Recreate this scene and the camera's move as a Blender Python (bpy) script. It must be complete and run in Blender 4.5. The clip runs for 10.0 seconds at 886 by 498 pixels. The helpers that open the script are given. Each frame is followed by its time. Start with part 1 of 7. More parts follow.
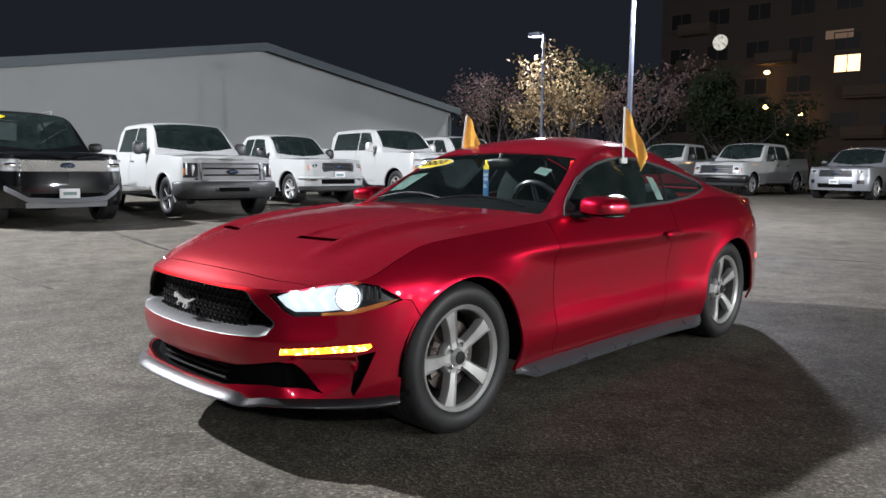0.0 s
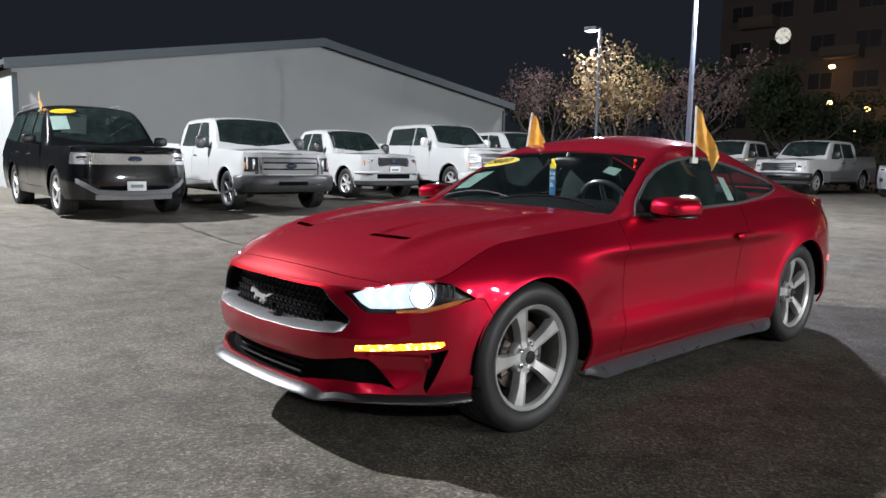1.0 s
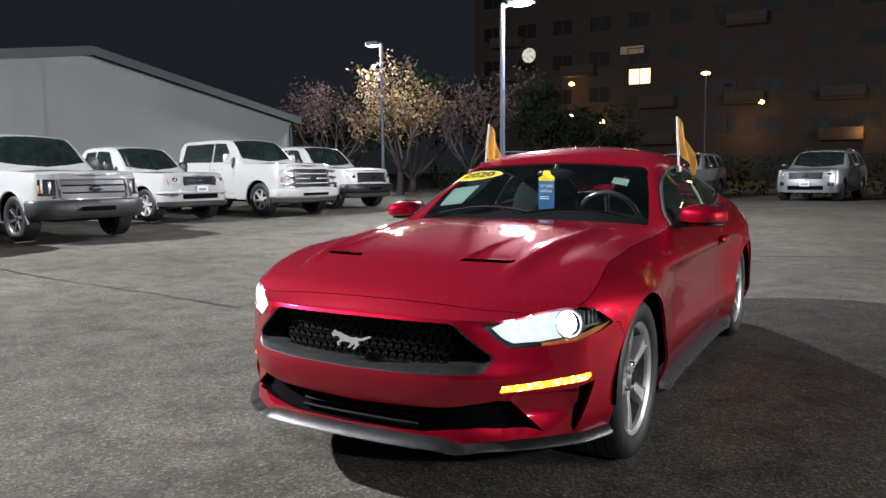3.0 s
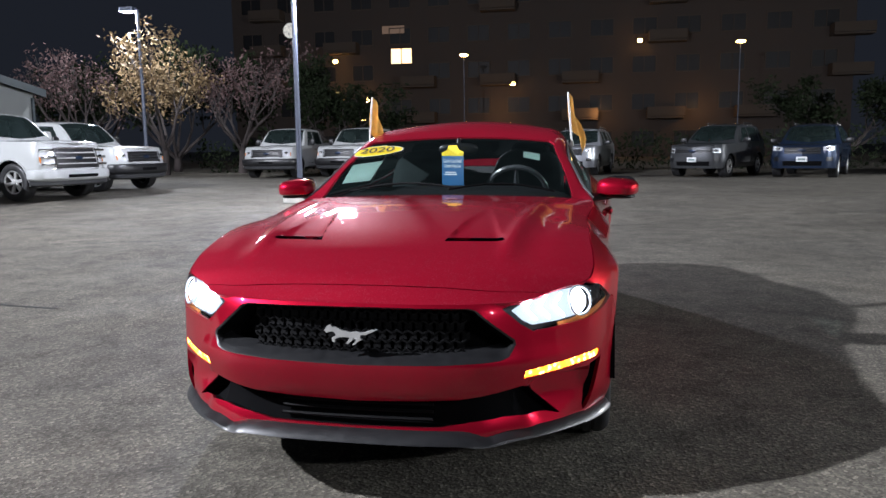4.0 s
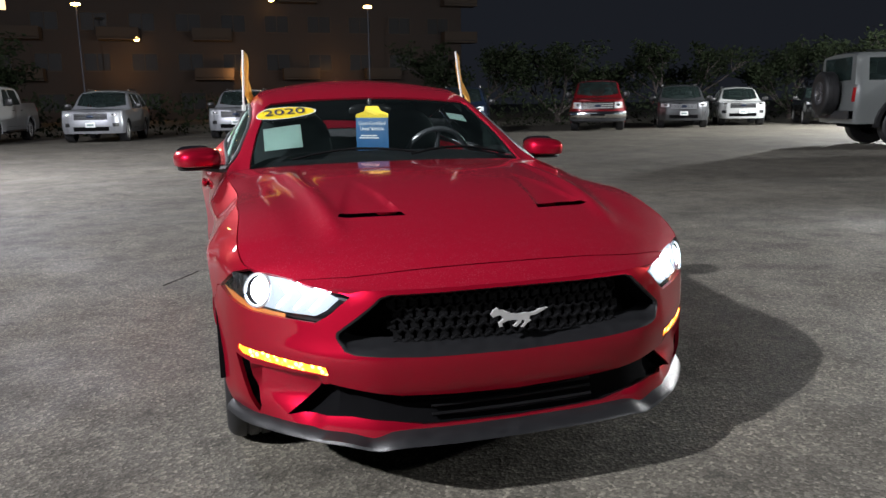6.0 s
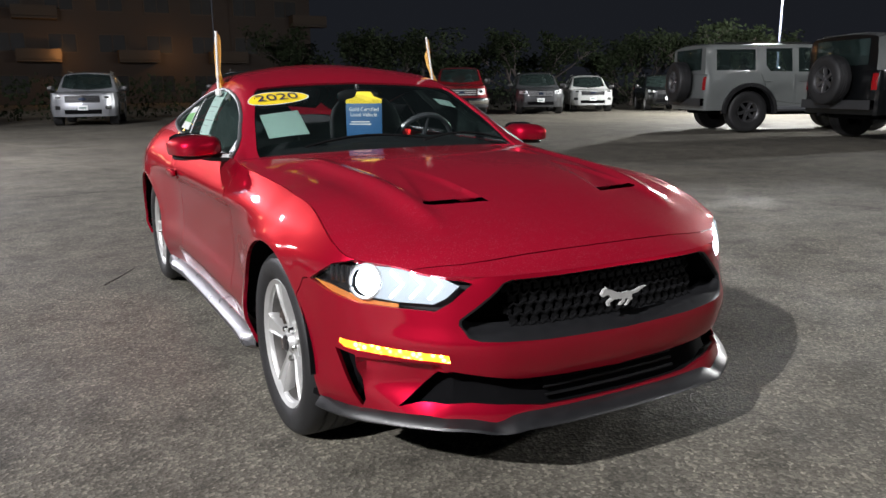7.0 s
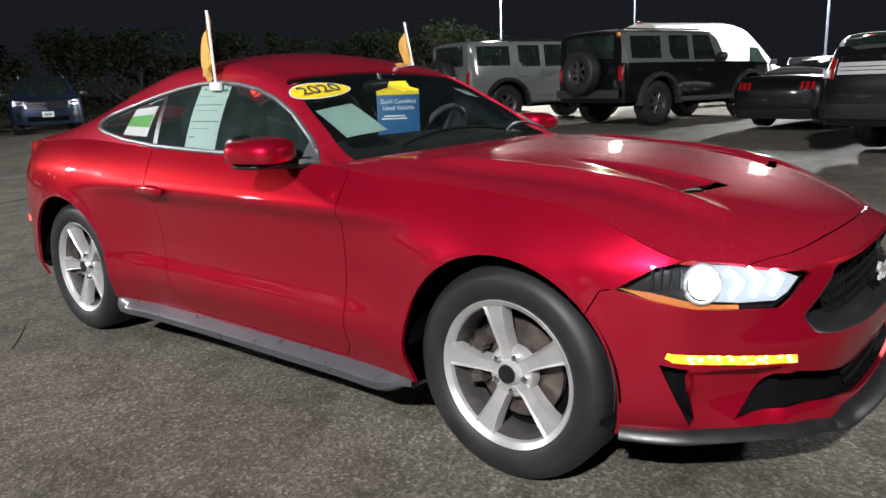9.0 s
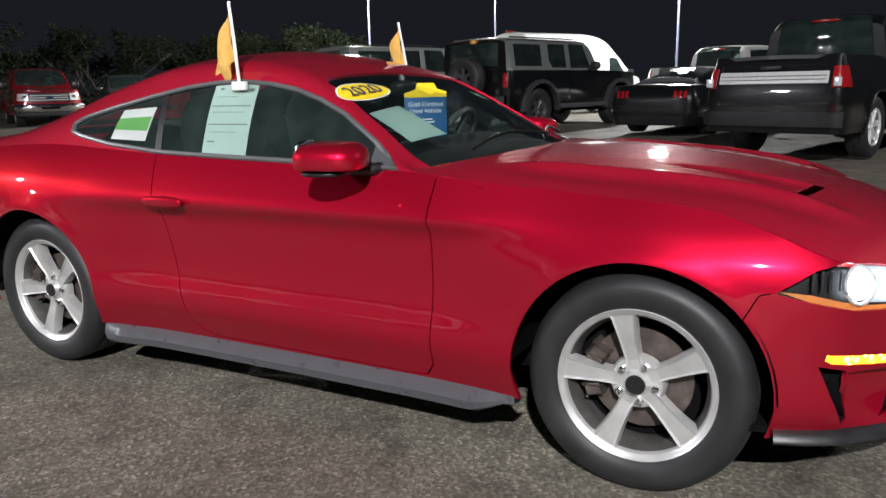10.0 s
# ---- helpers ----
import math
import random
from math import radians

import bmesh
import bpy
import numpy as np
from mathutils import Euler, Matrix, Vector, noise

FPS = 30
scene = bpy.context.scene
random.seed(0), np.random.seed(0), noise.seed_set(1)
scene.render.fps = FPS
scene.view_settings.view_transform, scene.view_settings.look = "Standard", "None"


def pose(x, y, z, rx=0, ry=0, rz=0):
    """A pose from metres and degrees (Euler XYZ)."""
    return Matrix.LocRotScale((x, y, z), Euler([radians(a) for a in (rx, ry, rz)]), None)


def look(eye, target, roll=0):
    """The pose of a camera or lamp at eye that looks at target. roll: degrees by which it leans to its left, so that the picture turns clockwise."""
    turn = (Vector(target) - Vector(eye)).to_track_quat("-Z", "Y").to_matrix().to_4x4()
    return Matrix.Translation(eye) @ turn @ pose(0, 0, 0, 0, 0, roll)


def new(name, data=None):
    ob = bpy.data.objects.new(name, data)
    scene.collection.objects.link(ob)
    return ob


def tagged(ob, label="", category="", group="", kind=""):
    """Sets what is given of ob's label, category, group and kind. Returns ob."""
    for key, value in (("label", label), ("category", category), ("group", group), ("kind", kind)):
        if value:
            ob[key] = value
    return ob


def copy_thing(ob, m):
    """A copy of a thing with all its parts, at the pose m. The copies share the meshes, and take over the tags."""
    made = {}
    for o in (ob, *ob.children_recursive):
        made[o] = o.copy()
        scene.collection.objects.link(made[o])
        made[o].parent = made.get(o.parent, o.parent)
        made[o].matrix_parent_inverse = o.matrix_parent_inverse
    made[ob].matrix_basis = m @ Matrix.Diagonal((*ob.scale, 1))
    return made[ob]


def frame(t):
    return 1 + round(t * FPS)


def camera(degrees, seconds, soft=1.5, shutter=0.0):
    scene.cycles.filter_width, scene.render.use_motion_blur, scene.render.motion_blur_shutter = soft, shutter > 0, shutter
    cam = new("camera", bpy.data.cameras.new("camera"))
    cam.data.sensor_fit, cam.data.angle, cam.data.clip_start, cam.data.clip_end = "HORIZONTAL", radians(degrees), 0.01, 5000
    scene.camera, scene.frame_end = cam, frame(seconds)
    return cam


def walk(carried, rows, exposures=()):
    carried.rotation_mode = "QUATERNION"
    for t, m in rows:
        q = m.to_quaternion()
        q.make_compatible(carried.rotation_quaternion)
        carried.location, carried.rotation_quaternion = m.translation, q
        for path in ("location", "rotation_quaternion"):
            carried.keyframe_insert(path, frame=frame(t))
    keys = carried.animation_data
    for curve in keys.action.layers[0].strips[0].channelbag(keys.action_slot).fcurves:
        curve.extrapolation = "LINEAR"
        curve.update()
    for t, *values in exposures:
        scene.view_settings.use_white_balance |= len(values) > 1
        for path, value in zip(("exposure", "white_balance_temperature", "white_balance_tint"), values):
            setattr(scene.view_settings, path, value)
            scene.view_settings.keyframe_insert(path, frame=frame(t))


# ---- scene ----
cam = camera(61.4, 10.0)
EARLY = 0.60
PATH = [
    (0, (3.035, -3.775, 1.222), (1.664, -2.338, 0.994), 0.6),
    (0.5, (3.068, -3.755, 1.214), (1.678, -2.339, 0.963), 1.2),
    (1, (2.98, -3.859, 1.243), (1.517, -2.518, 0.999), 1.0),
    (1.5, (2.802, -4.09, 1.275), (1.348, -2.736, 1.051), 0.4),
    (2, (2.537, -4.238, 1.259), (1.125, -2.836, 1.059), 0.1),
    (2.5, (2.129, -4.31, 1.25), (0.868, -2.769, 1.06), -0.3),
    (3, (1.668, -4.481, 1.242), (0.693, -2.747, 1.038), -0.5),
    (3.2, (1.508, -4.509, 1.244), (0.664, -2.708, 1.031), -0.2),
    (4.3, (0.539, -4.579, 1.228), (0.282, -2.617, 0.937), -1.0),
    (4.5, (0.396, -4.552, 1.232), (0.204, -2.588, 0.905), -1.2),
    (5, (-0.063, -4.43, 1.225), (-0.081, -2.461, 0.872), -3.3),
    (5.5, (-0.463, -4.331, 1.237), (-0.158, -2.39, 0.861), -1.7),
    (5.7, (-0.625, -4.304, 1.243), (-0.178, -2.391, 0.866), -1.1),
    (6.8, (-1.445, -4.049, 1.261), (-0.639, -2.266, 0.843), -0.9),
    (7, (-1.598, -3.961, 1.259), (-0.66, -2.245, 0.839), -0.5),
    (7.5, (-1.922, -3.703, 1.247), (-0.81, -2.095, 0.824), -1.1),
    (8, (-2.18, -3.371, 1.259), (-0.954, -1.85, 0.832), -1.5),
    (8.5, (-2.474, -3.021, 1.25), (-1.064, -1.667, 0.825), -1.0),
    (9, (-2.645, -2.606, 1.228), (-1.138, -1.363, 0.796), -2.0),
    (9.5, (-2.81, -2.198, 1.236), (-1.193, -1.101, 0.812), -1.1),
    (10, (-2.976, -1.852, 1.235), (-1.253, -0.93, 0.807), -1.2),
]
walk(cam, [(t, look(eye, target, roll)) for t, eye, target, roll in PATH], [(0, EARLY, 6050, 10), (3.2, EARLY, 6100, 10), (4.5, EARLY, 5650, 12), (5.5, EARLY - .14, 5900, 11), (7.0, 0.32, 6250, 10), (10, 0.28, 6300, 10)])

# ---- night sky, the lot's lamps and one added fill lamp ----
world = bpy.data.worlds.new("night_sky")
world.use_nodes = True
scene.world = world
world.node_tree.nodes["Background"].inputs[0].default_value = (0.30, 0.33, 0.42, 1)
world.node_tree.nodes["Background"].inputs[1].default_value = 0.027


def bulb(name, x, y, z, watts, colour, size=0.12):
    light = bpy.data.lights.new(name, 'POINT')
    light.energy, light.color, light.shadow_soft_size = watts, colour, size
    ob = new(name, light)
    ob.location = (x, y, z)
    return ob


WHITE = (1.0, 0.98, 0.95)
# The last entry is an unseen fill lamp, added to brighten the coupe's left side.
LOT_AND_FILL_LAMPS = [(-18.2, -8.4, 13.05, 28800, (1.0, 0.97, 0.96)), (-5.02, 11.0, 4.86, 1750, (0.97, 0.94, 1.0)), (-18.35, 24.7, 7.05, 1500, WHITE),
             (22.6, 15.3, 4.9, 5000, (1.0, 0.97, 0.90)), (22.6, 3.1, 5.0, 3600, WHITE), (34.0, 14.8, 6.6, 9000, (1.0, 0.97, 0.90)), (15.0, -15.0, 9.0, 1650, (1.0, 0.97, 0.94))]
for lx, ly, lz, lw, lc in LOT_AND_FILL_LAMPS:
    bulb("lot_or_fill_light", lx, ly, lz - .16, lw, lc, 0.26)
for lx, lz in ((-8.0, 4.6), (1.5, 4.4), (10.6, 4.4)):
    bulb("wall_light", lx, 67.8, lz, 110, (1.0, 0.48, 0.14), 0.1)

# ---- materials ----
def nodes_of(name):
    m = bpy.data.materials.new(name)
    m.use_nodes = True
    t = m.node_tree
    return m, t, t.nodes["Principled BSDF"]


def noise_node(t, scale, detail=4.0, rough=0.55, obj=True):
    n = t.nodes.new("ShaderNodeTexNoise")
    n.inputs["Scale"].default_value, n.inputs["Detail"].default_value, n.inputs["Roughness"].default_value = scale, detail, rough
    c = t.nodes.new("ShaderNodeTexCoord")
    t.links.new(c.outputs["Object"], n.inputs["Vector"])
    return n


def ramp(t, src, stops):
    r = t.nodes.new("ShaderNodeValToRGB")
    e = r.color_ramp.elements
    while len(e) < len(stops):
        e.new(0.5)
    for el, (p, c) in zip(e, stops):
        el.position, el.color = p, (c if len(c) == 4 else (*c, 1))
    t.links.new(src, r.inputs[0])
    return r


def bump(t, src, strength, dist):
    b = t.nodes.new("ShaderNodeBump")
    b.inputs["Strength"].default_value, b.inputs["Distance"].default_value = strength, dist
    t.links.new(src, b.inputs["Height"])
    return b


def grey(v):
    return (v, v, v, 1)


def surface(name, colour, rough=0.5, metal=0.0, vary=0.12, scale=9.0, fine=120.0, relief=0.0006, coat=0.0, spec=0.5):
    """A plain surface with blotches, grain and a little relief."""
    m, t, p = nodes_of(name)
    a = noise_node(t, scale)
    c = Vector(colour)
    r = ramp(t, a.outputs["Fac"], [(0.3, tuple(c * (1 - vary))), (0.7, tuple(c * (1 + vary)))])
    t.links.new(r.outputs[0], p.inputs["Base Color"])
    f = noise_node(t, fine, 3.0)
    rr = ramp(t, a.outputs["Fac"], [(0.3, grey(max(0.02, rough - 0.06))), (0.7, grey(min(1, rough + 0.06)))])
    t.links.new(rr.outputs[0], p.inputs["Roughness"])
    if relief:
        b = bump(t, f.outputs["Fac"], 0.5, relief)
        t.links.new(b.outputs[0], p.inputs["Normal"])
    p.inputs["Metallic"].default_value = metal
    p.inputs["Coat Weight"].default_value = coat
    p.inputs["Coat Roughness"].default_value = 0.05
    p.inputs["Specular IOR Level"].default_value = spec
    return m


def car_paint(name, colour, metal=0.0, rough=0.35, wet=0.0, coat_rough=0.02, tint=(1, 1, 1)):
    """Clear-coated paint; wet adds standing rain drops on the coat, with their lamplit haze mixed into the colour."""
    m, t, p = nodes_of(name)
    fl = noise_node(t, 900, 2.0)
    c = Vector(colour)
    r = ramp(t, fl.outputs["Fac"], [(0.35, tuple(c * 0.88)), (0.65, tuple(c * 1.12))])
    t.links.new(r.outputs[0], p.inputs["Base Color"])
    p.inputs["Metallic"].default_value, p.inputs["Roughness"].default_value = metal, rough
    p.inputs["Specular IOR Level"].default_value = 0.15
    p.inputs["Specular Tint"].default_value = (*tint, 1)
    p.inputs["Coat Weight"].default_value, p.inputs["Coat Roughness"].default_value = 1.0, coat_rough
    dust = noise_node(t, 3.5, 5.0)
    cr = ramp(t, dust.outputs["Fac"], [(0.35, grey(coat_rough)), (0.75, grey(coat_rough + 0.04))])
    t.links.new(cr.outputs[0], p.inputs["Coat Roughness"])
    if wet:
        film = noise_node(t, 110, 5.0, 0.8)
        cr = ramp(t, film.outputs["Fac"], [(0.46, grey(0.02)), (0.66, grey(0.05))])
        t.links.new(cr.outputs[0], p.inputs["Coat Roughness"])
        v = t.nodes.new("ShaderNodeTexVoronoi")
        v.inputs["Scale"].default_value = 170
        co = t.nodes.new("ShaderNodeTexCoord")
        t.links.new(co.outputs["Object"], v.inputs["Vector"])
        drops = ramp(t, v.outputs["Distance"], [(0.05, grey(1)), (0.42, grey(0))])
        where = noise_node(t, 34, 3.0)
        mask = ramp(t, where.outputs["Fac"], [(0.40, grey(0.15)), (0.60, grey(1))])
        mul = t.nodes.new("ShaderNodeMath")
        mul.operation = 'MULTIPLY'
        t.links.new(drops.outputs[0], mul.inputs[0])
        t.links.new(mask.outputs[0], mul.inputs[1])
        b = bump(t, mul.outputs[0], wet, 0.00016)
        # Pale speckle in the base colour paints the lamp haze off the drops.
        pale = t.nodes.new("ShaderNodeMix")
        pale.data_type = 'RGBA'
        fac = t.nodes.new("ShaderNodeMath")
        fac.operation = 'MULTIPLY'
        fac.inputs[1].default_value = 0.17
        t.links.new(mul.outputs[0], fac.inputs[0])
        t.links.new(fac.outputs[0], pale.inputs[0])
        t.links.new(r.outputs[0], pale.inputs[6])
        pale.inputs[7].default_value = (0.50, 0.30, 0.33, 1)
        t.links.new(pale.outputs[2], p.inputs["Base Color"])
        t.links.new(b.outputs[0], p.inputs["Coat Normal"])
    return m


def glass(name, tint, rough=0.0, haze=0.0):
    """Tinted car glass: a clear coat over a see-through pane with a thin film of rain."""
    m, t, p = nodes_of(name)
    out = t.nodes["Material Output"]
    tr = t.nodes.new("ShaderNodeBsdfTransparent")
    tr.inputs[0].default_value = (*tint, 1)
    gl = t.nodes.new("ShaderNodeBsdfGlossy")
    gl.inputs["Roughness"].default_value = 0.02 + rough
    gl.inputs["Color"].default_value = (0.9, 0.93, 0.93, 1)
    fr = t.nodes.new("ShaderNodeFresnel")
    fr.inputs[0].default_value = 1.5
    mx = t.nodes.new("ShaderNodeMixShader")
    t.links.new(fr.outputs[0], mx.inputs[0])
    t.links.new(tr.outputs[0], mx.inputs[1])
    t.links.new(gl.outputs[0], mx.inputs[2])
    film = t.nodes.new("ShaderNodeBsdfDiffuse")
    film.inputs[0].default_value = (0.38, 0.58, 0.54, 1)
    wet = noise_node(t, 7.0, 4.0)
    amount = ramp(t, wet.outputs["Fac"], [(0.3, grey(haze * .6)), (0.7, grey(haze * 1.4))])
    mh = t.nodes.new("ShaderNodeMixShader")
    t.links.new(amount.outputs[0], mh.inputs[0])
    t.links.new(mx.outputs[0], mh.inputs[1])
    t.links.new(film.outputs[0], mh.inputs[2])
    t.links.new(mh.outputs[0], out.inputs["Surface"])
    t.nodes.remove(p)
    return m


def glow(name, colour, strength):
    m, t, p = nodes_of(name)
    p.inputs["Base Color"].default_value = (*colour, 1)
    p.inputs["Emission Color"].default_value = (*colour, 1)
    p.inputs["Emission Strength"].default_value = strength
    return m


def glow_beads(name):
    """A lit amber strip with brighter spots where its diodes sit."""
    m, t, p = nodes_of(name)
    v = t.nodes.new("ShaderNodeTexVoronoi")
    v.inputs["Scale"].default_value = 46
    co = t.nodes.new("ShaderNodeTexCoord")
    t.links.new(co.outputs["Object"], v.inputs["Vector"])
    c = ramp(t, v.outputs["Distance"], [(0.10, (1.0, 0.72, 0.16)), (0.42, (1.0, 0.40, 0.02)), (0.75, (0.75, 0.22, 0.01))])
    st = ramp(t, v.outputs["Distance"], [(0.10, grey(1.0)), (0.55, grey(0.28))])
    mul = t.nodes.new("ShaderNodeMath")
    mul.operation = 'MULTIPLY'
    mul.inputs[1].default_value = 11.0
    t.links.new(st.outputs[0], mul.inputs[0])
    t.links.new(mul.outputs[0], p.inputs["Emission Strength"])
    t.links.new(c.outputs[0], p.inputs["Emission Color"])
    t.links.new(c.outputs[0], p.inputs["Base Color"])
    return m


def asphalt_material():
    m, t, p = nodes_of("asphalt")
    big = noise_node(t, 0.35, 6.0, 0.6)
    stones = t.nodes.new("ShaderNodeTexVoronoi")
    stones.inputs["Scale"].default_value = 85
    co = t.nodes.new("ShaderNodeTexCoord")
    t.links.new(co.outputs["Object"], stones.inputs["Vector"])
    base = ramp(t, big.outputs["Fac"], [(0.30, (0.096, 0.088, 0.072)), (0.52, (0.131, 0.120, 0.097)), (0.72, (0.164, 0.150, 0.120))])
    st = ramp(t, stones.outputs["Color"], [(0.0, grey(0.42)), (0.55, grey(0.85)), (0.78, grey(1.22)), (1.0, grey(2.2))])
    mix = t.nodes.new("ShaderNodeMix")
    mix.data_type, mix.blend_type = 'RGBA', 'MULTIPLY'
    mix.inputs[0].default_value = 1.0
    t.links.new(base.outputs[0], mix.inputs[6])
    t.links.new(st.outputs[0], mix.inputs[7])
    fine = noise_node(t, 160, 3.0)
    grit = ramp(t, fine.outputs["Fac"], [(0.3, grey(0.7)), (0.7, grey(1.3))])
    mix2 = t.nodes.new("ShaderNodeMix")
    mix2.data_type, mix2.blend_type = 'RGBA', 'MULTIPLY'
    mix2.inputs[0].default_value = 1.0
    t.links.new(mix.outputs[2], mix2.inputs[6])
    t.links.new(grit.outputs[0], mix2.inputs[7])
    mottle = noise_node(t, 3.2, 7.0, 0.7)
    patch = ramp(t, mottle.outputs["Fac"], [(0.34, grey(0.62)), (0.50, grey(1.0)), (0.68, grey(1.28))])
    mix3 = t.nodes.new("ShaderNodeMix")
    mix3.data_type, mix3.blend_type = 'RGBA', 'MULTIPLY'
    mix3.inputs[0].default_value = 1.0
    t.links.new(mix2.outputs[2], mix3.inputs[6])
    t.links.new(patch.outputs[0], mix3.inputs[7])
    t.links.new(mix3.outputs[2], p.inputs["Base Color"])
    damp = noise_node(t, 0.9, 5.0, 0.65)
    ro = ramp(t, damp.outputs["Fac"], [(0.36, grey(0.66)), (0.62, grey(0.92))])
    p.inputs["Specular IOR Level"].default_value = 0.30
    t.links.new(ro.outputs[0], p.inputs["Roughness"])
    b1 = bump(t, stones.outputs["Distance"], 0.6, 0.0035)
    b2 = bump(t, fine.outputs["Fac"], 0.5, 0.002)
    t.links.new(b1.outputs[0], b2.inputs["Normal"])
    t.links.new(b2.outputs[0], p.inputs["Normal"])
    return m


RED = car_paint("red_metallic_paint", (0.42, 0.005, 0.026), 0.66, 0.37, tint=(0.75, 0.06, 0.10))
# Same red with rain, darkened and less metallic to hold down lamp highlights on top.
RED_WET_HAZE = car_paint("red_paint_with_rain_haze", (0.34, 0.006, 0.024), 0.30, 0.52, wet=0.75, tint=(0.75, 0.06, 0.10))
WHITE_PAINT = car_paint("white_paint", (0.38, 0.39, 0.385), 0.0, 0.4)
BLACK_PAINT = car_paint("black_paint", (0.004, 0.0045, 0.005), 0.0, 0.3)
GREY_PAINT = car_paint("grey_paint", (0.14, 0.15, 0.147), 0.1, 0.4)
CHARCOAL_PAINT = car_paint("charcoal_paint", (0.045, 0.047, 0.05), 0.3, 0.4)
SILVER_PAINT = car_paint("silver_paint", (0.30, 0.31, 0.33), 0.5, 0.35)
BLUE_PAINT = car_paint("blue_paint", (0.014, 0.024, 0.050), 0.3, 0.35)
DARK_RED_PAINT = car_paint("dark_red_paint", (0.12, 0.004, 0.007), 0.2, 0.35)
PLASTIC = surface("dark_plastic", (0.03, 0.031, 0.033), 0.42, 0, 0.15, 14, 260, 0.0004)
GREY_PLASTIC = surface("worn_grey_plastic", (0.066, 0.068, 0.075), 0.32, 0, 0.06, 14, 260, 0.0004)
SKID = surface("grey_bumper_plastic", (0.14, 0.142, 0.145), 0.4, 0.1, 0.08, 14, 260, 0.0004)
BLACK = surface("black_plastic", (0.010, 0.010, 0.011), 0.38, 0, 0.2, 12, 200, 0.0003)
COMB = surface("matt_black_mesh", (0.006, 0.006, 0.0065), 0.55, 0, 0.2, 12, 200, 0.0, 0, 0.12)
CAVITY = surface("black_lining", (0.004, 0.004, 0.0045), 0.9, 0, 0.2, 12, 60, 0.0, 0, 0.05)
WET_TRIM = surface("wet_black_trim", (0.012, 0.0122, 0.0135), 0.40, 0, 0.15, 30, 220, 0.0007, 0.1, 0.6)
RUBBER = surface("tyre_rubber", (0.014, 0.014, 0.015), 0.55, 0, 0.25, 9, 170, 0.0008)
ALLOY = surface("silver_alloy", (0.56, 0.56, 0.55), 0.40, 0.60, 0.06, 20, 300, 0.0001)
# Rim alloy with the shade between the spokes put into its colour.
SHADED_BARREL = surface("shade_darkened_alloy", (0.10, 0.095, 0.09), 0.5, 0.5, 0.25, 20, 200, 0.0003)
DARK_ALLOY = surface("dark_alloy", (0.09, 0.09, 0.095), 0.35, 0.6, 0.1, 20, 300, 0.0001)
BRIGHT_TRIM = surface("bright_trim", (0.72, 0.72, 0.71), 0.22, 0.45, 0.08, 30, 300, 0.0)
TRIM_RUBBER = surface("grey_window_trim", (0.08, 0.082, 0.085), 0.38, 0, 0.1, 14, 260, 0.0)
CHROME = surface("chrome", (0.80, 0.80, 0.80), 0.10, 1.0, 0.05, 30, 300, 0.0)
STEEL = surface("brake_steel", (0.11, 0.09, 0.08), 0.5, 0.6, 0.35, 25, 200, 0.0003)
GLASS = glass("windscreen_glass", (0.72, 0.79, 0.77), 0, 0.006)
DARK_GLASS = glass("tinted_glass", (0.30, 0.38, 0.36), 0, 0.030)
FAR_GLASS = glass("dark_window_glass", (0.42, 0.47, 0.47), 0, 0.025)
FAR_PANE = surface("dark_window_pane", (0.005, 0.005, 0.006), 0.5, 0, 0.2, 3, 80, 0.0, 0, 0.2)
LENS = glass("lamp_lens", (0.86, 0.88, 0.9))
CABIN = surface("black_cabin_cloth", (0.010, 0.0105, 0.0115), 0.85, 0, 0.2, 18, 300, 0.0005, 0, 0.1)
CLOTH = surface("grey_seat_cloth", (0.05, 0.05, 0.055), 0.8, 0, 0.2, 18, 300, 0.0006)
PAPER = surface("pale_green_paper", (0.48, 0.66, 0.60), 0.7, 0, 0.05, 6, 90, 0.0002)
WHITE_PAPER = surface("white_paper", (0.72, 0.75, 0.74), 0.6, 0, 0.05, 6, 90, 0.0002)
GREEN_PRINT = surface("green_print", (0.16, 0.48, 0.12), 0.6, 0, 0.08, 8, 90, 0.0)
INK = surface("dark_ink", (0.03, 0.03, 0.09), 0.6, 0, 0.1, 20, 90, 0.0)
FAINT_INK = surface("faint_ink", (0.16, 0.24, 0.22), 0.6, 0, 0.1, 20, 90, 0.0)
YELLOW_PRINT = surface("yellow_print", (0.88, 0.66, 0.02), 0.45, 0, 0.05, 10, 90, 0.0)
BLUE_CARD = surface("blue_card", (0.02, 0.10, 0.24), 0.5, 0, 0.08, 10, 90, 0.0)
FLAG_CLOTH = surface("yellow_flag_cloth", (0.85, 0.58, 0.17), 0.75, 0, 0.12, 22, 400, 0.0004)
WHITE_PLASTIC = surface("white_plastic", (0.75, 0.75, 0.72), 0.4, 0, 0.05, 12, 200, 0.0)
AMBER_LENS = surface("amber_lens", (0.55, 0.20, 0.05), 0.15, 0, 0.1, 40, 300, 0.0, coat=1.0)
RED_LENS = surface("red_lens", (0.26, 0.006, 0.008), 0.15, 0, 0.1, 40, 300, 0.0, coat=1.0)
CLEAR_LAMP = surface("bright_reflector", (0.70, 0.72, 0.75), 0.15, 0.45, 0.15, 60, 200, 0.0006)
HEADLAMP_GLOW = glow("lit_headlamp", (0.90, 0.96, 1.0), 14.0)
HEADLAMP_BOWL = glow("lit_headlamp_bowl", (0.68, 0.75, 0.81), 0.92)
HEADLAMP_BOWL.node_tree.nodes["Principled BSDF"].inputs["Base Color"].default_value = (0.03, 0.035, 0.04, 1)
SIGNAL_GLOW = glow_beads("lit_amber_signal")
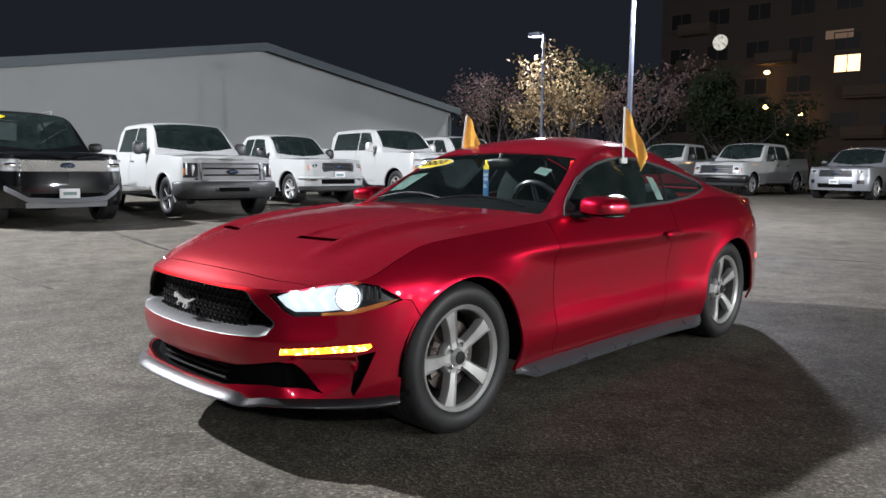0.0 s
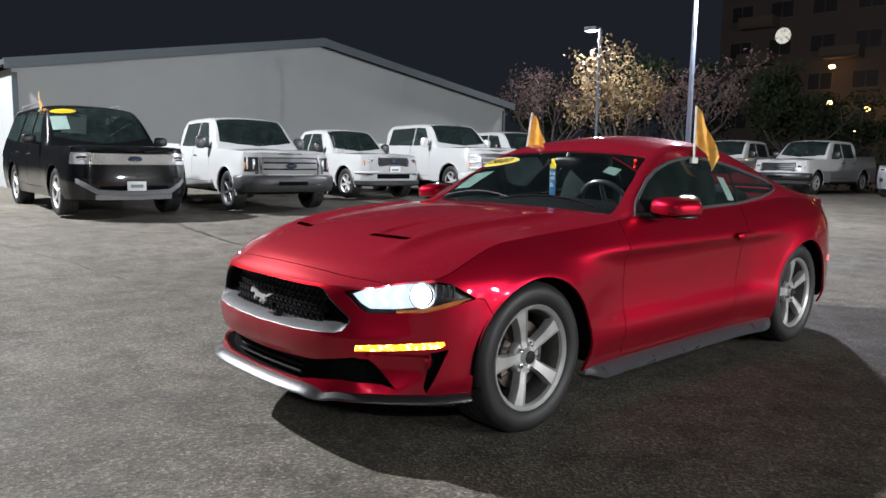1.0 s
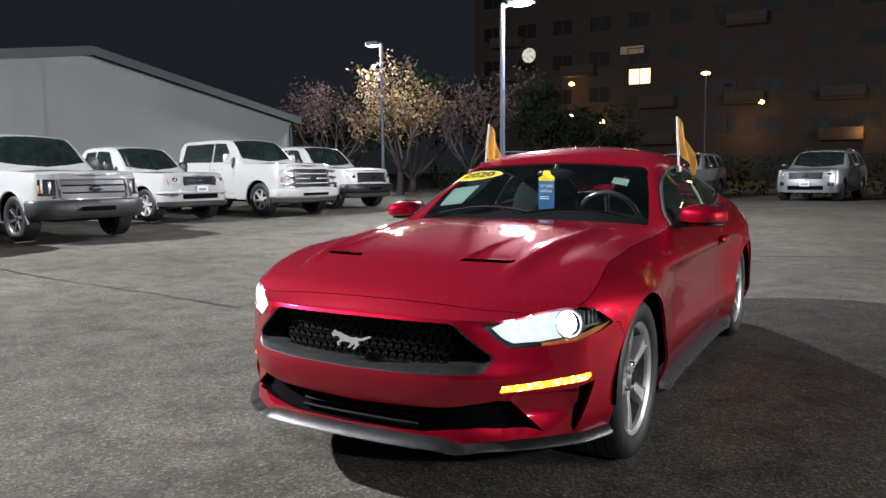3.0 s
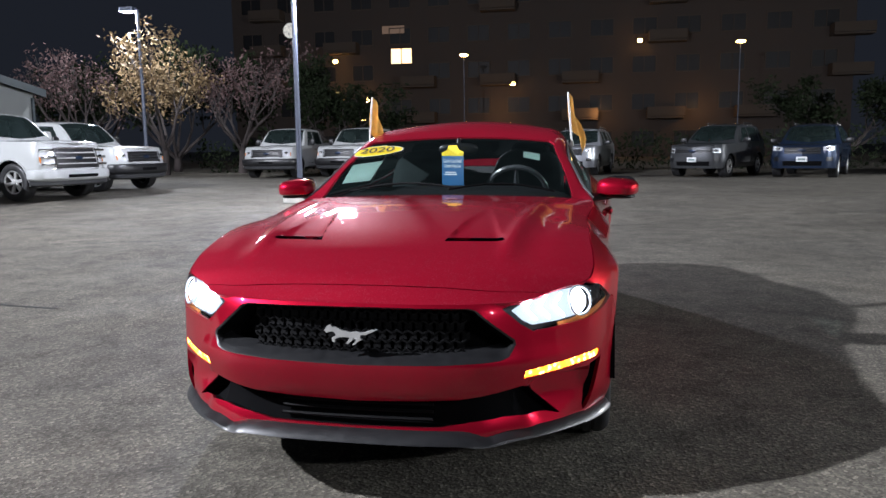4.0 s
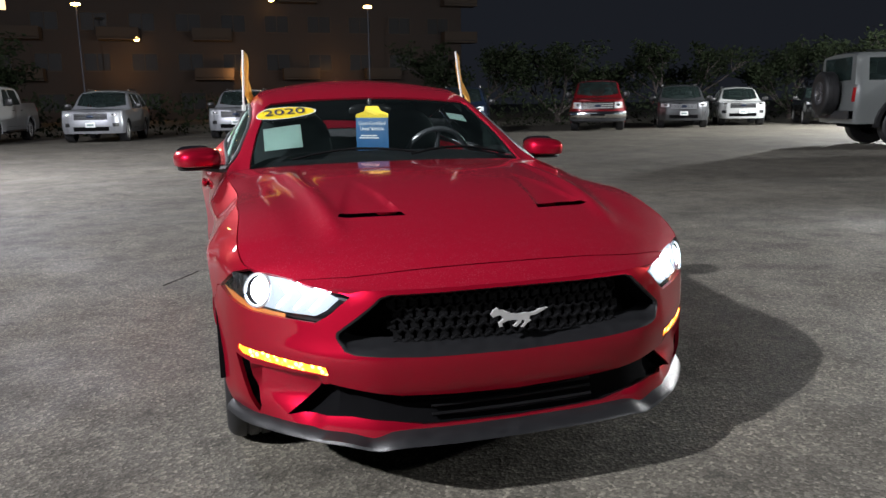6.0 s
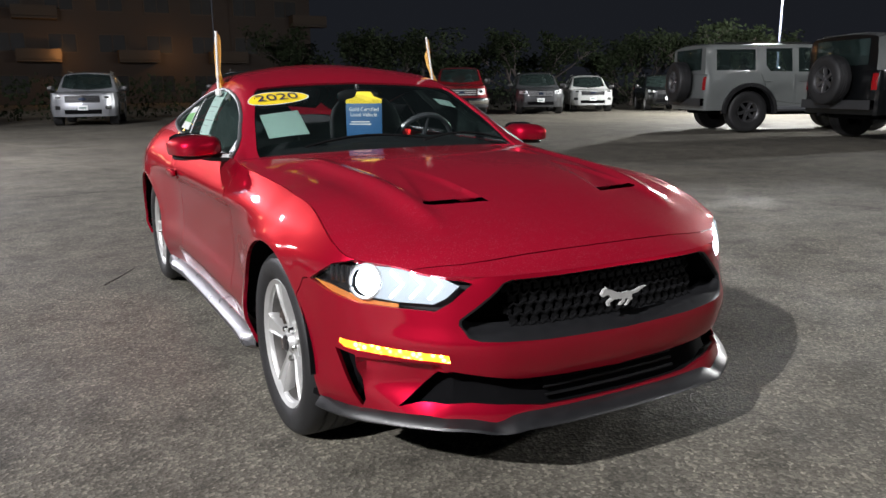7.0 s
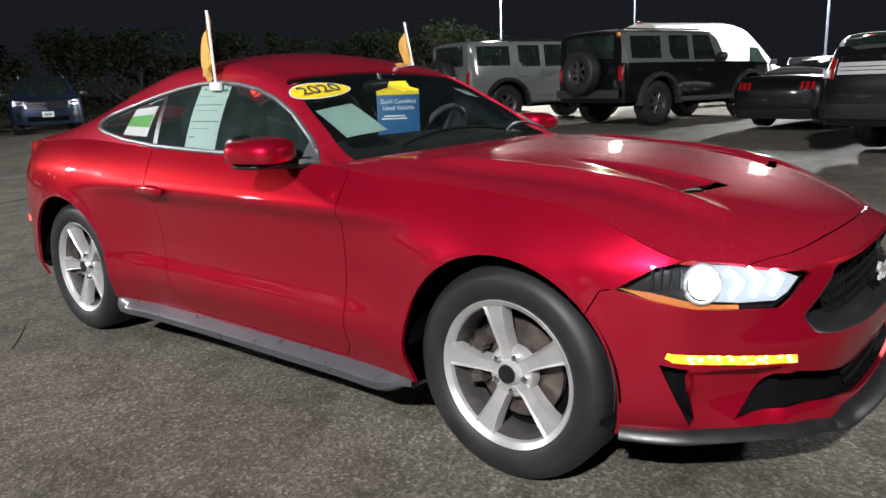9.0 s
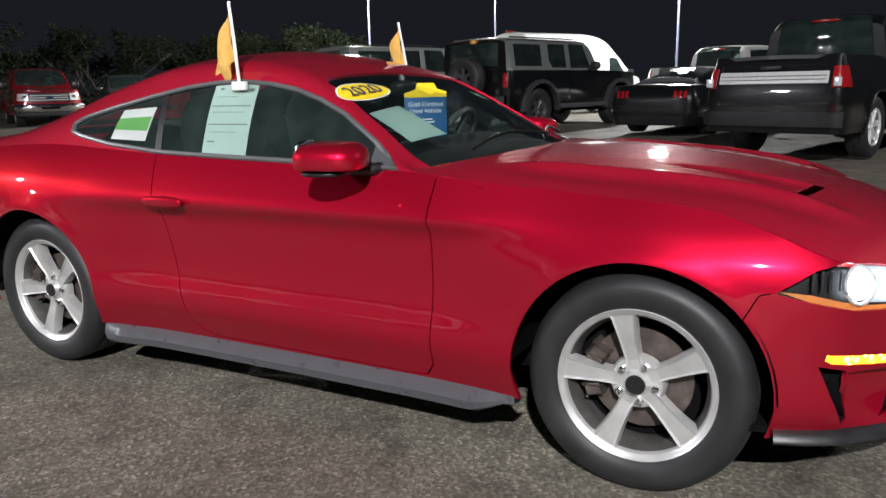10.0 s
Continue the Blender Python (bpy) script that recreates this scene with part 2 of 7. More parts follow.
MARKER_GLOW = glow("lit_red_marker", (1.0, 0.06, 0.05), 3.0)
LAMP_GLOW = glow("lit_lot_lamp", (0.97, 0.97, 1.0), 60.0)
SODIUM_GLOW = glow("lit_orange_lamp", (1.0, 0.50, 0.12), 24.0)
WINDOW_GLOW = glow("lit_window", (1.0, 0.66, 0.32), 1.5)
def glow_mottled(name):
    """A pale lit face with darker blotches."""
    m, t, p = nodes_of(name)
    n = noise_node(t, 3.4, 4.0, 0.6)
    c = ramp(t, n.outputs["Fac"], [(0.32, (0.12, 0.12, 0.11)), (0.42, (0.52, 0.49, 0.41)), (0.70, (0.70, 0.66, 0.56))])
    t.links.new(c.outputs[0], p.inputs["Emission Color"])
    t.links.new(c.outputs[0], p.inputs["Base Color"])
    p.inputs["Emission Strength"].default_value = 0.55
    return m


DISC_GLOW = glow_mottled("lit_mottled_disc")
DIM_WINDOW_GLOW = glow("dimly_lit_window", (1.0, 0.55, 0.30), 0.07)
DIM_WINDOW_GLOW.node_tree.nodes["Principled BSDF"].inputs["Base Color"].default_value = (0.05, 0.04, 0.03, 1)
PLATE = surface("pale_plate", (0.68, 0.69, 0.70), 0.45, 0, 0.05, 12, 90, 0.0)

TAR = surface("dark_sealant", (0.022, 0.021, 0.02), 0.55, 0, 0.2, 20, 150, 0.001)
CONCRETE = surface("painted_concrete", (0.55, 0.54, 0.50), 0.8, 0, 0.12, 5, 90, 0.002)
HALL_WALL = surface("pale_metal_cladding", (0.28, 0.295, 0.29), 0.55, 0, 0.05, 0.5, 40, 0.001)
HALL_TRIM = surface("blue_grey_roof_edge", (0.048, 0.062, 0.070), 0.6, 0.1, 0.08, 2, 60, 0.0)
HALL_ROOF = surface("dark_roof_sheet", (0.05, 0.055, 0.06), 0.6, 0.1, 0.1, 1, 30, 0.002)
POLE_PAINT = surface("grey_blue_pole_paint", (0.075, 0.085, 0.115), 0.45, 0.3, 0.08, 6, 90, 0.0)
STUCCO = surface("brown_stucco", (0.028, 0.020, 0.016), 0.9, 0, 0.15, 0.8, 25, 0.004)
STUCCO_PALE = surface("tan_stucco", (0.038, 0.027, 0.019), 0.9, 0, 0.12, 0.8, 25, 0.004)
BARK = surface("grey_bark", (0.036, 0.028, 0.026), 0.9, 0, 0.3, 8, 40, 0.008)
LEAF_AUTUMN = surface("autumn_leaves", (0.15, 0.10, 0.045), 0.7, 0, 0.35, 1.2, 30, 0.0)
LEAF_GREEN = surface("dark_green_leaves", (0.011, 0.016, 0.007), 0.8, 0, 0.35, 1.0, 30, 0.0, 0, 0.1)
LEAF_RUST = surface("rusty_leaves", (0.065, 0.036, 0.034), 0.75, 0, 0.35, 1.2, 30, 0.0)
FENCE_PAINT = surface("dark_fence_paint", (0.02, 0.02, 0.022), 0.6, 0.2, 0.1, 6, 60, 0.0)

# ---- mesh tools ----
def part(name, bm, material, parent=None, label="", smooth=True, angle=38):
    """Links a bmesh as one mesh object under a thing or a part."""
    me = bpy.data.meshes.new(name)
    bm.to_mesh(me)
    bm.free()
    me.materials.append(material)
    if smooth:
        me.shade_smooth()
        me.set_sharp_from_angle(angle=radians(angle))
    ob = new(name, me)
    ob.parent = parent
    if label:
        tagged(ob, label)
    return ob


def shared(name, ob, m, parent):
    """Another part on the mesh of ob, moved by m."""
    other = new(name, ob.data)
    other.parent = parent
    other.matrix_basis = m
    return other


def thing(name, label, category, m=None, group="", kind=""):
    ob = new(name)
    ob.empty_display_size = 0.2
    if m is not None:
        ob.matrix_basis = m
    return tagged(ob, label, category, group, kind)


def box(bm, centre, size, turn=(0, 0, 0), bevel=0.0, seg=2, taper=None):
    r = bmesh.ops.create_cube(bm, size=1)
    m = pose(*centre, *turn)
    for v in r["verts"]:
        c = Vector((v.co.x * size[0], v.co.y * size[1], v.co.z * size[2]))
        if taper and v.co.z > 0:
            c.x *= taper[0]
            c.y *= taper[1]
        v.co = m @ c
    if bevel:
        edges = list({e for v in r["verts"] for e in v.link_edges})
        bmesh.ops.bevel(bm, geom=edges, offset=bevel, segments=seg, profile=0.5, affect='EDGES')
    return bm


def rod(bm, a, b, ra, rb=None, seg=12, caps=True):
    a, b = Vector(a), Vector(b)
    rb = ra if rb is None else rb
    z = (b - a).normalized()
    x = z.orthogonal().normalized()
    y = z.cross(x)
    rings = []
    for p, r in ((a, ra), (b, rb)):
        rings.append([bm.verts.new(p + (x * math.cos(k * math.tau / seg) + y * math.sin(k * math.tau / seg)) * r) for k in range(seg)])
    for k in range(seg):
        j = (k + 1) % seg
        bm.faces.new((rings[0][k], rings[0][j], rings[1][j], rings[1][k]))
    if caps:
        bm.faces.new(rings[0][::-1])
        bm.faces.new(rings[1])
    return bm


def tube(bm, pts, r, seg=8, closed=False):
    pts = [Vector(p) for p in pts]
    n = len(pts)
    rings = []
    for i, p in enumerate(pts):
        a = pts[i - 1] if (i or closed) else p
        b = pts[(i + 1) % n] if (i < n - 1 or closed) else p
        z = (b - a).normalized()
        up = Vector((0, 0, 1)) if abs(z.z) < 0.95 else Vector((0, 1, 0))
        x = z.cross(up).normalized()
        y = x.cross(z)
        rad = r(i / max(1, n - 1)) if callable(r) else r
        rings.append([bm.verts.new(p + (x * math.cos(k * math.tau / seg) + y * math.sin(k * math.tau / seg)) * rad) for k in range(seg)])
    for i in range(n if closed else n - 1):
        q = rings[(i + 1) % n]
        for k in range(seg):
            j = (k + 1) % seg
            bm.faces.new((rings[i][k], rings[i][j], q[j], q[k]))
    if not closed:
        bm.faces.new(rings[0][::-1])
        bm.faces.new(rings[-1])
    return bm


def lathe(bm, profile, seg=48, closed=False):
    """Spins (along x, radius) pairs round the x axis."""
    rings = []
    for x, r in profile:
        rings.append([bm.verts.new((x, r * math.cos(k * math.tau / seg), r * math.sin(k * math.tau / seg))) for k in range(seg)])
    for i in range(len(rings) if closed else len(rings) - 1):
        a, b = rings[i], rings[(i + 1) % len(rings)]
        for k in range(seg):
            j = (k + 1) % seg
            bm.faces.new((a[k], a[j], b[j], b[k]))
    bmesh.ops.recalc_face_normals(bm, faces=bm.faces)
    return bm


def prism(bm, poly, depth, place, bevel=0.0):
    """A polygon in the local xy plane, given thickness along local z, put at the pose."""
    front = [bm.verts.new(place @ Vector((x, y, depth))) for x, y in poly]
    back = [bm.verts.new(place @ Vector((x, y, 0))) for x, y in poly]
    faces = [bm.faces.new(front), bm.faces.new(back[::-1])]
    n = len(poly)
    for k in range(n):
        j = (k + 1) % n
        faces.append(bm.faces.new((back[k], back[j], front[j], front[k])))
    bmesh.ops.recalc_face_normals(bm, faces=faces)
    if bevel:
        bmesh.ops.bevel(bm, geom=list({e for f in faces for e in f.edges}), offset=bevel, segments=2, profile=0.5, affect='EDGES')
    return bm


def blob(bm, centre, size, power=2.6, turn=(0, 0, 0), seg=20, rings=12):
    """A rounded box: a superellipsoid."""
    m = pose(*centre, *turn)
    r = bmesh.ops.create_uvsphere(bm, u_segments=seg, v_segments=rings, radius=1)
    for v in r["verts"]:
        c = v.co
        k = (abs(c.x) ** power + abs(c.y) ** power + abs(c.z) ** power) ** (-1 / power)
        v.co = m @ Vector((c.x * k * size[0] / 2, c.y * k * size[1] / 2, c.z * k * size[2] / 2))
    return bm


def keys(*pairs):
    """A smooth curve through (place, value) pairs, without overshoot."""
    x = np.array([p[0] for p in pairs], float)
    y = np.array([p[1] for p in pairs], float)
    d = np.diff(y) / np.diff(x)
    m = np.concatenate(([d[0]], np.where(d[:-1] * d[1:] > 0, 2 * d[:-1] * d[1:] / (d[:-1] + d[1:] + 1e-12), 0.0), [d[-1]]))
    xs = np.linspace(x[0], x[-1], 400)
    i = np.clip(np.searchsorted(x, xs) - 1, 0, len(x) - 2)
    h = x[i + 1] - x[i]
    s = (xs - x[i]) / h
    ys = (2 * s**3 - 3 * s**2 + 1) * y[i] + (s**3 - 2 * s**2 + s) * h * m[i] + (3 * s**2 - 2 * s**3) * y[i + 1] + (s**3 - s**2) * h * m[i + 1]
    return lambda v: float(np.interp(v, xs, ys))


def step(a, b, v):
    s = min(1.0, max(0.0, (v - a) / (b - a)))
    return s * s * (3 - 2 * s)


# A shell is drawn flat in two coordinates, cut along lines there, and then laid on its surface.
def flat_sheet(us, vs):
    bm = bmesh.new()
    g = [[bm.verts.new((u, v, 0)) for v in vs] for u in us]
    for i in range(len(us) - 1):
        for j in range(len(vs) - 1):
            bm.faces.new((g[i][j], g[i + 1][j], g[i + 1][j + 1], g[i][j + 1]))
    return bm


def spread(a, b, size):
    n = max(1, int(round((b - a) / size)))
    return [a + (b - a) * k / n for k in range(n + 1)]


def cut(bm, line, closed=False):
    pts = [Vector((p[0], p[1], 0)) for p in line]
    segs = list(zip(pts, pts[1:] + pts[:1] if closed else pts[1:]))
    lo = (min(p.x for p in pts), min(p.y for p in pts))
    hi = (max(p.x for p in pts), max(p.y for p in pts))

    def span(f):
        xs = [v.co.x for v in f.verts]
        ys = [v.co.y for v in f.verts]
        return min(xs), min(ys), max(xs), max(ys)

    pool = {}
    for f in bm.faces:
        q = span(f)
        if q[0] <= hi[0] and q[2] >= lo[0] and q[1] <= hi[1] and q[3] >= lo[1]:
            pool[f] = q
    e = 1e-4
    for a, b in segs:
        d = b - a
        if d.length < 1e-6:
            continue
        x0, x1, y0, y1 = min(a.x, b.x) - e, max(a.x, b.x) + e, min(a.y, b.y) - e, max(a.y, b.y) + e
        near = [f for f, q in pool.items() if q[0] <= x1 and q[2] >= x0 and q[1] <= y1 and q[3] >= y0 and f.is_valid]
        geom = list({g for f in near for g in (f, *f.edges, *f.verts)})
        r = bmesh.ops.bisect_plane(bm, geom=geom, dist=2e-5, plane_co=a, plane_no=Vector((-d.y, d.x, 0)).normalized())
        for g in r["geom"]:
            if isinstance(g, bmesh.types.BMFace) and g.is_valid:
                pool[g] = span(g)


def inside(p, poly):
    x, y, hit = p[0], p[1], False
    for (x1, y1), (x2, y2) in zip(poly, poly[1:] + poly[:1]):
        if (y1 > y) != (y2 > y) and x < (x2 - x1) * (y - y1) / (y2 - y1) + x1:
            hit = not hit
    return hit


def faces_in(bm, poly):
    return {f for f in bm.faces if inside(f.calc_center_median(), poly)}


def seam(bm, line, width=0.005):
    """Cuts a thin gap along a line and takes its faces away."""
    pts = [Vector((p[0], p[1], 0)) for p in line]
    left, right = [], []
    for i, p in enumerate(pts):
        d = (pts[min(i + 1, len(pts) - 1)] - pts[max(i - 1, 0)]).normalized()
        n = Vector((-d.y, d.x, 0)) * width / 2
        left.append(p + n)
        right.append(p - n)
    cut(bm, left)
    cut(bm, right)
    for k in range(len(pts) - 1):
        quad = [left[k], left[k + 1], right[k + 1], right[k]]
        lo, hi = [min(q.x for q in quad), min(q.y for q in quad)], [max(q.x for q in quad), max(q.y for q in quad)]
        poly = [(q.x, q.y) for q in quad]
        gone = []
        for f in bm.faces:
            c = f.calc_center_median()
            if lo[0] <= c.x <= hi[0] and lo[1] <= c.y <= hi[1] and inside(c, poly):
                gone.append(f)
        bmesh.ops.delete(bm, geom=gone, context='FACES')


def lay(faces, onto, sides=(1,), flange=0.014, sink=0.0, flip=False, bare=None):
    """Lays flat faces on a surface; onto(u, v) is for the side x > 0, and -1 in sides mirrors it."""
    nb = bmesh.new()
    made = {}
    for side in sides:
        for f in faces:
            vs = []
            for v in f.verts:
                if (v, side) not in made:
                    c = onto(v.co.x, v.co.y)
                    made[v, side] = nb.verts.new((c[0] * side, c[1], c[2]))
                vs.append(made[v, side])
            nb.faces.new(vs if (side > 0) != flip else vs[::-1])
    bmesh.ops.remove_doubles(nb, verts=nb.verts, dist=2e-5)
    nb.normal_update()
    if sink:
        for v, n in [(v, v.normal.copy()) for v in nb.verts]:
            v.co -= n * sink
    if flange:
        rim = [e for e in nb.edges if e.is_boundary and not (bare and all(bare(v.co) for v in e.verts))]
        normals = {v: v.normal.copy() for e in rim for v in e.verts}
        r = bmesh.ops.extrude_edge_only(nb, edges=rim)
        fresh = [g for g in r["geom"] if isinstance(g, bmesh.types.BMVert)]
        old = {tuple(round(c, 6) for c in v.co): n for v, n in normals.items()}
        for v in fresh:
            v.co -= old.get(tuple(round(c, 6) for c in v.co), Vector((0, 0, 0))) * flange
    return nb


def letters(text, size, place, material, name, parent, depth=0.0006):
    """Raised lettering in the built-in font, as a mesh."""
    c = bpy.data.curves.new(name, 'FONT')
    c.body, c.size, c.extrude, c.align_x, c.align_y = text, size, depth, 'CENTER', 'CENTER'
    o = bpy.data.objects.new(name, c)
    scene.collection.objects.link(o)
    bpy.context.view_layer.update()
    me = bpy.data.meshes.new_from_object(o.evaluated_get(bpy.context.evaluated_depsgraph_get()))
    bpy.data.objects.remove(o)
    bpy.data.curves.remove(c)
    me.materials.clear()
    me.materials.append(material)
    ob = new(name, me)
    ob.parent = parent
    ob.matrix_basis = place
    return ob

# ---- ground, hall, lamps, trees, far flats ----
def ground_z(x, y):
    """The lot falls gently towards its middle, where the coupe stands."""
    d = max(0.0, min(17.0, math.hypot(x, y)) - 6.0)
    return .021 * d * d / (d + 3.0) + (.004 + .0125 * x) * (1 - step(3.0, 9.0, math.hypot(x, y)))


bm = bmesh.new()
rings = []
for r in [.5, 1.5, 3.0, 4.0, 5.0] + spread(6.0, 30.0, 1.0) + [60.0, 200.0, 1200.0]:
    rings.append([bm.verts.new((r * math.cos(k * math.tau / 96), r * math.sin(k * math.tau / 96), ground_z(r * math.cos(k * math.tau / 96), r * math.sin(k * math.tau / 96)))) for k in range(96)])
bm.faces.new(rings[0])
for a, b in zip(rings, rings[1:]):
    for k in range(96):
        j = (k + 1) % 96
        bm.faces.new((a[k], b[k], b[j], a[j]))
tagged(part("ground", bm, asphalt_material(), None, "worn damp asphalt of a car lot", True, 60), category="ground", kind="structure")


def crack(points, wide, seed):
    """A wandering line of dark sealant in the asphalt."""
    rnd = random.Random(seed)
    bm = bmesh.new()
    prev = None
    for (xa, ya), (xb, yb) in zip(points, points[1:]):
        n = max(2, int(math.hypot(xb - xa, yb - ya) / .12))
        dx, dy = (xb - xa), (yb - ya)
        l = math.hypot(dx, dy)
        for k in range(n):
            t = k / n
            o = rnd.uniform(-.5, .5) * min(.07, wide)
            w = wide * rnd.uniform(.35, 1.2) / 2
            x, y = xa + dx * t - dy / l * o, ya + dy * t + dx / l * o
            h = ground_z(x, y)
            row = (bm.verts.new((x - dy / l * w, y + dx / l * w, h)), bm.verts.new((x, y, h + .005)), bm.verts.new((x + dy / l * w, y - dx / l * w, h)))
            if prev:
                bm.faces.new((prev[0], prev[1], row[1], row[0]))
                bm.faces.new((prev[1], prev[2], row[2], row[1]))
            prev = row
    bmesh.ops.recalc_face_normals(bm, faces=bm.faces)
    return tagged(part("ground_crack", bm, TAR, None, "thin wandering dark crack in the asphalt"), category="crack", group="cracks in the asphalt", kind="structure")


crack([(-10.0, -3.0), (-10.0, -.5), (-10.15, 1.45), (-10.6, 4.0)], .07, 1)
crack([(-10.15, 1.45), (-7.6, 1.1), (-5.1, .97), (-3.4, .75)], .06, 2)
crack([(-9.6, -1.9), (-6.4, -1.3), (-4.6, -1.2)], .04, 3)
crack([(5.0, 6.0), (8.0, 4.5), (11.0, 4.0)], .05, 6)
crack([(4.2, 9.0), (7.0, 10.0), (12.0, 13.5)], .06, 7)
crack([(-6.0, 4.5), (-2.5, 6.0), (2.0, 7.5)], .04, 8)
crack([(-1.27, 1.38), (-1.15, 1.57), (-.97, 1.90)], .012, 10)


def hall():
    x0, x1, ya, ym, yb, ze, za, th = -20.0, -52.0, 1.35, 11.05, 20.75, 3.52, 5.14, .25
    h = thing("metal_hall", "long pale grey metal hall with a low gable", "building")
    w = bmesh.new()
    prism(w, [(ya, 0), (yb, 0), (yb, ze - .05), (ym, za - .05), (ya, ze - .05)], th, Matrix(((0, 0, -1, x0), (1, 0, 0, 0), (0, 1, 0, 0), (0, 0, 0, 1))))
    part("gable_wall", w, HALL_WALL, h, smooth=False)
    s = bmesh.new()
    for y in (ya + th / 2, yb - th / 2):
        box(s, ((x0 - th + x1) / 2, y, ze / 2 - .05), (x0 - th - x1, th, ze - .1))
    box(s, (x1, (ya + yb) / 2, ze / 2), (th, yb - ya - .02, ze))
    part("side_wall", s, HALL_WALL, h, smooth=False)
    for a, b in ((ya - .25, ym), (yb + .25, ym)):
        slope = (za - ze) / (ym - ya)
        za0 = ze - .25 * slope
        r = bmesh.new()
        vs = []
        for x in (x0 + .35, x1 - .3):
            vs += [r.verts.new((x, a, za0)), r.verts.new((x, b, za)), r.verts.new((x, b, za + .14)), r.verts.new((x, a, za0 + .14))]
        for f in ((0, 1, 2, 3), (7, 6, 5, 4), (0, 4, 5, 1), (1, 5, 6, 2), (2, 6, 7, 3), (3, 7, 4, 0)):
            r.faces.new([vs[k] for k in f])
        bmesh.ops.recalc_face_normals(r, faces=r.faces)
        part("roof_slope", r, HALL_ROOF, h, smooth=False)
        t = bmesh.new()
        vs = []
        for x in (x0 + .36, x0 + .39):
            vs += [t.verts.new((x, a, za0 - .12)), t.verts.new((x, b, za - .12)), t.verts.new((x, b, za + .16)), t.verts.new((x, a, za0 + .16))]
        for f in ((0, 1, 2, 3), (7, 6, 5, 4), (0, 4, 5, 1), (1, 5, 6, 2), (2, 6, 7, 3), (3, 7, 4, 0)):
            t.faces.new([vs[k] for k in f])
        bmesh.ops.recalc_face_normals(t, faces=t.faces)
        part("roof_fascia", t, HALL_TRIM, h, "blue-grey roof edge", smooth=False)
    for y in (ya + .06, yb - .06):
        c = bmesh.new()
        box(c, (x0 + .03, y, ze / 2 - .1), (.05, .14, ze - .2), (0, 0, 0), .01)
        part("corner_trim", c, HALL_TRIM, h, smooth=False)


hall()


def lamp_post(x, y, h, hx, hy, base=True, r=.085):
    """A lot lamp; its head is at (hx, hy)."""
    p = thing("lamp_post", "tall painted lamp post with a lit flat head", "lamp post", pose(x, y, ground_z(x, y)), group="lot lamps")
    h -= ground_z(x, y)
    z0 = .0
    if base:
        b = bmesh.new()
        box(b, (0, 0, .23), (.62, .62, .46), (0, 0, 0), .03, 2, (.80, .80))
        part("concrete_base", b, CONCRETE, p, "pale concrete base")
        z0 = .46
        pl = bmesh.new()
        box(pl, (0, 0, .472), (.30, .30, .025), (0, 0, 0), .005)
        part("base_plate", pl, POLE_PAINT, p)
    c = bmesh.new()
    rod(c, (0, 0, z0), (0, 0, h), r, r * .76, 16)
    part("pole", c, POLE_PAINT, p)
    a = bmesh.new()
    rod(a, (0, 0, h - .06), (hx - x, hy - y, h - .02), .035, .03, 10)
    part("arm", a, POLE_PAINT, p)
    d = bmesh.new()
    ang = math.degrees(math.atan2(hy - y, hx - x))
    box(d, (hx - x, hy - y, h + .02), (.56, .36, .12), (0, 0, ang), .03)
    head = part("lamp_head", d, POLE_PAINT, p)
    g = bmesh.new()
    blob(g, (hx - x, hy - y, h - .05), (.46, .28, .10), 2.4, (0, 0, ang), 18, 10)
    o = part("lamp_lens", g, LAMP_GLOW, head, "glowing lamp lens")
    o.visible_shadow = False
    return p


lamp_post(-5.47, 11.0, 4.95, -5.02, 11.0, r=.062)
lamp_post(-17.9, 24.7, 7.15, -18.35, 24.7)
lamp_post(-19.1, -8.6, 13.15, -18.2, -8.4)
lamp_post(24.1, 15.9, 5.0, 22.6, 15.3, r=.045)
lamp_post(24.1, 3.4, 5.1, 22.6, 3.1, r=.045)
lamp_post(34.5, 14.8, 6.7, 34.0, 14.8, r=.045)
# Post invented to carry the unseen fill lamp.
lamp_post(15.5, -15.5, 9.1, 15.0, -15.0)


def leaves(bm, rnd, centre, radius, n, size):
    for _ in range(n):
        v = Vector((rnd.gauss(0, 1), rnd.gauss(0, 1), rnd.gauss(0, 1)))
        p = Vector(centre) + v.normalized() * radius * rnd.random() ** .5
        a = Vector((rnd.uniform(-1, 1), rnd.uniform(-1, 1), rnd.uniform(-1, 1))).normalized()
        b = a.orthogonal().normalized()
        s = size * rnd.uniform(.6, 1.4)
        q = [bm.verts.new(p + a * s * .9), bm.verts.new(p + b * s * .45), bm.verts.new(p - a * s * .9), bm.verts.new(p - b * s * .45 + a.cross(b) * s * .2)]
        bm.faces.new((q[0], q[1], q[2]))
        bm.faces.new((q[0], q[2], q[3]))


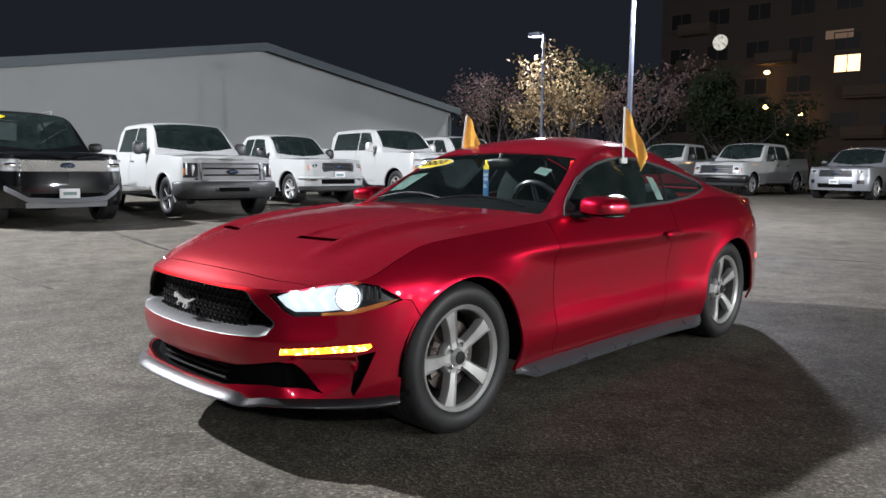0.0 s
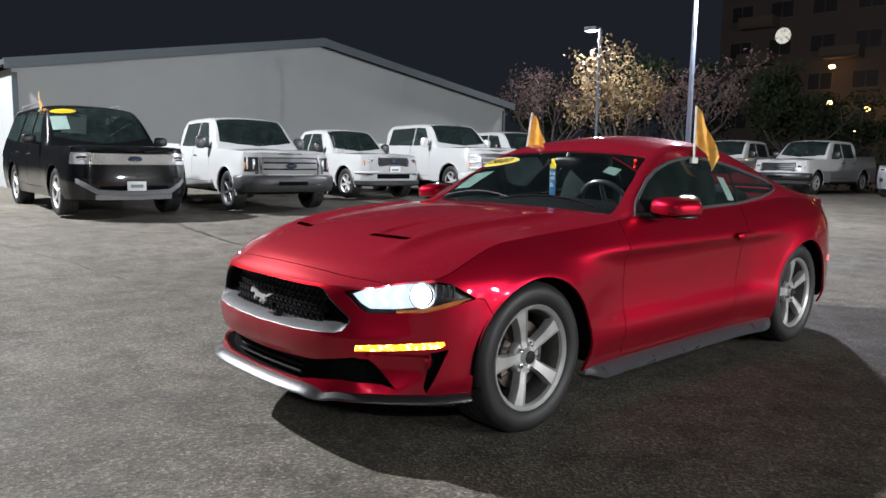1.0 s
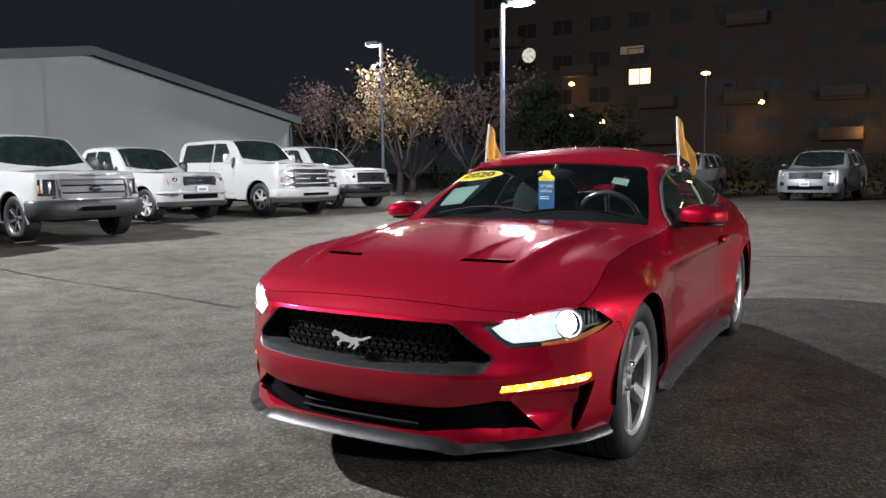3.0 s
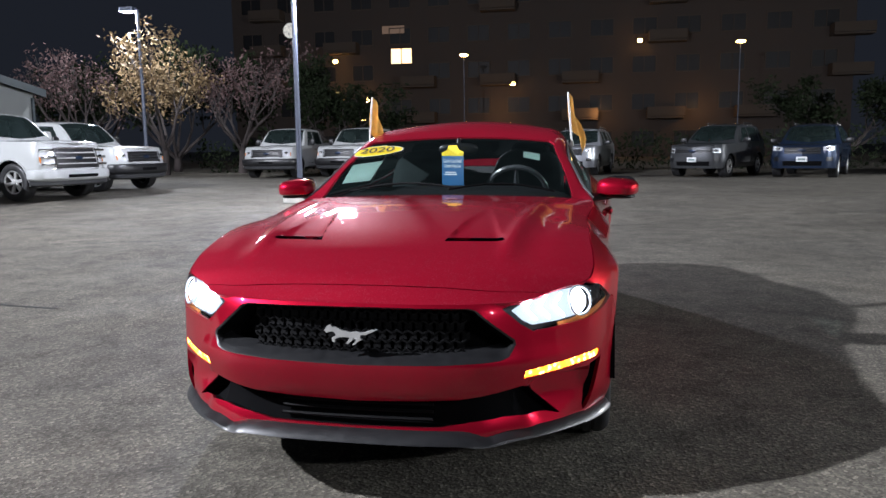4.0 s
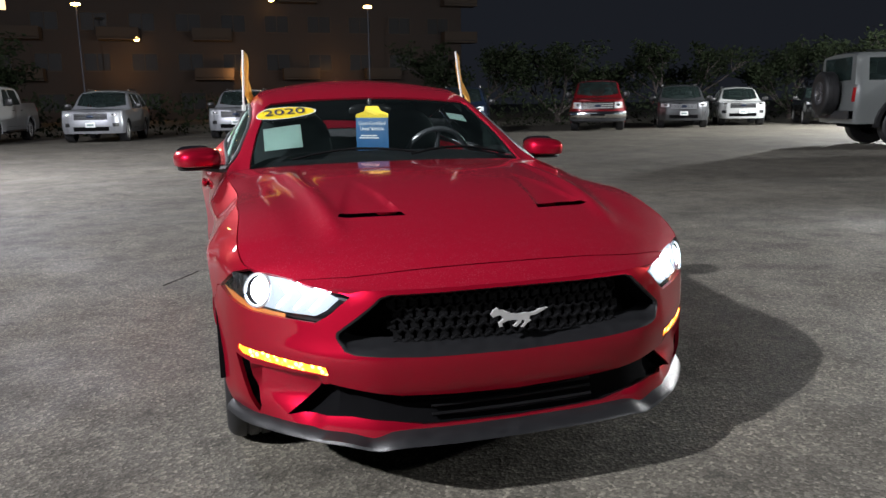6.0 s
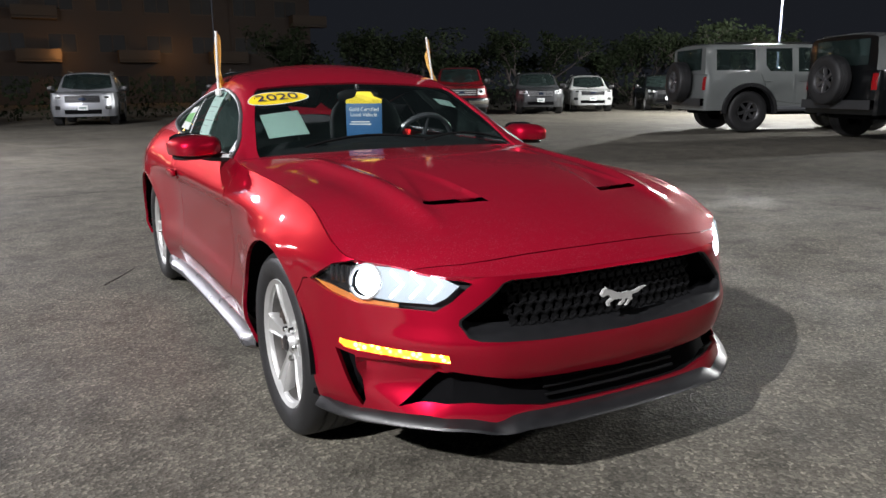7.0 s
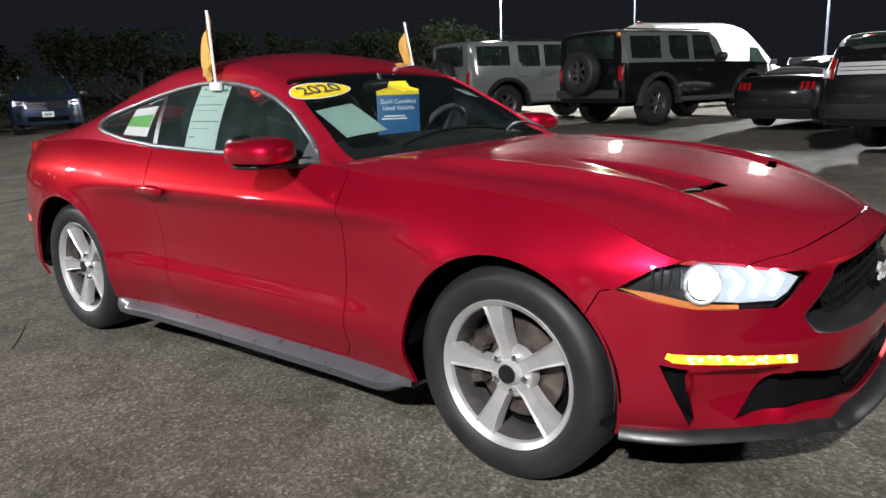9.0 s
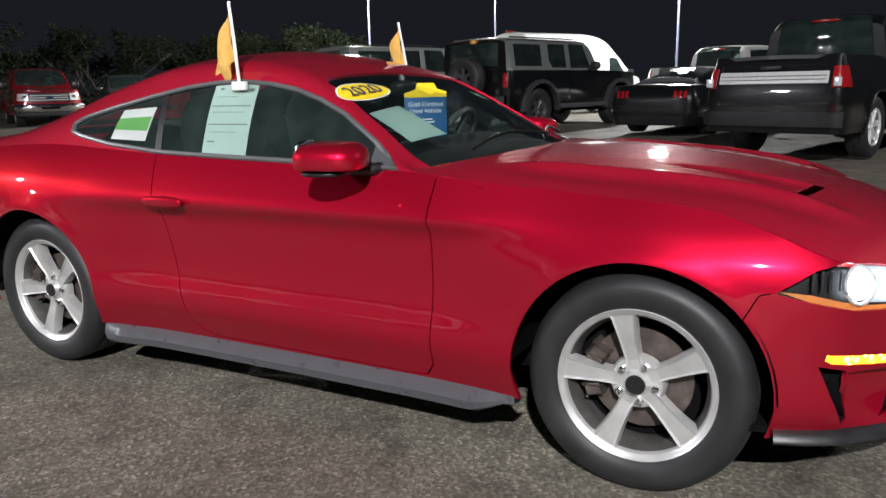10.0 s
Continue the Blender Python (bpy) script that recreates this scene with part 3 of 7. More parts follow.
def tree(label, height, spread_r, leaf_mat, per_tip, size, seed, bare=0.0, low_fork=.16):
    rnd = random.Random(seed)
    t = thing("tree", label, "tree", group="trees round the lot")
    wood, crown = bmesh.new(), bmesh.new()
    tips = []

    def limb(p, d, length, r, depth):
        pts, q = [p], p
        for k in range(3):
            d = (d + Vector((rnd.uniform(-.25, .25), rnd.uniform(-.25, .25), rnd.uniform(-.05, .25)))).normalized()
            q = q + d * length / 3
            pts.append(q)
        tube(wood, pts, lambda s, r=r: max(.006, r * (1 - .55 * s)), 6)
        if depth < 2:
            tips.append((pts[2], depth))
        if depth == 0:
            tips.append((q, depth))
            return
        for _ in range(3 if depth > 1 else 4):
            nd = (d + Vector((rnd.uniform(-1, 1), rnd.uniform(-1, 1), rnd.uniform(-.2, .8)))).normalized()
            limb(pts[rnd.choice((2, 3))], nd, length * rnd.uniform(.55, .8), r * .5, depth - 1)
    trunk = height * low_fork
    tube(wood, [(0, 0, 0), (.03, .02, trunk * .5), (0, .05, trunk)], lambda s: height * .022 * (1.25 - .45 * s), 10)
    for k in range(6):
        a = math.tau * k / 6 + rnd.uniform(-.4, .4)
        limb(Vector((0, .05, trunk * rnd.uniform(.75, 1.0))), Vector((math.cos(a) * spread_r / height, math.sin(a) * spread_r / height, .85)).normalized(), height * rnd.uniform(.26, .36), height * .011, 2)
    for q, _ in tips:
        if rnd.random() > bare:
            leaves(crown, rnd, q, height * .062, per_tip, size)
    part("trunk", wood, BARK, t)
    part("crown", crown, leaf_mat, t, smooth=False)
    return t


near_tree = tree("half-bare autumn tree lit by the lot lamp", 7.6, 4.2, LEAF_AUTUMN, 26, .095, 11, .10)
near_tree.matrix_basis = pose(-18.2, 26.6, ground_z(-18.2, 26.6))
bare_tree = tree("nearly bare tree with rusty leaves", 7.0, 5.0, LEAF_RUST, 15, .075, 12, .30)
bare_tree.matrix_basis = pose(-15.4, 28.6, .18) @ Matrix.Scale(1.15, 4)
copy_thing(bare_tree, pose(-22.8, 27.2, .18, 0, 0, 130))
dark_tree = tree("dark green leafy tree behind the lot", 7.2, 6.5, LEAF_GREEN, 26, .12, 13, 0.0, .08)
dark_tree.matrix_basis = pose(-20.5, 31.5, .18)
for k, (tx, ty, tr) in enumerate([(-26.5, 33, 40), (-15.5, 33.5, 100), (-11.5, 33, 200), (12.5, 34.0, 60), (18.0, 35.0, 150), (24.0, 33.0, 250), (30.5, 31.0, 310), (37.0, 28.0, 20), (31.0, 23.5, 80)]):
    copy_thing(dark_tree, pose(tx, ty, .16, 0, 0, tr) @ Matrix.Diagonal((1.2, 1.2, 1.3 if tx < -14 else .9, 1)))
dark_tree.matrix_basis = dark_tree.matrix_basis @ Matrix.Diagonal((1.2, 1.2, 1.35, 1))


def hedge():
    rnd = random.Random(5)
    bm = bmesh.new()
    for k in range(150):
        x = -18 + 52 * k / 150
        y = 29.4 - max(0, x - 14) * .12
        for z in (.35, .85, 1.3):
            leaves(bm, rnd, (x + rnd.uniform(-.2, .2), y + rnd.uniform(-.3, .3), .16 + z * rnd.uniform(.85, 1.15)), .42, 16, .11)
    tagged(part("hedge", bm, LEAF_GREEN, None, "dark clipped hedge along the lot's edge", False), category="hedge", kind="stuff")


hedge()


def flats():
    y, x0, x1, h = 70.0, -36.0, 24.0, 22.0
    f = thing("apartment_block", "dark brown apartment block with a few lit windows", "building")
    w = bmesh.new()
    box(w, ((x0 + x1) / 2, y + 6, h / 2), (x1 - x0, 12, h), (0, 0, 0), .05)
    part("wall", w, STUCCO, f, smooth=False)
    r = bmesh.new()
    box(r, ((x0 + x1) / 2, y + 5.6, h + .15), (x1 - x0 + .8, 12.9, .3), (0, 0, 0), .04)
    part("roof", r, HALL_ROOF, f, smooth=False)
    lit = {(4, 2): WINDOW_GLOW}
    for i in range(15):
        for j in range(6):
            x, z = x0 + 2.2 + i * 3.95, 1.9 + j * 3.5
            if (i, j) == (4, 2):
                x, z = -17.9, 10.45
            fr = bmesh.new()
            for dx, dz, sx, sz in ((0, .78, 2.3, .1), (0, -.78, 2.3, .1), (1.10, 0, .1, 1.46), (-1.10, 0, .1, 1.46), (0, 0, .06, 1.46)):
                box(fr, (x + dx, y - .03, z + dz), (sx, .10, sz))
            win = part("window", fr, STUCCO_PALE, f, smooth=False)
            g = bmesh.new()
            box(g, (x, y - .012, z), (2.1, .02, 1.46))
            part("pane", g, lit.get((i, j), FAR_PANE), win, smooth=False)
    for i in range(8):
        for j in range(1, 5):
            if (i * 5 + j * 3) % 7 in (1, 3, 4) or (i, j) == (2, 3):
                continue
            x, z = x0 + 4.2 + i * 7.9, .35 + j * 3.5
            b = bmesh.new()
            box(b, (x, y - .75, z), (3.4, 1.5, .18), (0, 0, 0), .02)
            bal = part("balcony", b, STUCCO_PALE, f, smooth=False)
            rl = bmesh.new()
            box(rl, (x, y - 1.46, z + .55), (3.4, .06, .85), (0, 0, 0), .01)
            for dx in (-1.66, 1.66):
                box(rl, (x + dx, y - .75, z + .55), (.06, 1.40, .85), (0, 0, 0), .01)
            part("balcony_wall", rl, STUCCO_PALE, bal, smooth=False)


flats()
# A pale glowing disc of unknown kind, mounted on the flats with an added rim.
disc = thing("round_glow_disc", "pale mottled round disc of unknown kind glowing high on the dark flats", "sign", pose(-29.55, 69.86, 13.4, 0, 0, -90))
q = bmesh.new()
lathe(q, [(-.10, .82), (.05, .82), (.07, .79), (.05, .76)], 40)
part("rim", q, STUCCO_PALE, disc)
q = bmesh.new()
lathe(q, [(-.02, .76), (.05, .76), (.055, .70), (.055, .0005)], 40)
part("face", q, DISC_GLOW, disc, "pale mottled glowing face")
q = bmesh.new()
box(q, (-18.7, 69.96, 13.05), (2.3, .06, .75), (0, 0, 0), .01)
part("dim_window", q, DIM_WINDOW_GLOW, None, "", False)
tagged(bpy.data.objects["dim_window"], "dimly lit curtained window high on the flats", "window")
for lx, ly, lz in ((-24.4, 68.8, 10.0), (-24.4, 68.8, 6.8), (-21.2, 68.8, 6.1), (-6.6, 68.8, 7.3), (5.2, 68.8, 10.9)):
    wl = thing("wall_lamp", "small lit orange wall lamp on the flats", "lamp", pose(lx, ly, lz), group="orange lamps")
    q = bmesh.new()
    box(q, (0, .55, .02), (.10, 1.2, .08), (0, 0, 0), .01)
    part("bracket", q, POLE_PAINT, wl)
    q = bmesh.new()
    blob(q, (0, -.12, 0), (.5, .36, .36), 2.2, (0, 0, 0), 14, 8)
    part("globe", q, SODIUM_GLOW, wl, "glowing orange globe")
for lx, ly, lz in ((-10.4, 63.0, 9.4), (13.0, 63.0, 9.7), (-20.0, 63.0, 3.8)):
    wl = thing("street_lamp", "slim street lamp with a glowing orange head", "street lamp", pose(lx, ly, 0), group="orange lamps")
    q = bmesh.new()
    rod(q, (0, 0, 0), (0, 0, lz), .06, .045, 10)
    part("pole", q, POLE_PAINT, wl)
    q = bmesh.new()
    blob(q, (0, -.1, lz + .05), (.75, .4, .26), 2.4, (0, 0, 0), 14, 8)
    part("head", q, SODIUM_GLOW, wl, "glowing orange head")

# ---- the red coupe: nose towards -y, left side towards +x ----
PLAN = [(0, -2.25), (.2, -2.245), (.42, -2.215), (.56, -2.145), (.66, -2.06), (.74, -1.975), (.81, -1.886), (.862, -1.76), (.895, -1.6), (.92, -1.36), (.905, -1.0),
        (.893, -.6), (.892, 0), (.90, .6), (.93, 1.0), (.955, 1.36), (.93, 1.68), (.865, 1.95), (.75, 2.20), (.63, 2.35), (.4, 2.46), (0, 2.50)]
AXLE, HUB, ARCH = 1.36, 0.345, 0.386
_d = [0.0]
for (xa, ya), (xb, yb) in zip(PLAN, PLAN[1:]):
    _d.append(_d[-1] + math.hypot(xb - xa, yb - ya))
_px, _py = keys(*[(d, p[0]) for d, p in zip(_d, PLAN)]), keys(*[(d, p[1]) for d, p in zip(_d, PLAN)])
SS = np.linspace(0, _d[-1], 3000)
PX, PY = np.array([_px(s) for s in SS]), np.array([_py(s) for s in SS])
TX, TY = np.gradient(PX), np.gradient(PY)
TL = np.hypot(TX, TY)
NX, NY = -TY / TL, TX / TL          # inward
LENGTH = float(SS[-1])


def s_at(x, y):
    return float(SS[np.argmin((PX - x) ** 2 + (PY - y) ** 2)])


def s_of_y(y):
    return float(np.interp(y, PY, SS))


q_front = keys((.15, .03), (.24, .0), (.30, .008), (.37, .03), (.43, .010), (.50, 0), (.56, .014), (.63, .028), (.70, .045), (.76, .10), (.82, .18), (1.2, .5))
q_fender = keys((.15, .06), (.24, .035), (.35, 0), (.5, 0), (.65, .004), (.72, .014), (.80, .055), (.85, .095), (.90, .14), (.96, .2), (1.2, .5))
q_door = keys((.15, .09), (.22, .065), (.30, .036), (.385, .010), (.42, .012), (.50, .030), (.60, .037), (.70, .035), (.762, .027), (.785, .006), (.805, .001), (.82, .004), (.84, .016), (.90, .055), (.96, .10), (1.02, .15), (1.2, .34))
q_haunch = keys((.15, .06), (.24, .035), (.35, 0), (.6, 0), (.75, .008), (.85, .032), (.93, .085), (.98, .13), (1.05, .21), (1.2, .4))
q_rear = keys((.15, .08), (.30, .02), (.45, 0), (.62, .01), (.75, .05), (.95, .03), (1.0, .06), (1.2, .3))


SCOOP_A, SCOOP_B = s_at(.585, -2.125), s_at(.786, -1.916)


def ring(s, z):
    """The painted sides, nose and tail: s along the plan, z up."""
    x, y = float(np.interp(s, SS, PX)), float(np.interp(s, SS, PY))
    nx, ny = float(np.interp(s, SS, NX)), float(np.interp(s, SS, NY))
    wf = 1 - step(-2.13, -1.86, y)
    wr = step(1.95, 2.35, y)
    fe, ha = 1 - step(-1.25, -0.60, y), step(0.60, 1.30, y)
    q = q_door(z) * (1 - fe) * (1 - ha) + q_fender(z) * fe + q_haunch(z) * ha
    q = q * (1 - wf) * (1 - wr) + q_front(z) * wf + q_rear(z) * wr
    if .26 < z < .452 and SCOOP_A < s < SCOOP_B:
        q += .062 * (z - .26) / .19 * step(SCOOP_A, SCOOP_A + .07, s) * (1 - .55 * (s - SCOOP_A) / (SCOOP_B - SCOOP_A)) * (1 - step(SCOOP_B - .012, SCOOP_B, s))
    for a in (-AXLE, AXLE):
        r = math.hypot(y - a, z - HUB)
        if 0.3 < r < 0.55:
            q -= 0.005 * math.exp(-((r - 0.395) / 0.022) ** 2)
    return (x + nx * q if s > 1e-6 else 0.0, y + ny * q, z)


z_top = keys((-2.3, .714), (-2.12, .714), (-2.0, .736), (-1.88, .758), (-1.80, .79), (-1.73, .82), (-1.6, .862), (-1.5, .882), (-1.3, .895), (-1.12, .904), (-.75, .934), (-.55, .952),
             (0, .966), (.65, .982), (1.0, 1.0), (1.3, 1.012), (1.8, .995), (2.2, .975), (2.6, .955))


def top_edge(y):
    """Where the sides end and bonnet, glass and boot lid begin."""
    return ring(s_of_y(y), z_top(y))


mustang = thing("sports_coupe", "red metallic two-door sports coupe, wet with rain, headlamps lit", "car")


def build_sides():
    us = sorted(set([round(u, 4) for u in spread(0, LENGTH, 0.022)]))
    bm = flat_sheet(us, spread(0.215, 1.03, 0.02))
    s = s_of_y
    crown = [(u, z_top(float(np.interp(u, SS, PY)))) for u in spread(0, LENGTH, 0.03)]
    cut(bm, crown)
    bmesh.ops.delete(bm, geom=[f for f in bm.faces if (c := f.calc_center_median()) and c.y > np.interp(c.x, [p[0] for p in crown], [p[1] for p in crown])], context='FACES')
    sill = [(0, .245), (s(-1.75), .245), (s(-1.6), .225), (s(-.95), .232), (s(.95), .236), (s(1.6), .24), (s(1.9), .27), (LENGTH, .30)]
    cut(bm, sill)
    bmesh.ops.delete(bm, geom=[f for f in bm.faces if (c := f.calc_center_median()) and c.y < np.interp(c.x, [p[0] for p in sill], [p[1] for p in sill])], context='FACES')
    for a in (-AXLE, AXLE):
        circle = [(s(a + ARCH * math.cos(k * math.tau / 48)), HUB + ARCH * math.sin(k * math.tau / 48)) for k in range(48)]
        cut(bm, circle, True)
        bmesh.ops.delete(bm, geom=list(faces_in(bm, circle)), context='FACES')

    def at(*pts):
        return [(s_at(x, y), z) for x, y, z in pts]
    shapes = {
        "grille": [(0, .704), (s_at(.40, -2.22), .702), (s_at(.43, -2.21), .695), (s_at(.556, -2.15), .590), (s_at(.558, -2.15), .575), (s_at(.53, -2.165), .537), (s_at(.50, -2.18), .528), (s_at(.3, -2.235), .519), (0, .514)],
        "headlamp": at((.522, -2.17, .695), (.62, -2.10, .726), (.71, -2.01, .744), (.80, -1.90, .752), (.835, -1.83, .735), (.866, -1.745, .682), (.868, -1.73, .672), (.84, -1.82, .648), (.78, -1.925, .624), (.70, -2.02, .616), (.615, -2.10, .612), (.578, -2.13, .638)),
        "signal": at((.575, -2.133, .458), (.70, -2.02, .466), (.815, -1.878, .478), (.824, -1.86, .490), (.822, -1.865, .505), (.70, -2.02, .493), (.580, -2.13, .484)),
        "side_vent": at((.790, -1.912, .459), (.829, -1.845, .472), (.812, -1.885, .380), (.782, -1.923, .285), (.774, -1.932, .31), (.782, -1.923, .38)),
        "intake": at((0, -2.25, .382), (.2, -2.245, .388), (.37, -2.22, .396), (.575, -2.137, .432), (.61, -2.10, .420), (.705, -2.015, .300), (.66, -2.06, .318), (.52, -2.165, .330), (.40, -2.22, .320), (.30, -2.235, .304), (0, -2.25, .300)),
        "tail_lamp": at((.84, 2.00, .80), (.72, 2.25, .80), (.58, 2.38, .79), (.58, 2.38, .90), (.72, 2.25, .915), (.82, 2.05, .90)),
        "marker": at((.885, 1.88, .545), (.86, 1.96, .545), (.86, 1.96, .575), (.885, 1.88, .572)),
    }
    for n, poly in shapes.items():
        cut(bm, poly, n not in ("grille", "intake"))
    beam = at((.558, -2.147, .688), (.62, -2.10, .718), (.71, -2.01, .735), (.762, -1.947, .741), (.780, -1.925, .722), (.786, -1.915, .690), (.778, -1.93, .660), (.755, -1.957, .643), (.70, -2.02, .634), (.62, -2.095, .632), (.592, -2.12, .650))
    corner = at((.866, -1.74, .676), (.84, -1.82, .668), (.79, -1.91, .645), (.74, -1.975, .632), (.70, -2.02, .628), (.70, -2.02, .617), (.78, -1.925, .624), (.84, -1.82, .648))
    cut(bm, beam, True)
    cut(bm, corner, True)
    marks = bm.faces.layers.int.new("piece")
    names = list(shapes)
    for n, poly in shapes.items():
        for f in faces_in(bm, poly):
            f[marks] = 1 + names.index(n)
    # shut lines
    door = [(s(-.672), z_top(-.672) + .01), (s(-.678), .6), (s(-.672), .30), (s(-.64), .252), (s(-.58), .246), (s(.34), .252), (s(.41), .275), (s(.453), .33), (s(.49), .43), (s(.52), .56), (s(.56), .72), (s(.60), .84), (s(.66), .99)]
    seam(bm, door, 0.005)
    seam(bm, [(s_at(.868, -1.728), .675), (s(-1.69), .665), (s(-1.655), .60)], 0.004)
    seam(bm, [(s(1.66), .50), (s(1.76), .62), (s(1.92), .80), (s(1.98), .80)], 0.004)
    pieces = {n: [f for f in bm.faces if f[marks] == 1 + k] for k, n in enumerate(names)}
    panels = {"front_bumper": [], "fender": [], "door": [], "quarter_panel": []}
    dpoly = door + [(s(.66), 1.1), (s(-.672), 1.1)]
    for f in bm.faces:
        if f[marks]:
            continue
        c = f.calc_center_median()
        y = float(np.interp(c.x, SS, PY))
        if inside(c, dpoly):
            panels["door"].append(f)
        elif y < -1.70 and not (y > -1.86 and c.y > .70 and c.y > .70 + (y + 1.86) * -.15):
            panels["front_bumper"].append(f)
        elif y < -.1:
            panels["fender"].append(f)
        else:
            panels["quarter_panel"].append(f)
    part("front_bumper", lay(panels["front_bumper"], ring, (1, -1)), RED, mustang)
    for side in (1, -1):
        part("fender", lay(panels["fender"], ring, (side,)), RED, mustang)
        part("door", lay(panels["door"], ring, (side,)), RED, mustang)
        part("quarter_panel", lay(panels["quarter_panel"], ring, (side,)), RED, mustang)
    # lamps
    for side in (1, -1):
        head = pieces["headlamp"]
        lamp = part("headlamp", lay(head, ring, (side,), 0.03, 0.035), BLACK, mustang, "lit headlamp with a clear lens and amber corner")
        lit = [f for f in head if inside(f.calc_center_median(), beam)]
        part("projector", lay(lit, ring, (side,), 0.004, 0.010), HEADLAMP_BOWL, lamp, "softly lit headlamp bowl")
        amber = [f for f in head if inside(f.calc_center_median(), corner) and f not in set(lit)]
        part("corner_reflector", lay(amber, ring, (side,), 0.004, 0.012), AMBER_LENS, lamp, "amber corner reflector")
        fins = bmesh.new()
        for k in range(4):
            y = -1.885 + k * .022
            p = Vector(ring(s_of_y(y), .705))
            box(fins, (side * (p.x - .014), p.y, .706), (.012, .006, .055), (0, 0, 0), .002)
        part("lamp_fin", fins, PLASTIC, lamp)
        bez = bmesh.new()
        u0 = s_at(.770, -1.938)
        pts = []
        for k in range(28):
            a = math.tau * k / 28
            q = Vector(ring(u0 + .050 * math.cos(a), .690 + .050 * math.sin(a)))
            nrm = Vector((-float(np.interp(u0, SS, NX)), -float(np.interp(u0, SS, NY)), 0))
            q -= nrm * .003
            pts.append((q.x * side, q.y, q.z))
        tube(bez, pts, .0050, 8, True)
        chev = bmesh.new()
        for cx, cy in ((.700, -2.02), (.655, -2.064), (.612, -2.104)):
            u0 = s_at(cx, cy)
            line = [(u0 + .030, .722), (u0 - .012, .688), (u0 + .026, .646)]
            fine = [(a[0] + (b[0] - a[0]) * k / 4, a[1] + (b[1] - a[1]) * k / 4) for a, b in zip(line, line[1:]) for k in range(4)] + [line[-1]]
            tube(chev, [((q := ring(u, z))[0] * side + side * .006 * float(np.interp(u, SS, NX)), q[1] + .006 * float(np.interp(u, SS, NY)), q[2]) for u, z in fine], .0048, 6)
        part("light_guide", chev, HEADLAMP_GLOW, lamp, "glowing white light guide")
        eye = bmesh.new()
        u0 = s_at(.765, -1.944)
        rows = []
        for rad, out in ((.043, -.006), (.034, .000), (.018, .004), (.0, .005)):
            row = []
            for k in range(24):
                q = Vector(ring(u0 + rad * math.cos(k * math.tau / 24), .690 + rad * math.sin(k * math.tau / 24)))
                w = .008 - out
                row.append(eye.verts.new(((q.x + w * float(np.interp(u0, SS, NX))) * side, q.y + w * float(np.interp(u0, SS, NY)), q.z)))
            rows.append(row)
        for a, b in zip(rows, rows[1:]):
            for k in range(24):
                eye.faces.new((a[k], a[(k + 1) % 24], b[(k + 1) % 24], b[k]))
        bmesh.ops.remove_doubles(eye, verts=eye.verts, dist=1e-4)
        bmesh.ops.recalc_face_normals(eye, faces=eye.faces)
        part("projector", eye, HEADLAMP_GLOW, lamp, "glowing round projector lens")
        part("lamp_bezel", bez, CLEAR_LAMP, lamp, "round chrome lamp bezel")
        ob = part("lens", lay(head, ring, (side,), 0.0, 0.0), LENS, lamp, "clear lamp lens")
        ob.visible_shadow = False
        part("turn_signal", lay(pieces["signal"], ring, (side,), 0.02, 0.004), SIGNAL_GLOW, mustang, "lit amber turn signal strip")
        part("side_vent", lay(pieces["side_vent"], ring, (side,), -0.040, 0.045), CAVITY, mustang, "black air curtain slot")
        part("tail_lamp", lay(pieces["tail_lamp"], ring, (side,), 0.02, 0.012), RED_LENS, mustang, "red tail lamp")
        part("side_marker", lay(pieces["marker"], ring, (side,), 0.01, -0.003), MARKER_GLOW, mustang, "small lit red side marker")
    # grille
    backing = part("grille", lay(pieces["grille"], ring, (1, -1), -0.098, 0.105, bare=lambda c: abs(c.x) < .004), CAVITY, mustang, "black honeycomb grille")
    outline = shapes["grille"]
    cz = 0.615
    frame_bm = bmesh.new()
    for side in (1, -1):
        fine = []
        for (ua, za), (ub, zb) in zip(outline, outline[1:]):
            n = max(1, int(math.hypot(ub - ua, zb - za) / .03))
            fine += [(ua + (ub - ua) * k / n, za + (zb - za) * k / n) for k in range(n)]
        fine.append(outline[-1])
        rows = [[], [], []]
        for u, z in fine:
            low = step(.60, .53, z)
            a = Vector(ring(u, z))
            i = u - .010 * step(0.0, .2, u)
            b = Vector(ring(i, z + (.004 if low > .5 else -.003)))
            c = Vector(ring(u - .016 * step(0.0, .2, u), z + .036 * low - .006 * (1 - low)))
            b.y += .004
            c.y += .080
            for r, p in zip(rows, (a, b, c)):
                r.append(frame_bm.verts.new((p.x * side, p.y, p.z)))
        for k in range(len(fine) - 1):
            for ra, rb in ((rows[0], rows[1]), (rows[1], rows[2])):
                q = (ra[k], ra[k + 1], rb[k + 1], rb[k])
                frame_bm.faces.new(q if side > 0 else q[::-1])
    bmesh.ops.remove_doubles(frame_bm, verts=frame_bm.verts, dist=1e-4)
    bmesh.ops.recalc_face_normals(frame_bm, faces=frame_bm.faces)
    part("grille_surround", frame_bm, WET_TRIM, backing, "dark grey wet grille surround")
    comb = bmesh.new()
    r = 0.021
    gpoly = [(x, z) for x, z in outline]

    def inner(u, z):
        return inside((abs(u) if abs(u) > .001 else .001, z), gpoly + [(0, .6)]) and z > .540 and abs(u) < .40
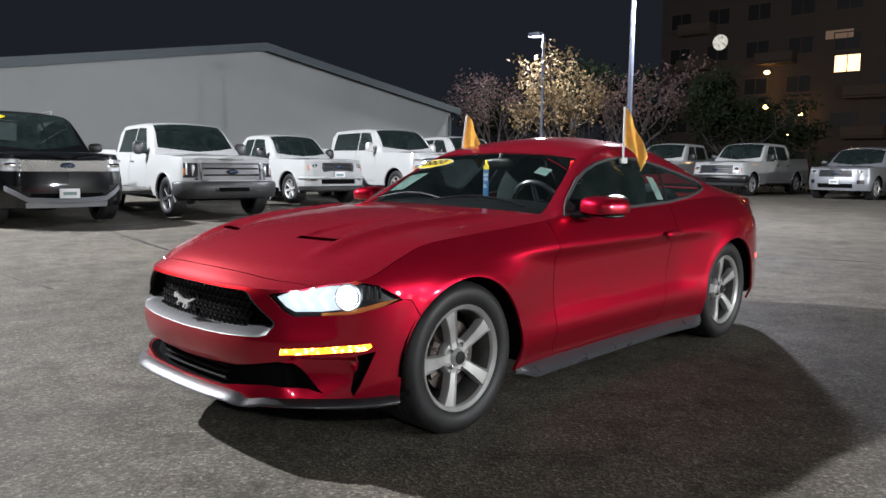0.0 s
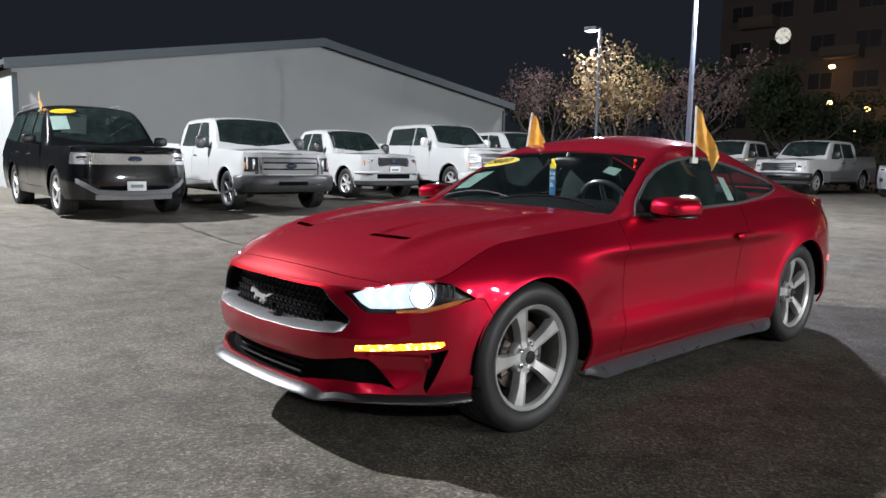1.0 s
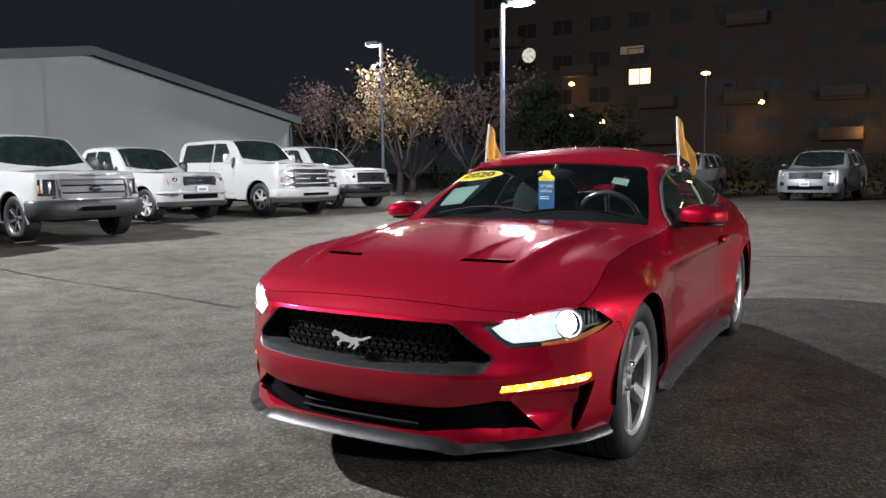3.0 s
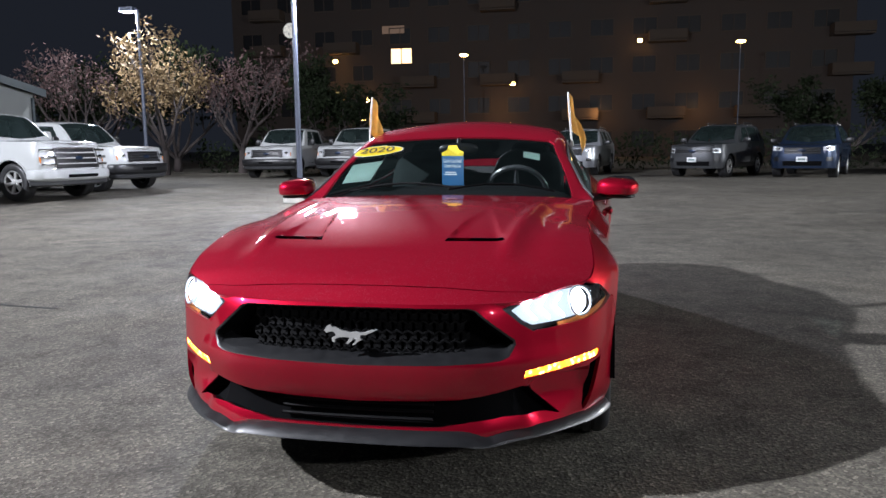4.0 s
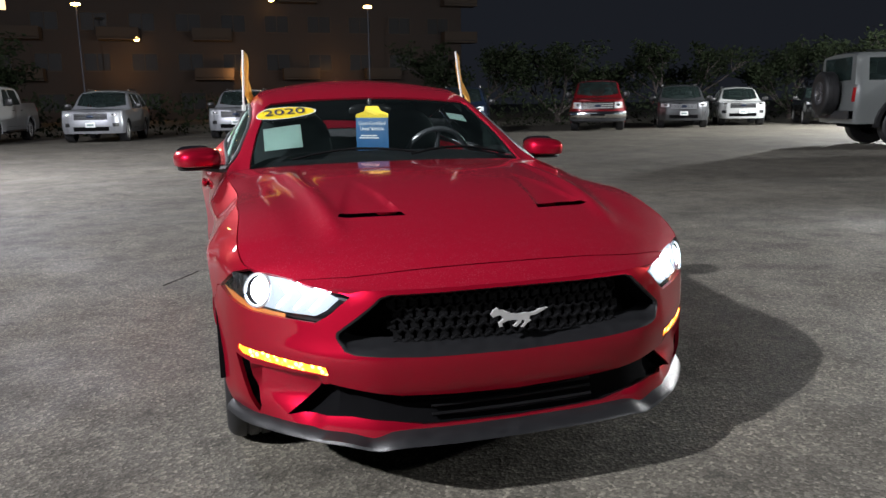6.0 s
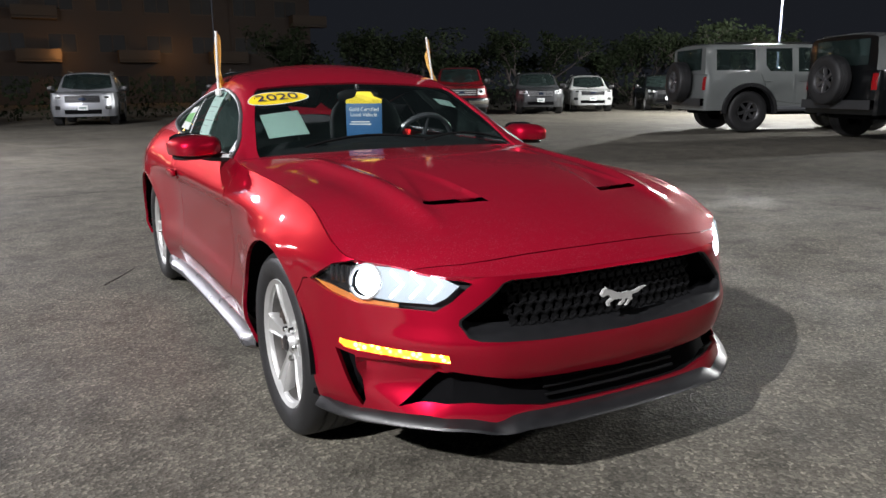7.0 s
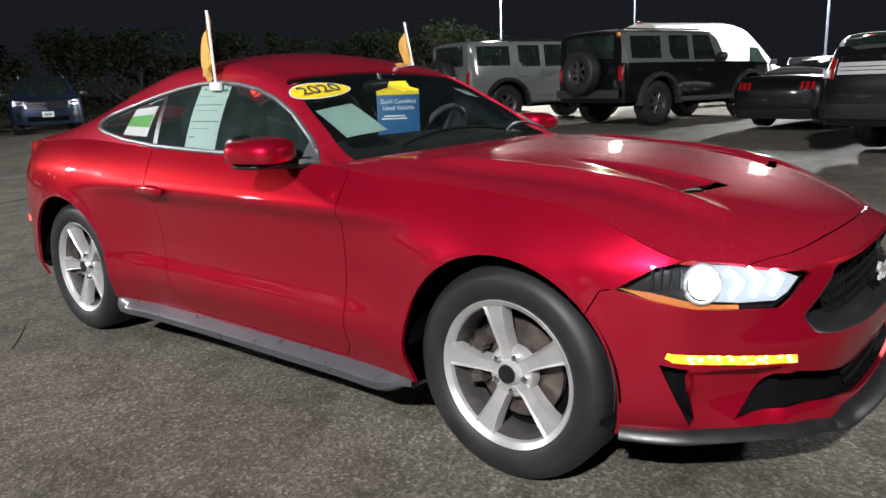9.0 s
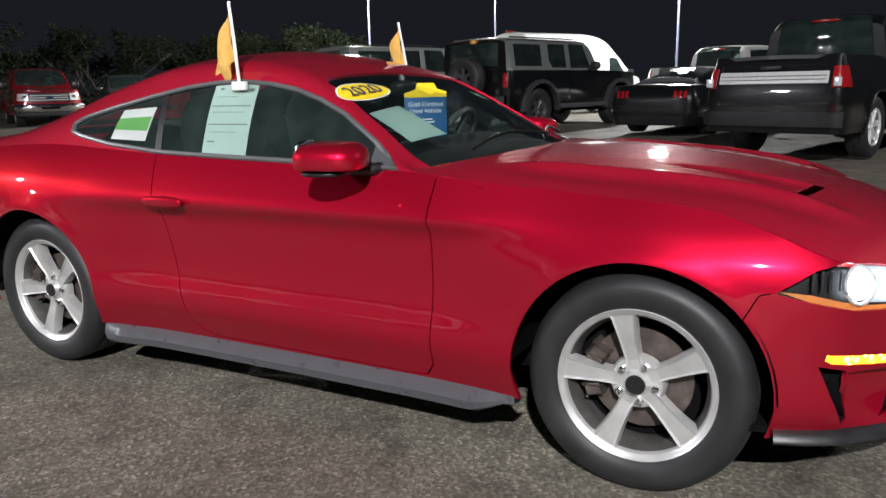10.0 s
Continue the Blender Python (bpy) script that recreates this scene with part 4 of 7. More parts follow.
    for i in range(-16, 17):
        for j in range(0, 8):
            u = i * r * 1.732 + (r * .866 if j % 2 else 0)
            z = .535 + j * r * 1.5
            for a in (30, 90, 150):
                p = [(u + r * math.cos(radians(a + d)), z + r * math.sin(radians(a + d))) for d in (0, 60)]
                if all(inner(*e) for e in p):
                    w = []
                    for e in p:
                        c = Vector(ring(abs(e[0]), e[1]))
                        w.append(Vector((math.copysign(c.x, e[0]), c.y + .070, c.z)))
                    m = (w[0] + w[1]) / 2
                    d = w[1] - w[0]
                    box(comb, m, (d.length + .003, .026, .0065), (0, -math.degrees(math.atan2(d.z, math.hypot(d.x, d.y))), math.degrees(math.atan2(d.y, d.x)) if abs(d.x) > 1e-5 else 0))
    part("honeycomb", comb, COMB, backing, "dark plastic honeycomb bars", smooth=False)
    # lower intake
    low = part("lower_intake", lay(pieces["intake"], ring, (1, -1), -0.044, 0.05, bare=lambda c: abs(c.x) < .004), CAVITY, mustang, "black lower air intake")
    slats = bmesh.new()
    for z in (.318, .342, .366):
        tube(slats, [(x, ring(s_at(abs(x), -2.25), z)[1] + .035, z) for x in spread(-.27, .27, .09)], .006, 6)
    part("intake_slat", slats, COMB, low)
    # splitter
    sp = bmesh.new()
    prof = [(-.02, .296), (.004, .292), (.042, .268), (.046, .260), (.02, .250), (-.06, .250)]
    for side in (1, -1):
        prev = None
        for u in spread(0, s_at(.864, -1.75), .02):
            x, y = float(np.interp(u, SS, PX)), float(np.interp(u, SS, PY))
            nx, ny = float(np.interp(u, SS, NX)), float(np.interp(u, SS, NY))
            out = step(.40, .46, x)
            taper = 1 - .55 * step(.50, .86, x)
            dz = -.012 * math.exp(-((x - .45) / .05) ** 2) - .012 * step(.5, .85, x)
            row = []
            for o, z in prof:
                oo = o * taper - .012 * out if o > 0 else o
                row.append(sp.verts.new(((x - nx * oo) * side if u > 0 else 0.0, y - ny * oo, (z if z < .28 else z - .006 * out) + dz)))
            if prev:
                for k in range(len(prof) - 1):
                    q = (prev[k + 1], row[k + 1], row[k], prev[k])
                    sp.faces.new(q if side > 0 else q[::-1])
            prev = row
    bmesh.ops.remove_doubles(sp, verts=sp.verts, dist=1e-4)
    bmesh.ops.recalc_face_normals(sp, faces=sp.faces)
    part("front_splitter", sp, WET_TRIM, mustang, "dark grey plastic front splitter, wet")
    # skirts
    for side in (1, -1):
        sk = bmesh.new()
        prev = None
        for y in spread(-.975, .965, .05):
            e = step(-.975, -.80, y)
            f = 1 - step(.86, .965, y)
            x0 = ring(s_of_y(y), .236)[0]
            row = [sk.verts.new((side * (x0 + dx), y, z)) for dx, z in ((-.01, .240), (.010 * e, .235), ((.018 + .028 * f) * e, .200 + .018 * (1 - e)), ((.012 + .026 * f) * e, .168 + .042 * (1 - e)), (-.015, .143 + .062 * (1 - e)), (-.10, .140 + .062 * (1 - e)))]
            if prev:
                for k in range(5):
                    sk.faces.new((prev[k], row[k], row[k + 1], prev[k + 1]))
            prev = row
        sk.faces.new(prev)
        bmesh.ops.recalc_face_normals(sk, faces=sk.faces)
        part("side_skirt", sk, GREY_PLASTIC, mustang, "dark grey plastic side skirt")
    # tail closing panel
    tail = bmesh.new()
    for side in (1, -1):
        prev = None
        for u in spread(s(2.0), LENGTH, .06):
            nx, ny = float(np.interp(u, SS, NX)), float(np.interp(u, SS, NY))
            row = []
            for z in (.40, .60, .75, .86, .95):
                c = ring(u, z)
                row.append(tail.verts.new(((c[0] + nx * .035) * side if u < LENGTH - 1e-6 else 0.0, c[1] + ny * .035, z)))
            row.append(tail.verts.new((row[-1].co.x * .6, row[-1].co.y - .22, .955)))
            if prev:
                for k in range(5):
                    q = (prev[k], row[k], row[k + 1], prev[k + 1])
                    tail.faces.new(q if side > 0 else q[::-1])
            prev = row
    bmesh.ops.remove_doubles(tail, verts=tail.verts, dist=1e-4)
    bmesh.ops.recalc_face_normals(tail, faces=tail.faces)
    part("tail_panel", tail, RED, mustang)
    bm.free()


# bonnet
B0 = float(np.interp(s_at(.53, -2.163), SS, PY))
bonnet_yc = keys((B0, ring(0, .714)[1]), (-2.05, -2.125), (-1.88, -2.015), (-1.53, -1.68), (-1.0, -1.17), (-.55, -.78))
_y0 = ring(0, .714)[1]
bonnet_zc = keys((_y0 - .06, .690), (_y0, .7145), (_y0 + .035, .745), (-2.10, .790), (-2.02, .825), (-1.88, .872), (-1.67, .922), (-1.4, .962), (-1.1, .985), (-.75, .992))
VENT = [(.245, -1.816), (.468, -1.762), (.458, -1.732), (.252, -1.782)]
SCOOP = [(.252, -1.782), (.458, -1.732), (.345, -1.22)]


def bonnet_xy(b, f):
    e = top_edge(b)
    yc = bonnet_yc(b)
    nose_x = .53 * f
    g = (float(np.interp(s_at(nose_x, -2.2) if nose_x > .01 else 0.0, SS, PY)) + 2.25) / (B0 + 2.25)
    k = step(-2.0, B0, b)
    return e[0] * f, yc + (e[1] - yc) * (g * k + f ** 2.2 * (1 - k)), e, yc


def bonnet(b, f):
    x, y, e, yc = bonnet_xy(b, f)
    zc = bonnet_zc(yc)
    z = zc - (zc - e[2]) * (0.75 * f ** 2.0 + 0.25 * f ** 5)
    w = step(-1.98, -1.75, y) * (1 - step(-1.0, -.80, y))
    z += .016 * math.exp(-((x - (.50 + .07 * (y + 1.7))) / .030) ** 2) * w - .007 * math.exp(-((x - (.59 + .07 * (y + 1.7))) / .05) ** 2) * w
    if inside((x, y), SCOOP):
        t = min(1.0, (-1.22 - y) / .50)
        side = min(abs(x - (.252 + (.093) * (1 - t))), abs(x - (.458 - .113 * (1 - t))))
        z -= .010 * t * step(0, .024, side)
    return (x, y, z)


def bonnet_at(x, y):
    lo, hi = B0, -.55
    for _ in range(26):
        mid = (lo + hi) / 2
        f = min(1.0, x / top_edge(mid)[0])
        if bonnet_xy(mid, f)[1] < y:
            lo = mid
        else:
            hi = mid
    return (lo, min(1.0, x / top_edge(lo)[0]))


def build_bonnet():
    bs = spread(B0, -2.0, .012)[:-1] + spread(-2.0, -.55, .020)
    bm = flat_sheet(bs, spread(0, 1.0, .0225))
    vent = [bonnet_at(*p) for p in VENT]
    scoop = [bonnet_at(*p) for p in SCOOP]
    cut(bm, vent, True)
    cut(bm, scoop, True)
    shut = [bonnet_at(x, y) for x, y in ((0, -2.135), (.15, -2.130), (.3, -2.115), (.42, -2.095), (.50, -2.072))] + [(-2.035, 1.001)]
    mk = bm.faces.layers.int.new("piece")
    for f in faces_in(bm, vent):
        f[mk] = 1
    seam(bm, shut, .005)
    cut(bm, [(-2.1, .994), (-.5, .994)])
    nose = [f for f in bm.faces if (c := f.calc_center_median()) and c.x < np.interp(c.y, [p[1] for p in shut], [p[0] for p in shut])]
    rest = [f for f in bm.faces if f not in set(nose) and not f[mk] and f.calc_center_median().y < .994]
    part("bumper_nose", lay(nose, bonnet, (1, -1), 0.012, 0, True), RED_WET_HAZE, mustang)
    part("bonnet", lay(rest, bonnet, (1, -1), 0.02, 0, True, lambda c: .23 < abs(c.x) < .49 and c.y < -1.70 and c.y > -1.85), RED_WET_HAZE, mustang, "red bonnet beaded with rain, with two vents")
    for side in (1, -1):
        fs = [f for f in bm.faces if f[mk]]
        v = part("bonnet_vent", lay(fs, bonnet, (side,), 0.0, 0.030, True), CAVITY, mustang, "black bonnet vent")
        fin = bmesh.new()
        for k in range(14):
            x = .262 + k * .0145
            y = -1.812 + (x - .25) * .25
            box(fin, (side * x, y + .012, bonnet(*bonnet_at(x, y))[2] - .024), (.003, .03, .010))
        part("vent_fin", fin, COMB, v, smooth=False)
    bm.free()


# glasshouse
cant_x = keys((-.85, .74), (-.60, .742), (-.35, .685), (-.068, .605), (.3, .585), (.7, .567), (1.1, .552), (1.5, .565), (1.75, .61), (1.98, .68))
cant_z = keys((-.85, .90), (-.60, .942), (-.35, 1.095), (-.068, 1.258), (.1, 1.312), (.3, 1.340), (.7, 1.330), (1.1, 1.258), (1.5, 1.135), (1.75, 1.055), (1.98, 1.0))
ridge_z = keys((-.85, .955), (-.80, .980), (-.40, 1.155), (-.02, 1.298), (.12, 1.350), (.3, 1.392), (.5, 1.408), (.8, 1.394), (1.2, 1.300), (1.6, 1.155), (1.98, 1.015))


def cabin_raw(y, w):
    t = top_edge(y)
    cx, cz, rz = cant_x(y), cant_z(y), ridge_z(y)
    if w <= 1:
        b = .016 * math.sin(math.pi * w)
        return Vector((t[0] + (cx - t[0]) * w + b, y, t[2] + (cz - t[2]) * w + b * .3))
    f = 2 - w
    return Vector((cx * f, y, rz - (rz - cz) * f ** 2.1))


def cabin(y, w):
    d = .11
    if abs(w - 1) < d:
        a, b, c = cabin_raw(y, 1 - d), cabin_raw(y, 1), cabin_raw(y, 1 + d)
        t = (w - 1 + d) / (2 * d)
        return tuple(a * (1 - t) ** 2 + b * 2 * t * (1 - t) + c * t * t)
    return tuple(cabin_raw(y, w))


def pane_w(y, z):
    t = top_edge(y)[2]
    return (z - t) / (cant_z(y) - t)


def screen_at(x, y):
    """The windscreen's surface, with its normal."""
    w = 2 - abs(x) / cant_x(y)
    p = Vector(cabin(y, w))
    a, b = Vector(cabin(y + .01, w)) - p, Vector(cabin(y, w - .01)) - p
    n = b.cross(a).normalized()
    if n.z < 0:
        n = -n
    p.x = math.copysign(p.x, x)
    n.x = math.copysign(abs(n.x), x)
    return p, n


def build_cabin():
    bm = flat_sheet(spread(-.84, 1.97, .028), spread(0, 2, .035))
    ws = [(-.80, 2.0), (-.785, 1.7), (-.73, 1.4), (-.66, 1.2), (-.585, 1.055), (-.35, 1.05), (-.085, 1.05), (-.05, 1.10), (-.03, 1.4), (-.018, 2.0)]
    cut(bm, ws)
    rw = [(.98, 2.0), (.99, 1.4), (1.03, 1.2), (1.10, 1.12), (1.6, 1.12), (1.80, 1.16), (1.84, 1.5), (1.86, 2.0)]
    cut(bm, rw)
    side = [(-.515, .958), (-.40, 1.035), (-.228, 1.136), (-.10, 1.19), (.021, 1.229), (.15, 1.252), (.294, 1.264), (.45, 1.260), (.60, 1.244), (.80, 1.208), (1.053, 1.158), (1.20, 1.122), (1.245, 1.098), (1.25, 1.085), (1.23, 1.062),
            (1.15, 1.045), (.95, 1.016), (.656, .990), (.3, .979), (0, .973), (-.3, .965)]
    dlo = [(y, max(.004, pane_w(y, z))) for y, z in side]
    cut(bm, dlo, True)
    post_a = [(.642, 0), (.725, 1)]
    post_b = [(.678, 0), (.752, 1)]
    mk = bm.faces.layers.int.new("piece")
    for f in faces_in(bm, ws + [(0, 2.2), (-.8, 2.2)]):
        f[mk] = 1
    for f in faces_in(bm, rw + [(1.8, 2.2), (1.0, 2.2)]):
        f[mk] = 2
    for f in faces_in(bm, dlo):
        f[mk] = 3
    cut(bm, post_a)
    cut(bm, post_b)
    cut(bm, [(-.84, 0.94), (-.6, 0.94)])
    groups = {0: [], 1: [], 2: [], 3: [], 4: [], 5: []}
    for f in bm.faces:
        c = f.calc_center_median()
        k = f[mk]
        if k == 3:
            ya = .642 + .083 * c.y
            k = 3 if c.x < ya else (4 if c.x < ya + .034 else 5)
        if k == 0 and c.x < -.58 and c.y > .9:
            continue
        groups[k].append(f)
    part("roof", lay(groups[0], cabin, (1, -1), 0.012), RED_WET_HAZE, mustang, "red roof and pillars, wet on top")
    part("headliner", lay(groups[0], cabin, (1, -1), 0.0, 0.022), CABIN, mustang, "dark headliner")
    g = part("windscreen", lay(groups[1], cabin, (1, -1), 0.0, 0.006), GLASS, mustang, "clear windscreen")
    g.visible_shadow = False
    g = part("rear_window", lay(groups[2], cabin, (1, -1), 0.0, 0.006), DARK_GLASS, mustang, "tinted rear window")
    g.visible_shadow = False
    for s in (1, -1):
        part("door_window", lay(groups[3], cabin, (s,), 0.0, 0.007), DARK_GLASS, mustang, "tinted door window")
        part("window_post", lay(groups[4], cabin, (s,), 0.0, 0.004), BLACK, mustang)
        part("quarter_window", lay(groups[5], cabin, (s,), 0.0, 0.006), DARK_GLASS, mustang, "tinted rear quarter window")
        trim = bmesh.new()
        pts = [Vector(cabin(y, w)) for y, w in dlo]
        fine = []
        for a, b in zip(pts, pts[1:] + pts[:1]):
            fine += [a, (a + b) / 2]
        tube(trim, [(p.x * s, p.y, p.z) for p in fine], .0105, 8, True)
        part("window_trim", trim, TRIM_RUBBER, mustang, "grey rubber window trim, wet")
        sail = bmesh.new()
        tri = [(-.505, pane_w(-.505, .968)), (-.40, pane_w(-.40, 1.030)), (-.40, .02)]
        vs = [sail.verts.new(Vector(cabin(y, w)) * Vector((1, 1, 1)) + Vector((.003, 0, 0))) for y, w in tri]
        for v in vs:
            v.co.x *= s
        sail.faces.new(vs)
        r = bmesh.ops.extrude_face_region(sail, geom=list(sail.faces))
        for v in r["geom"]:
            if isinstance(v, bmesh.types.BMVert):
                v.co.x += .004 * s
        bmesh.ops.recalc_face_normals(sail, faces=sail.faces)
        part("mirror_sail", sail, GREY_PLASTIC, mustang, smooth=False)
    # black screen edge and cowl
    cowl = bmesh.new()
    prev = None
    for k in range(-12, 13):
        x = k * .06
        y = -.80 + .20 * (abs(x) / .72) ** 2
        z = .975 - .03 * (abs(x) / .72) ** 2
        row = [cowl.verts.new((x, y - .05, z - .035)), cowl.verts.new((x, y - .02, z - .008)), cowl.verts.new((x, y + .035, z + .012))]
        if prev:
            cowl.faces.new((prev[0], row[0], row[1], prev[1]))
            cowl.faces.new((prev[1], row[1], row[2], prev[2]))
        prev = row
    part("cowl_panel", cowl, COMB, mustang, "black cowl panel under the windscreen")
    for x0, y0, x1, y1 in ((-.50, -.66, .10, -.72), (.06, -.74, .60, -.60)):
        wiper = bmesh.new()
        pts = []
        for k in range(7):
            x, y = x0 + (x1 - x0) * k / 6, y0 + (y1 - y0) * k / 6 + .03 * math.sin(math.pi * k / 6)
            p, n = screen_at(x, y)
            pts.append(p + n * .012)
        tube(wiper, pts, lambda t: .007 - .003 * abs(t - .5), 6)
        part("wiper", wiper, COMB, mustang, "black wiper")
    bm.free()


def boot(b, f):
    e = top_edge(b)
    yc = b + .085 * step(1.95, 2.4, b)
    zc = 1.012 - .03 * step(1.9, 2.2, b) + .030 * step(2.2, 2.36, b)
    return (e[0] * f, yc + (e[1] - yc) * f ** 2.2, zc - (zc - e[2]) * f ** 2.4)


def build_boot():
    bm = flat_sheet(spread(1.86, 2.39, .03), spread(0, 1, .05))
    part("boot_lid", lay(list(bm.faces), boot, (1, -1), 0.07, 0, True), RED_WET_HAZE, mustang, "red boot lid, wet on top")
    bm.free()


def make_wheel(parent, x, y, side, r=.345, rim=.240, wide=.235, spin=100, metal=None, spokes=5, full=True, lift=0.0):
    """A wheel whose outer face is at side * x."""
    metal = metal or ALLOY
    bm = bmesh.new()
    w = wide
    lathe(bm, [(-.024, rim * .905), (-.014, rim * .918), (-.009, rim * .930), (-.005, rim * .965), (-.001, rim * .985), (.002, rim * 1.0), (-.004, rim * 1.015)], 56 if full else 24)
    m = pose(side * x, y, r + lift, 0, 0, 0 if side > 0 else 180)
    wheel = part("wheel", bm, metal, parent, "five-spoke silver alloy wheel" if full else "alloy wheel")
    wheel.matrix_basis = m
    barrel = bmesh.new()
    lathe(barrel, [(-w + .01, rim * .93), (-w + .02, rim * .90), (-.06, rim * .84), (-.024, rim * .905)], 56 if full else 24)
    part("barrel", barrel, SHADED_BARREL, wheel, "rim barrel, darkened in colour for the shade behind the spokes" if full else "")
    ty = bmesh.new()
    lathe(ty, [(-.004, rim * 1.0), (.004, rim * 1.03), (.014, rim * 1.12), (.017, (rim + r) * .52), (.010, r * .93), (-.006, r * .975), (-.022, r * .994), (-.048, r), (-.052, r - .007), (-.058, r - .007), (-.062, r), (-.093, r), (-.097, r - .007), (-.103, r - .007), (-.107, r), (-.138, r), (-.142, r - .007), (-.148, r - .007), (-.152, r), (-w + .05, r), (-w + .02, r * .99), (-w, r * .95), (-w - .004, r * .8), (-w + .012, rim)], 72 if full else 28)
    part("tyre", ty, RUBBER, wheel, "black rubber tyre")
    sp = bmesh.new()
    ri = rim * .22
    prof = [(ri * .7, .052, -.034), (rim * .38, .050, -.026), (rim * .58, .058, -.016), (rim * .78, .072, -.010), (rim * .90, .084, -.008), (rim * .955, .100, -.007)] if full else [(ri * .7, .06, -.03), (rim * .96, .08, -.01)]
    rows = []
    for rad, wd, dx in prof:
        rows.append([sp.verts.new((dx - d, o * wd / 2, rad)) for o, d in ((-1, .042), (-.97, .014), (-.84, .0), (-.66, .007), (.66, .007), (.84, .0), (.97, .014), (1, .042))])
    for a, b in zip(rows, rows[1:]):
        for k in range(7):
            sp.faces.new((a[k], b[k], b[k + 1], a[k + 1]))
    bmesh.ops.recalc_face_normals(sp, faces=sp.faces)
    one = part("spoke", sp, metal, wheel, angle=24)
    turns = [spin - 90 + 360 / spokes * k for k in range(spokes)]
    one.matrix_basis = pose(0, 0, 0, -turns[0] * side if side < 0 else turns[0])
    for a in turns[1:]:
        shared("spoke", one, pose(0, 0, 0, -a * side if side < 0 else a), wheel)
    hb = bmesh.new()
    lathe(hb, [(-.07, rim * .36), (-.044, rim * .350), (-.036, rim * .325), (-.034, rim * .18), (-.020, rim * .150), (-.014, rim * .135), (-.014, .0005)], 40 if full else 16)
    part("hub", hb, metal, wheel)
    if full:
        cap = bmesh.new()
        lathe(cap, [(-.014, rim * .130), (-.009, rim * .120), (-.007, .0005)], 24)
        part("centre_cap", cap, BLACK, wheel, "small black centre cap")
        nut = bmesh.new()
        rod(nut, (-.045, 0, rim * .245), (-.020, 0, rim * .245), .0125, .0115, 6)
        blob(nut, (-.020, 0, rim * .245), (.010, .021, .021), 2.2, (0, 0, 0), 10, 6)
        for k, a in enumerate(turns):
            if k == 0:
                n1 = part("lug_nut", nut, CHROME, wheel, smooth=False)
                n1.matrix_basis = pose(0, 0, 0, a + 36)
            else:
                shared("lug_nut", n1, pose(0, 0, 0, a + 36), wheel)
        disc = bmesh.new()
        lathe(disc, [(-.085, .05), (-.085, .160), (-.105, .160), (-.105, .05)], 48, True)
        part("brake_disc", disc, STEEL, wheel, "rusty steel brake disc")
        cal = bmesh.new()
        for k in range(5):
            a = radians(150 + k * 12)
            box(cal, (-.085, .145 * math.cos(a) * (1 if side > 0 else 1), .145 * math.sin(a)), (.075, .05, .04), (math.degrees(a), 0, 0), .008)
        part("brake_caliper", cal, STEEL, wheel, "grey brake caliper")
    # Added black disc closes the wheel and stands in for the dark behind it.
    back = bmesh.new()
    lathe(back, [(-.125, rim * .86), (-.13, .0005)], 32)
    part("wheel_backing", back, CAVITY, wheel)
    return wheel


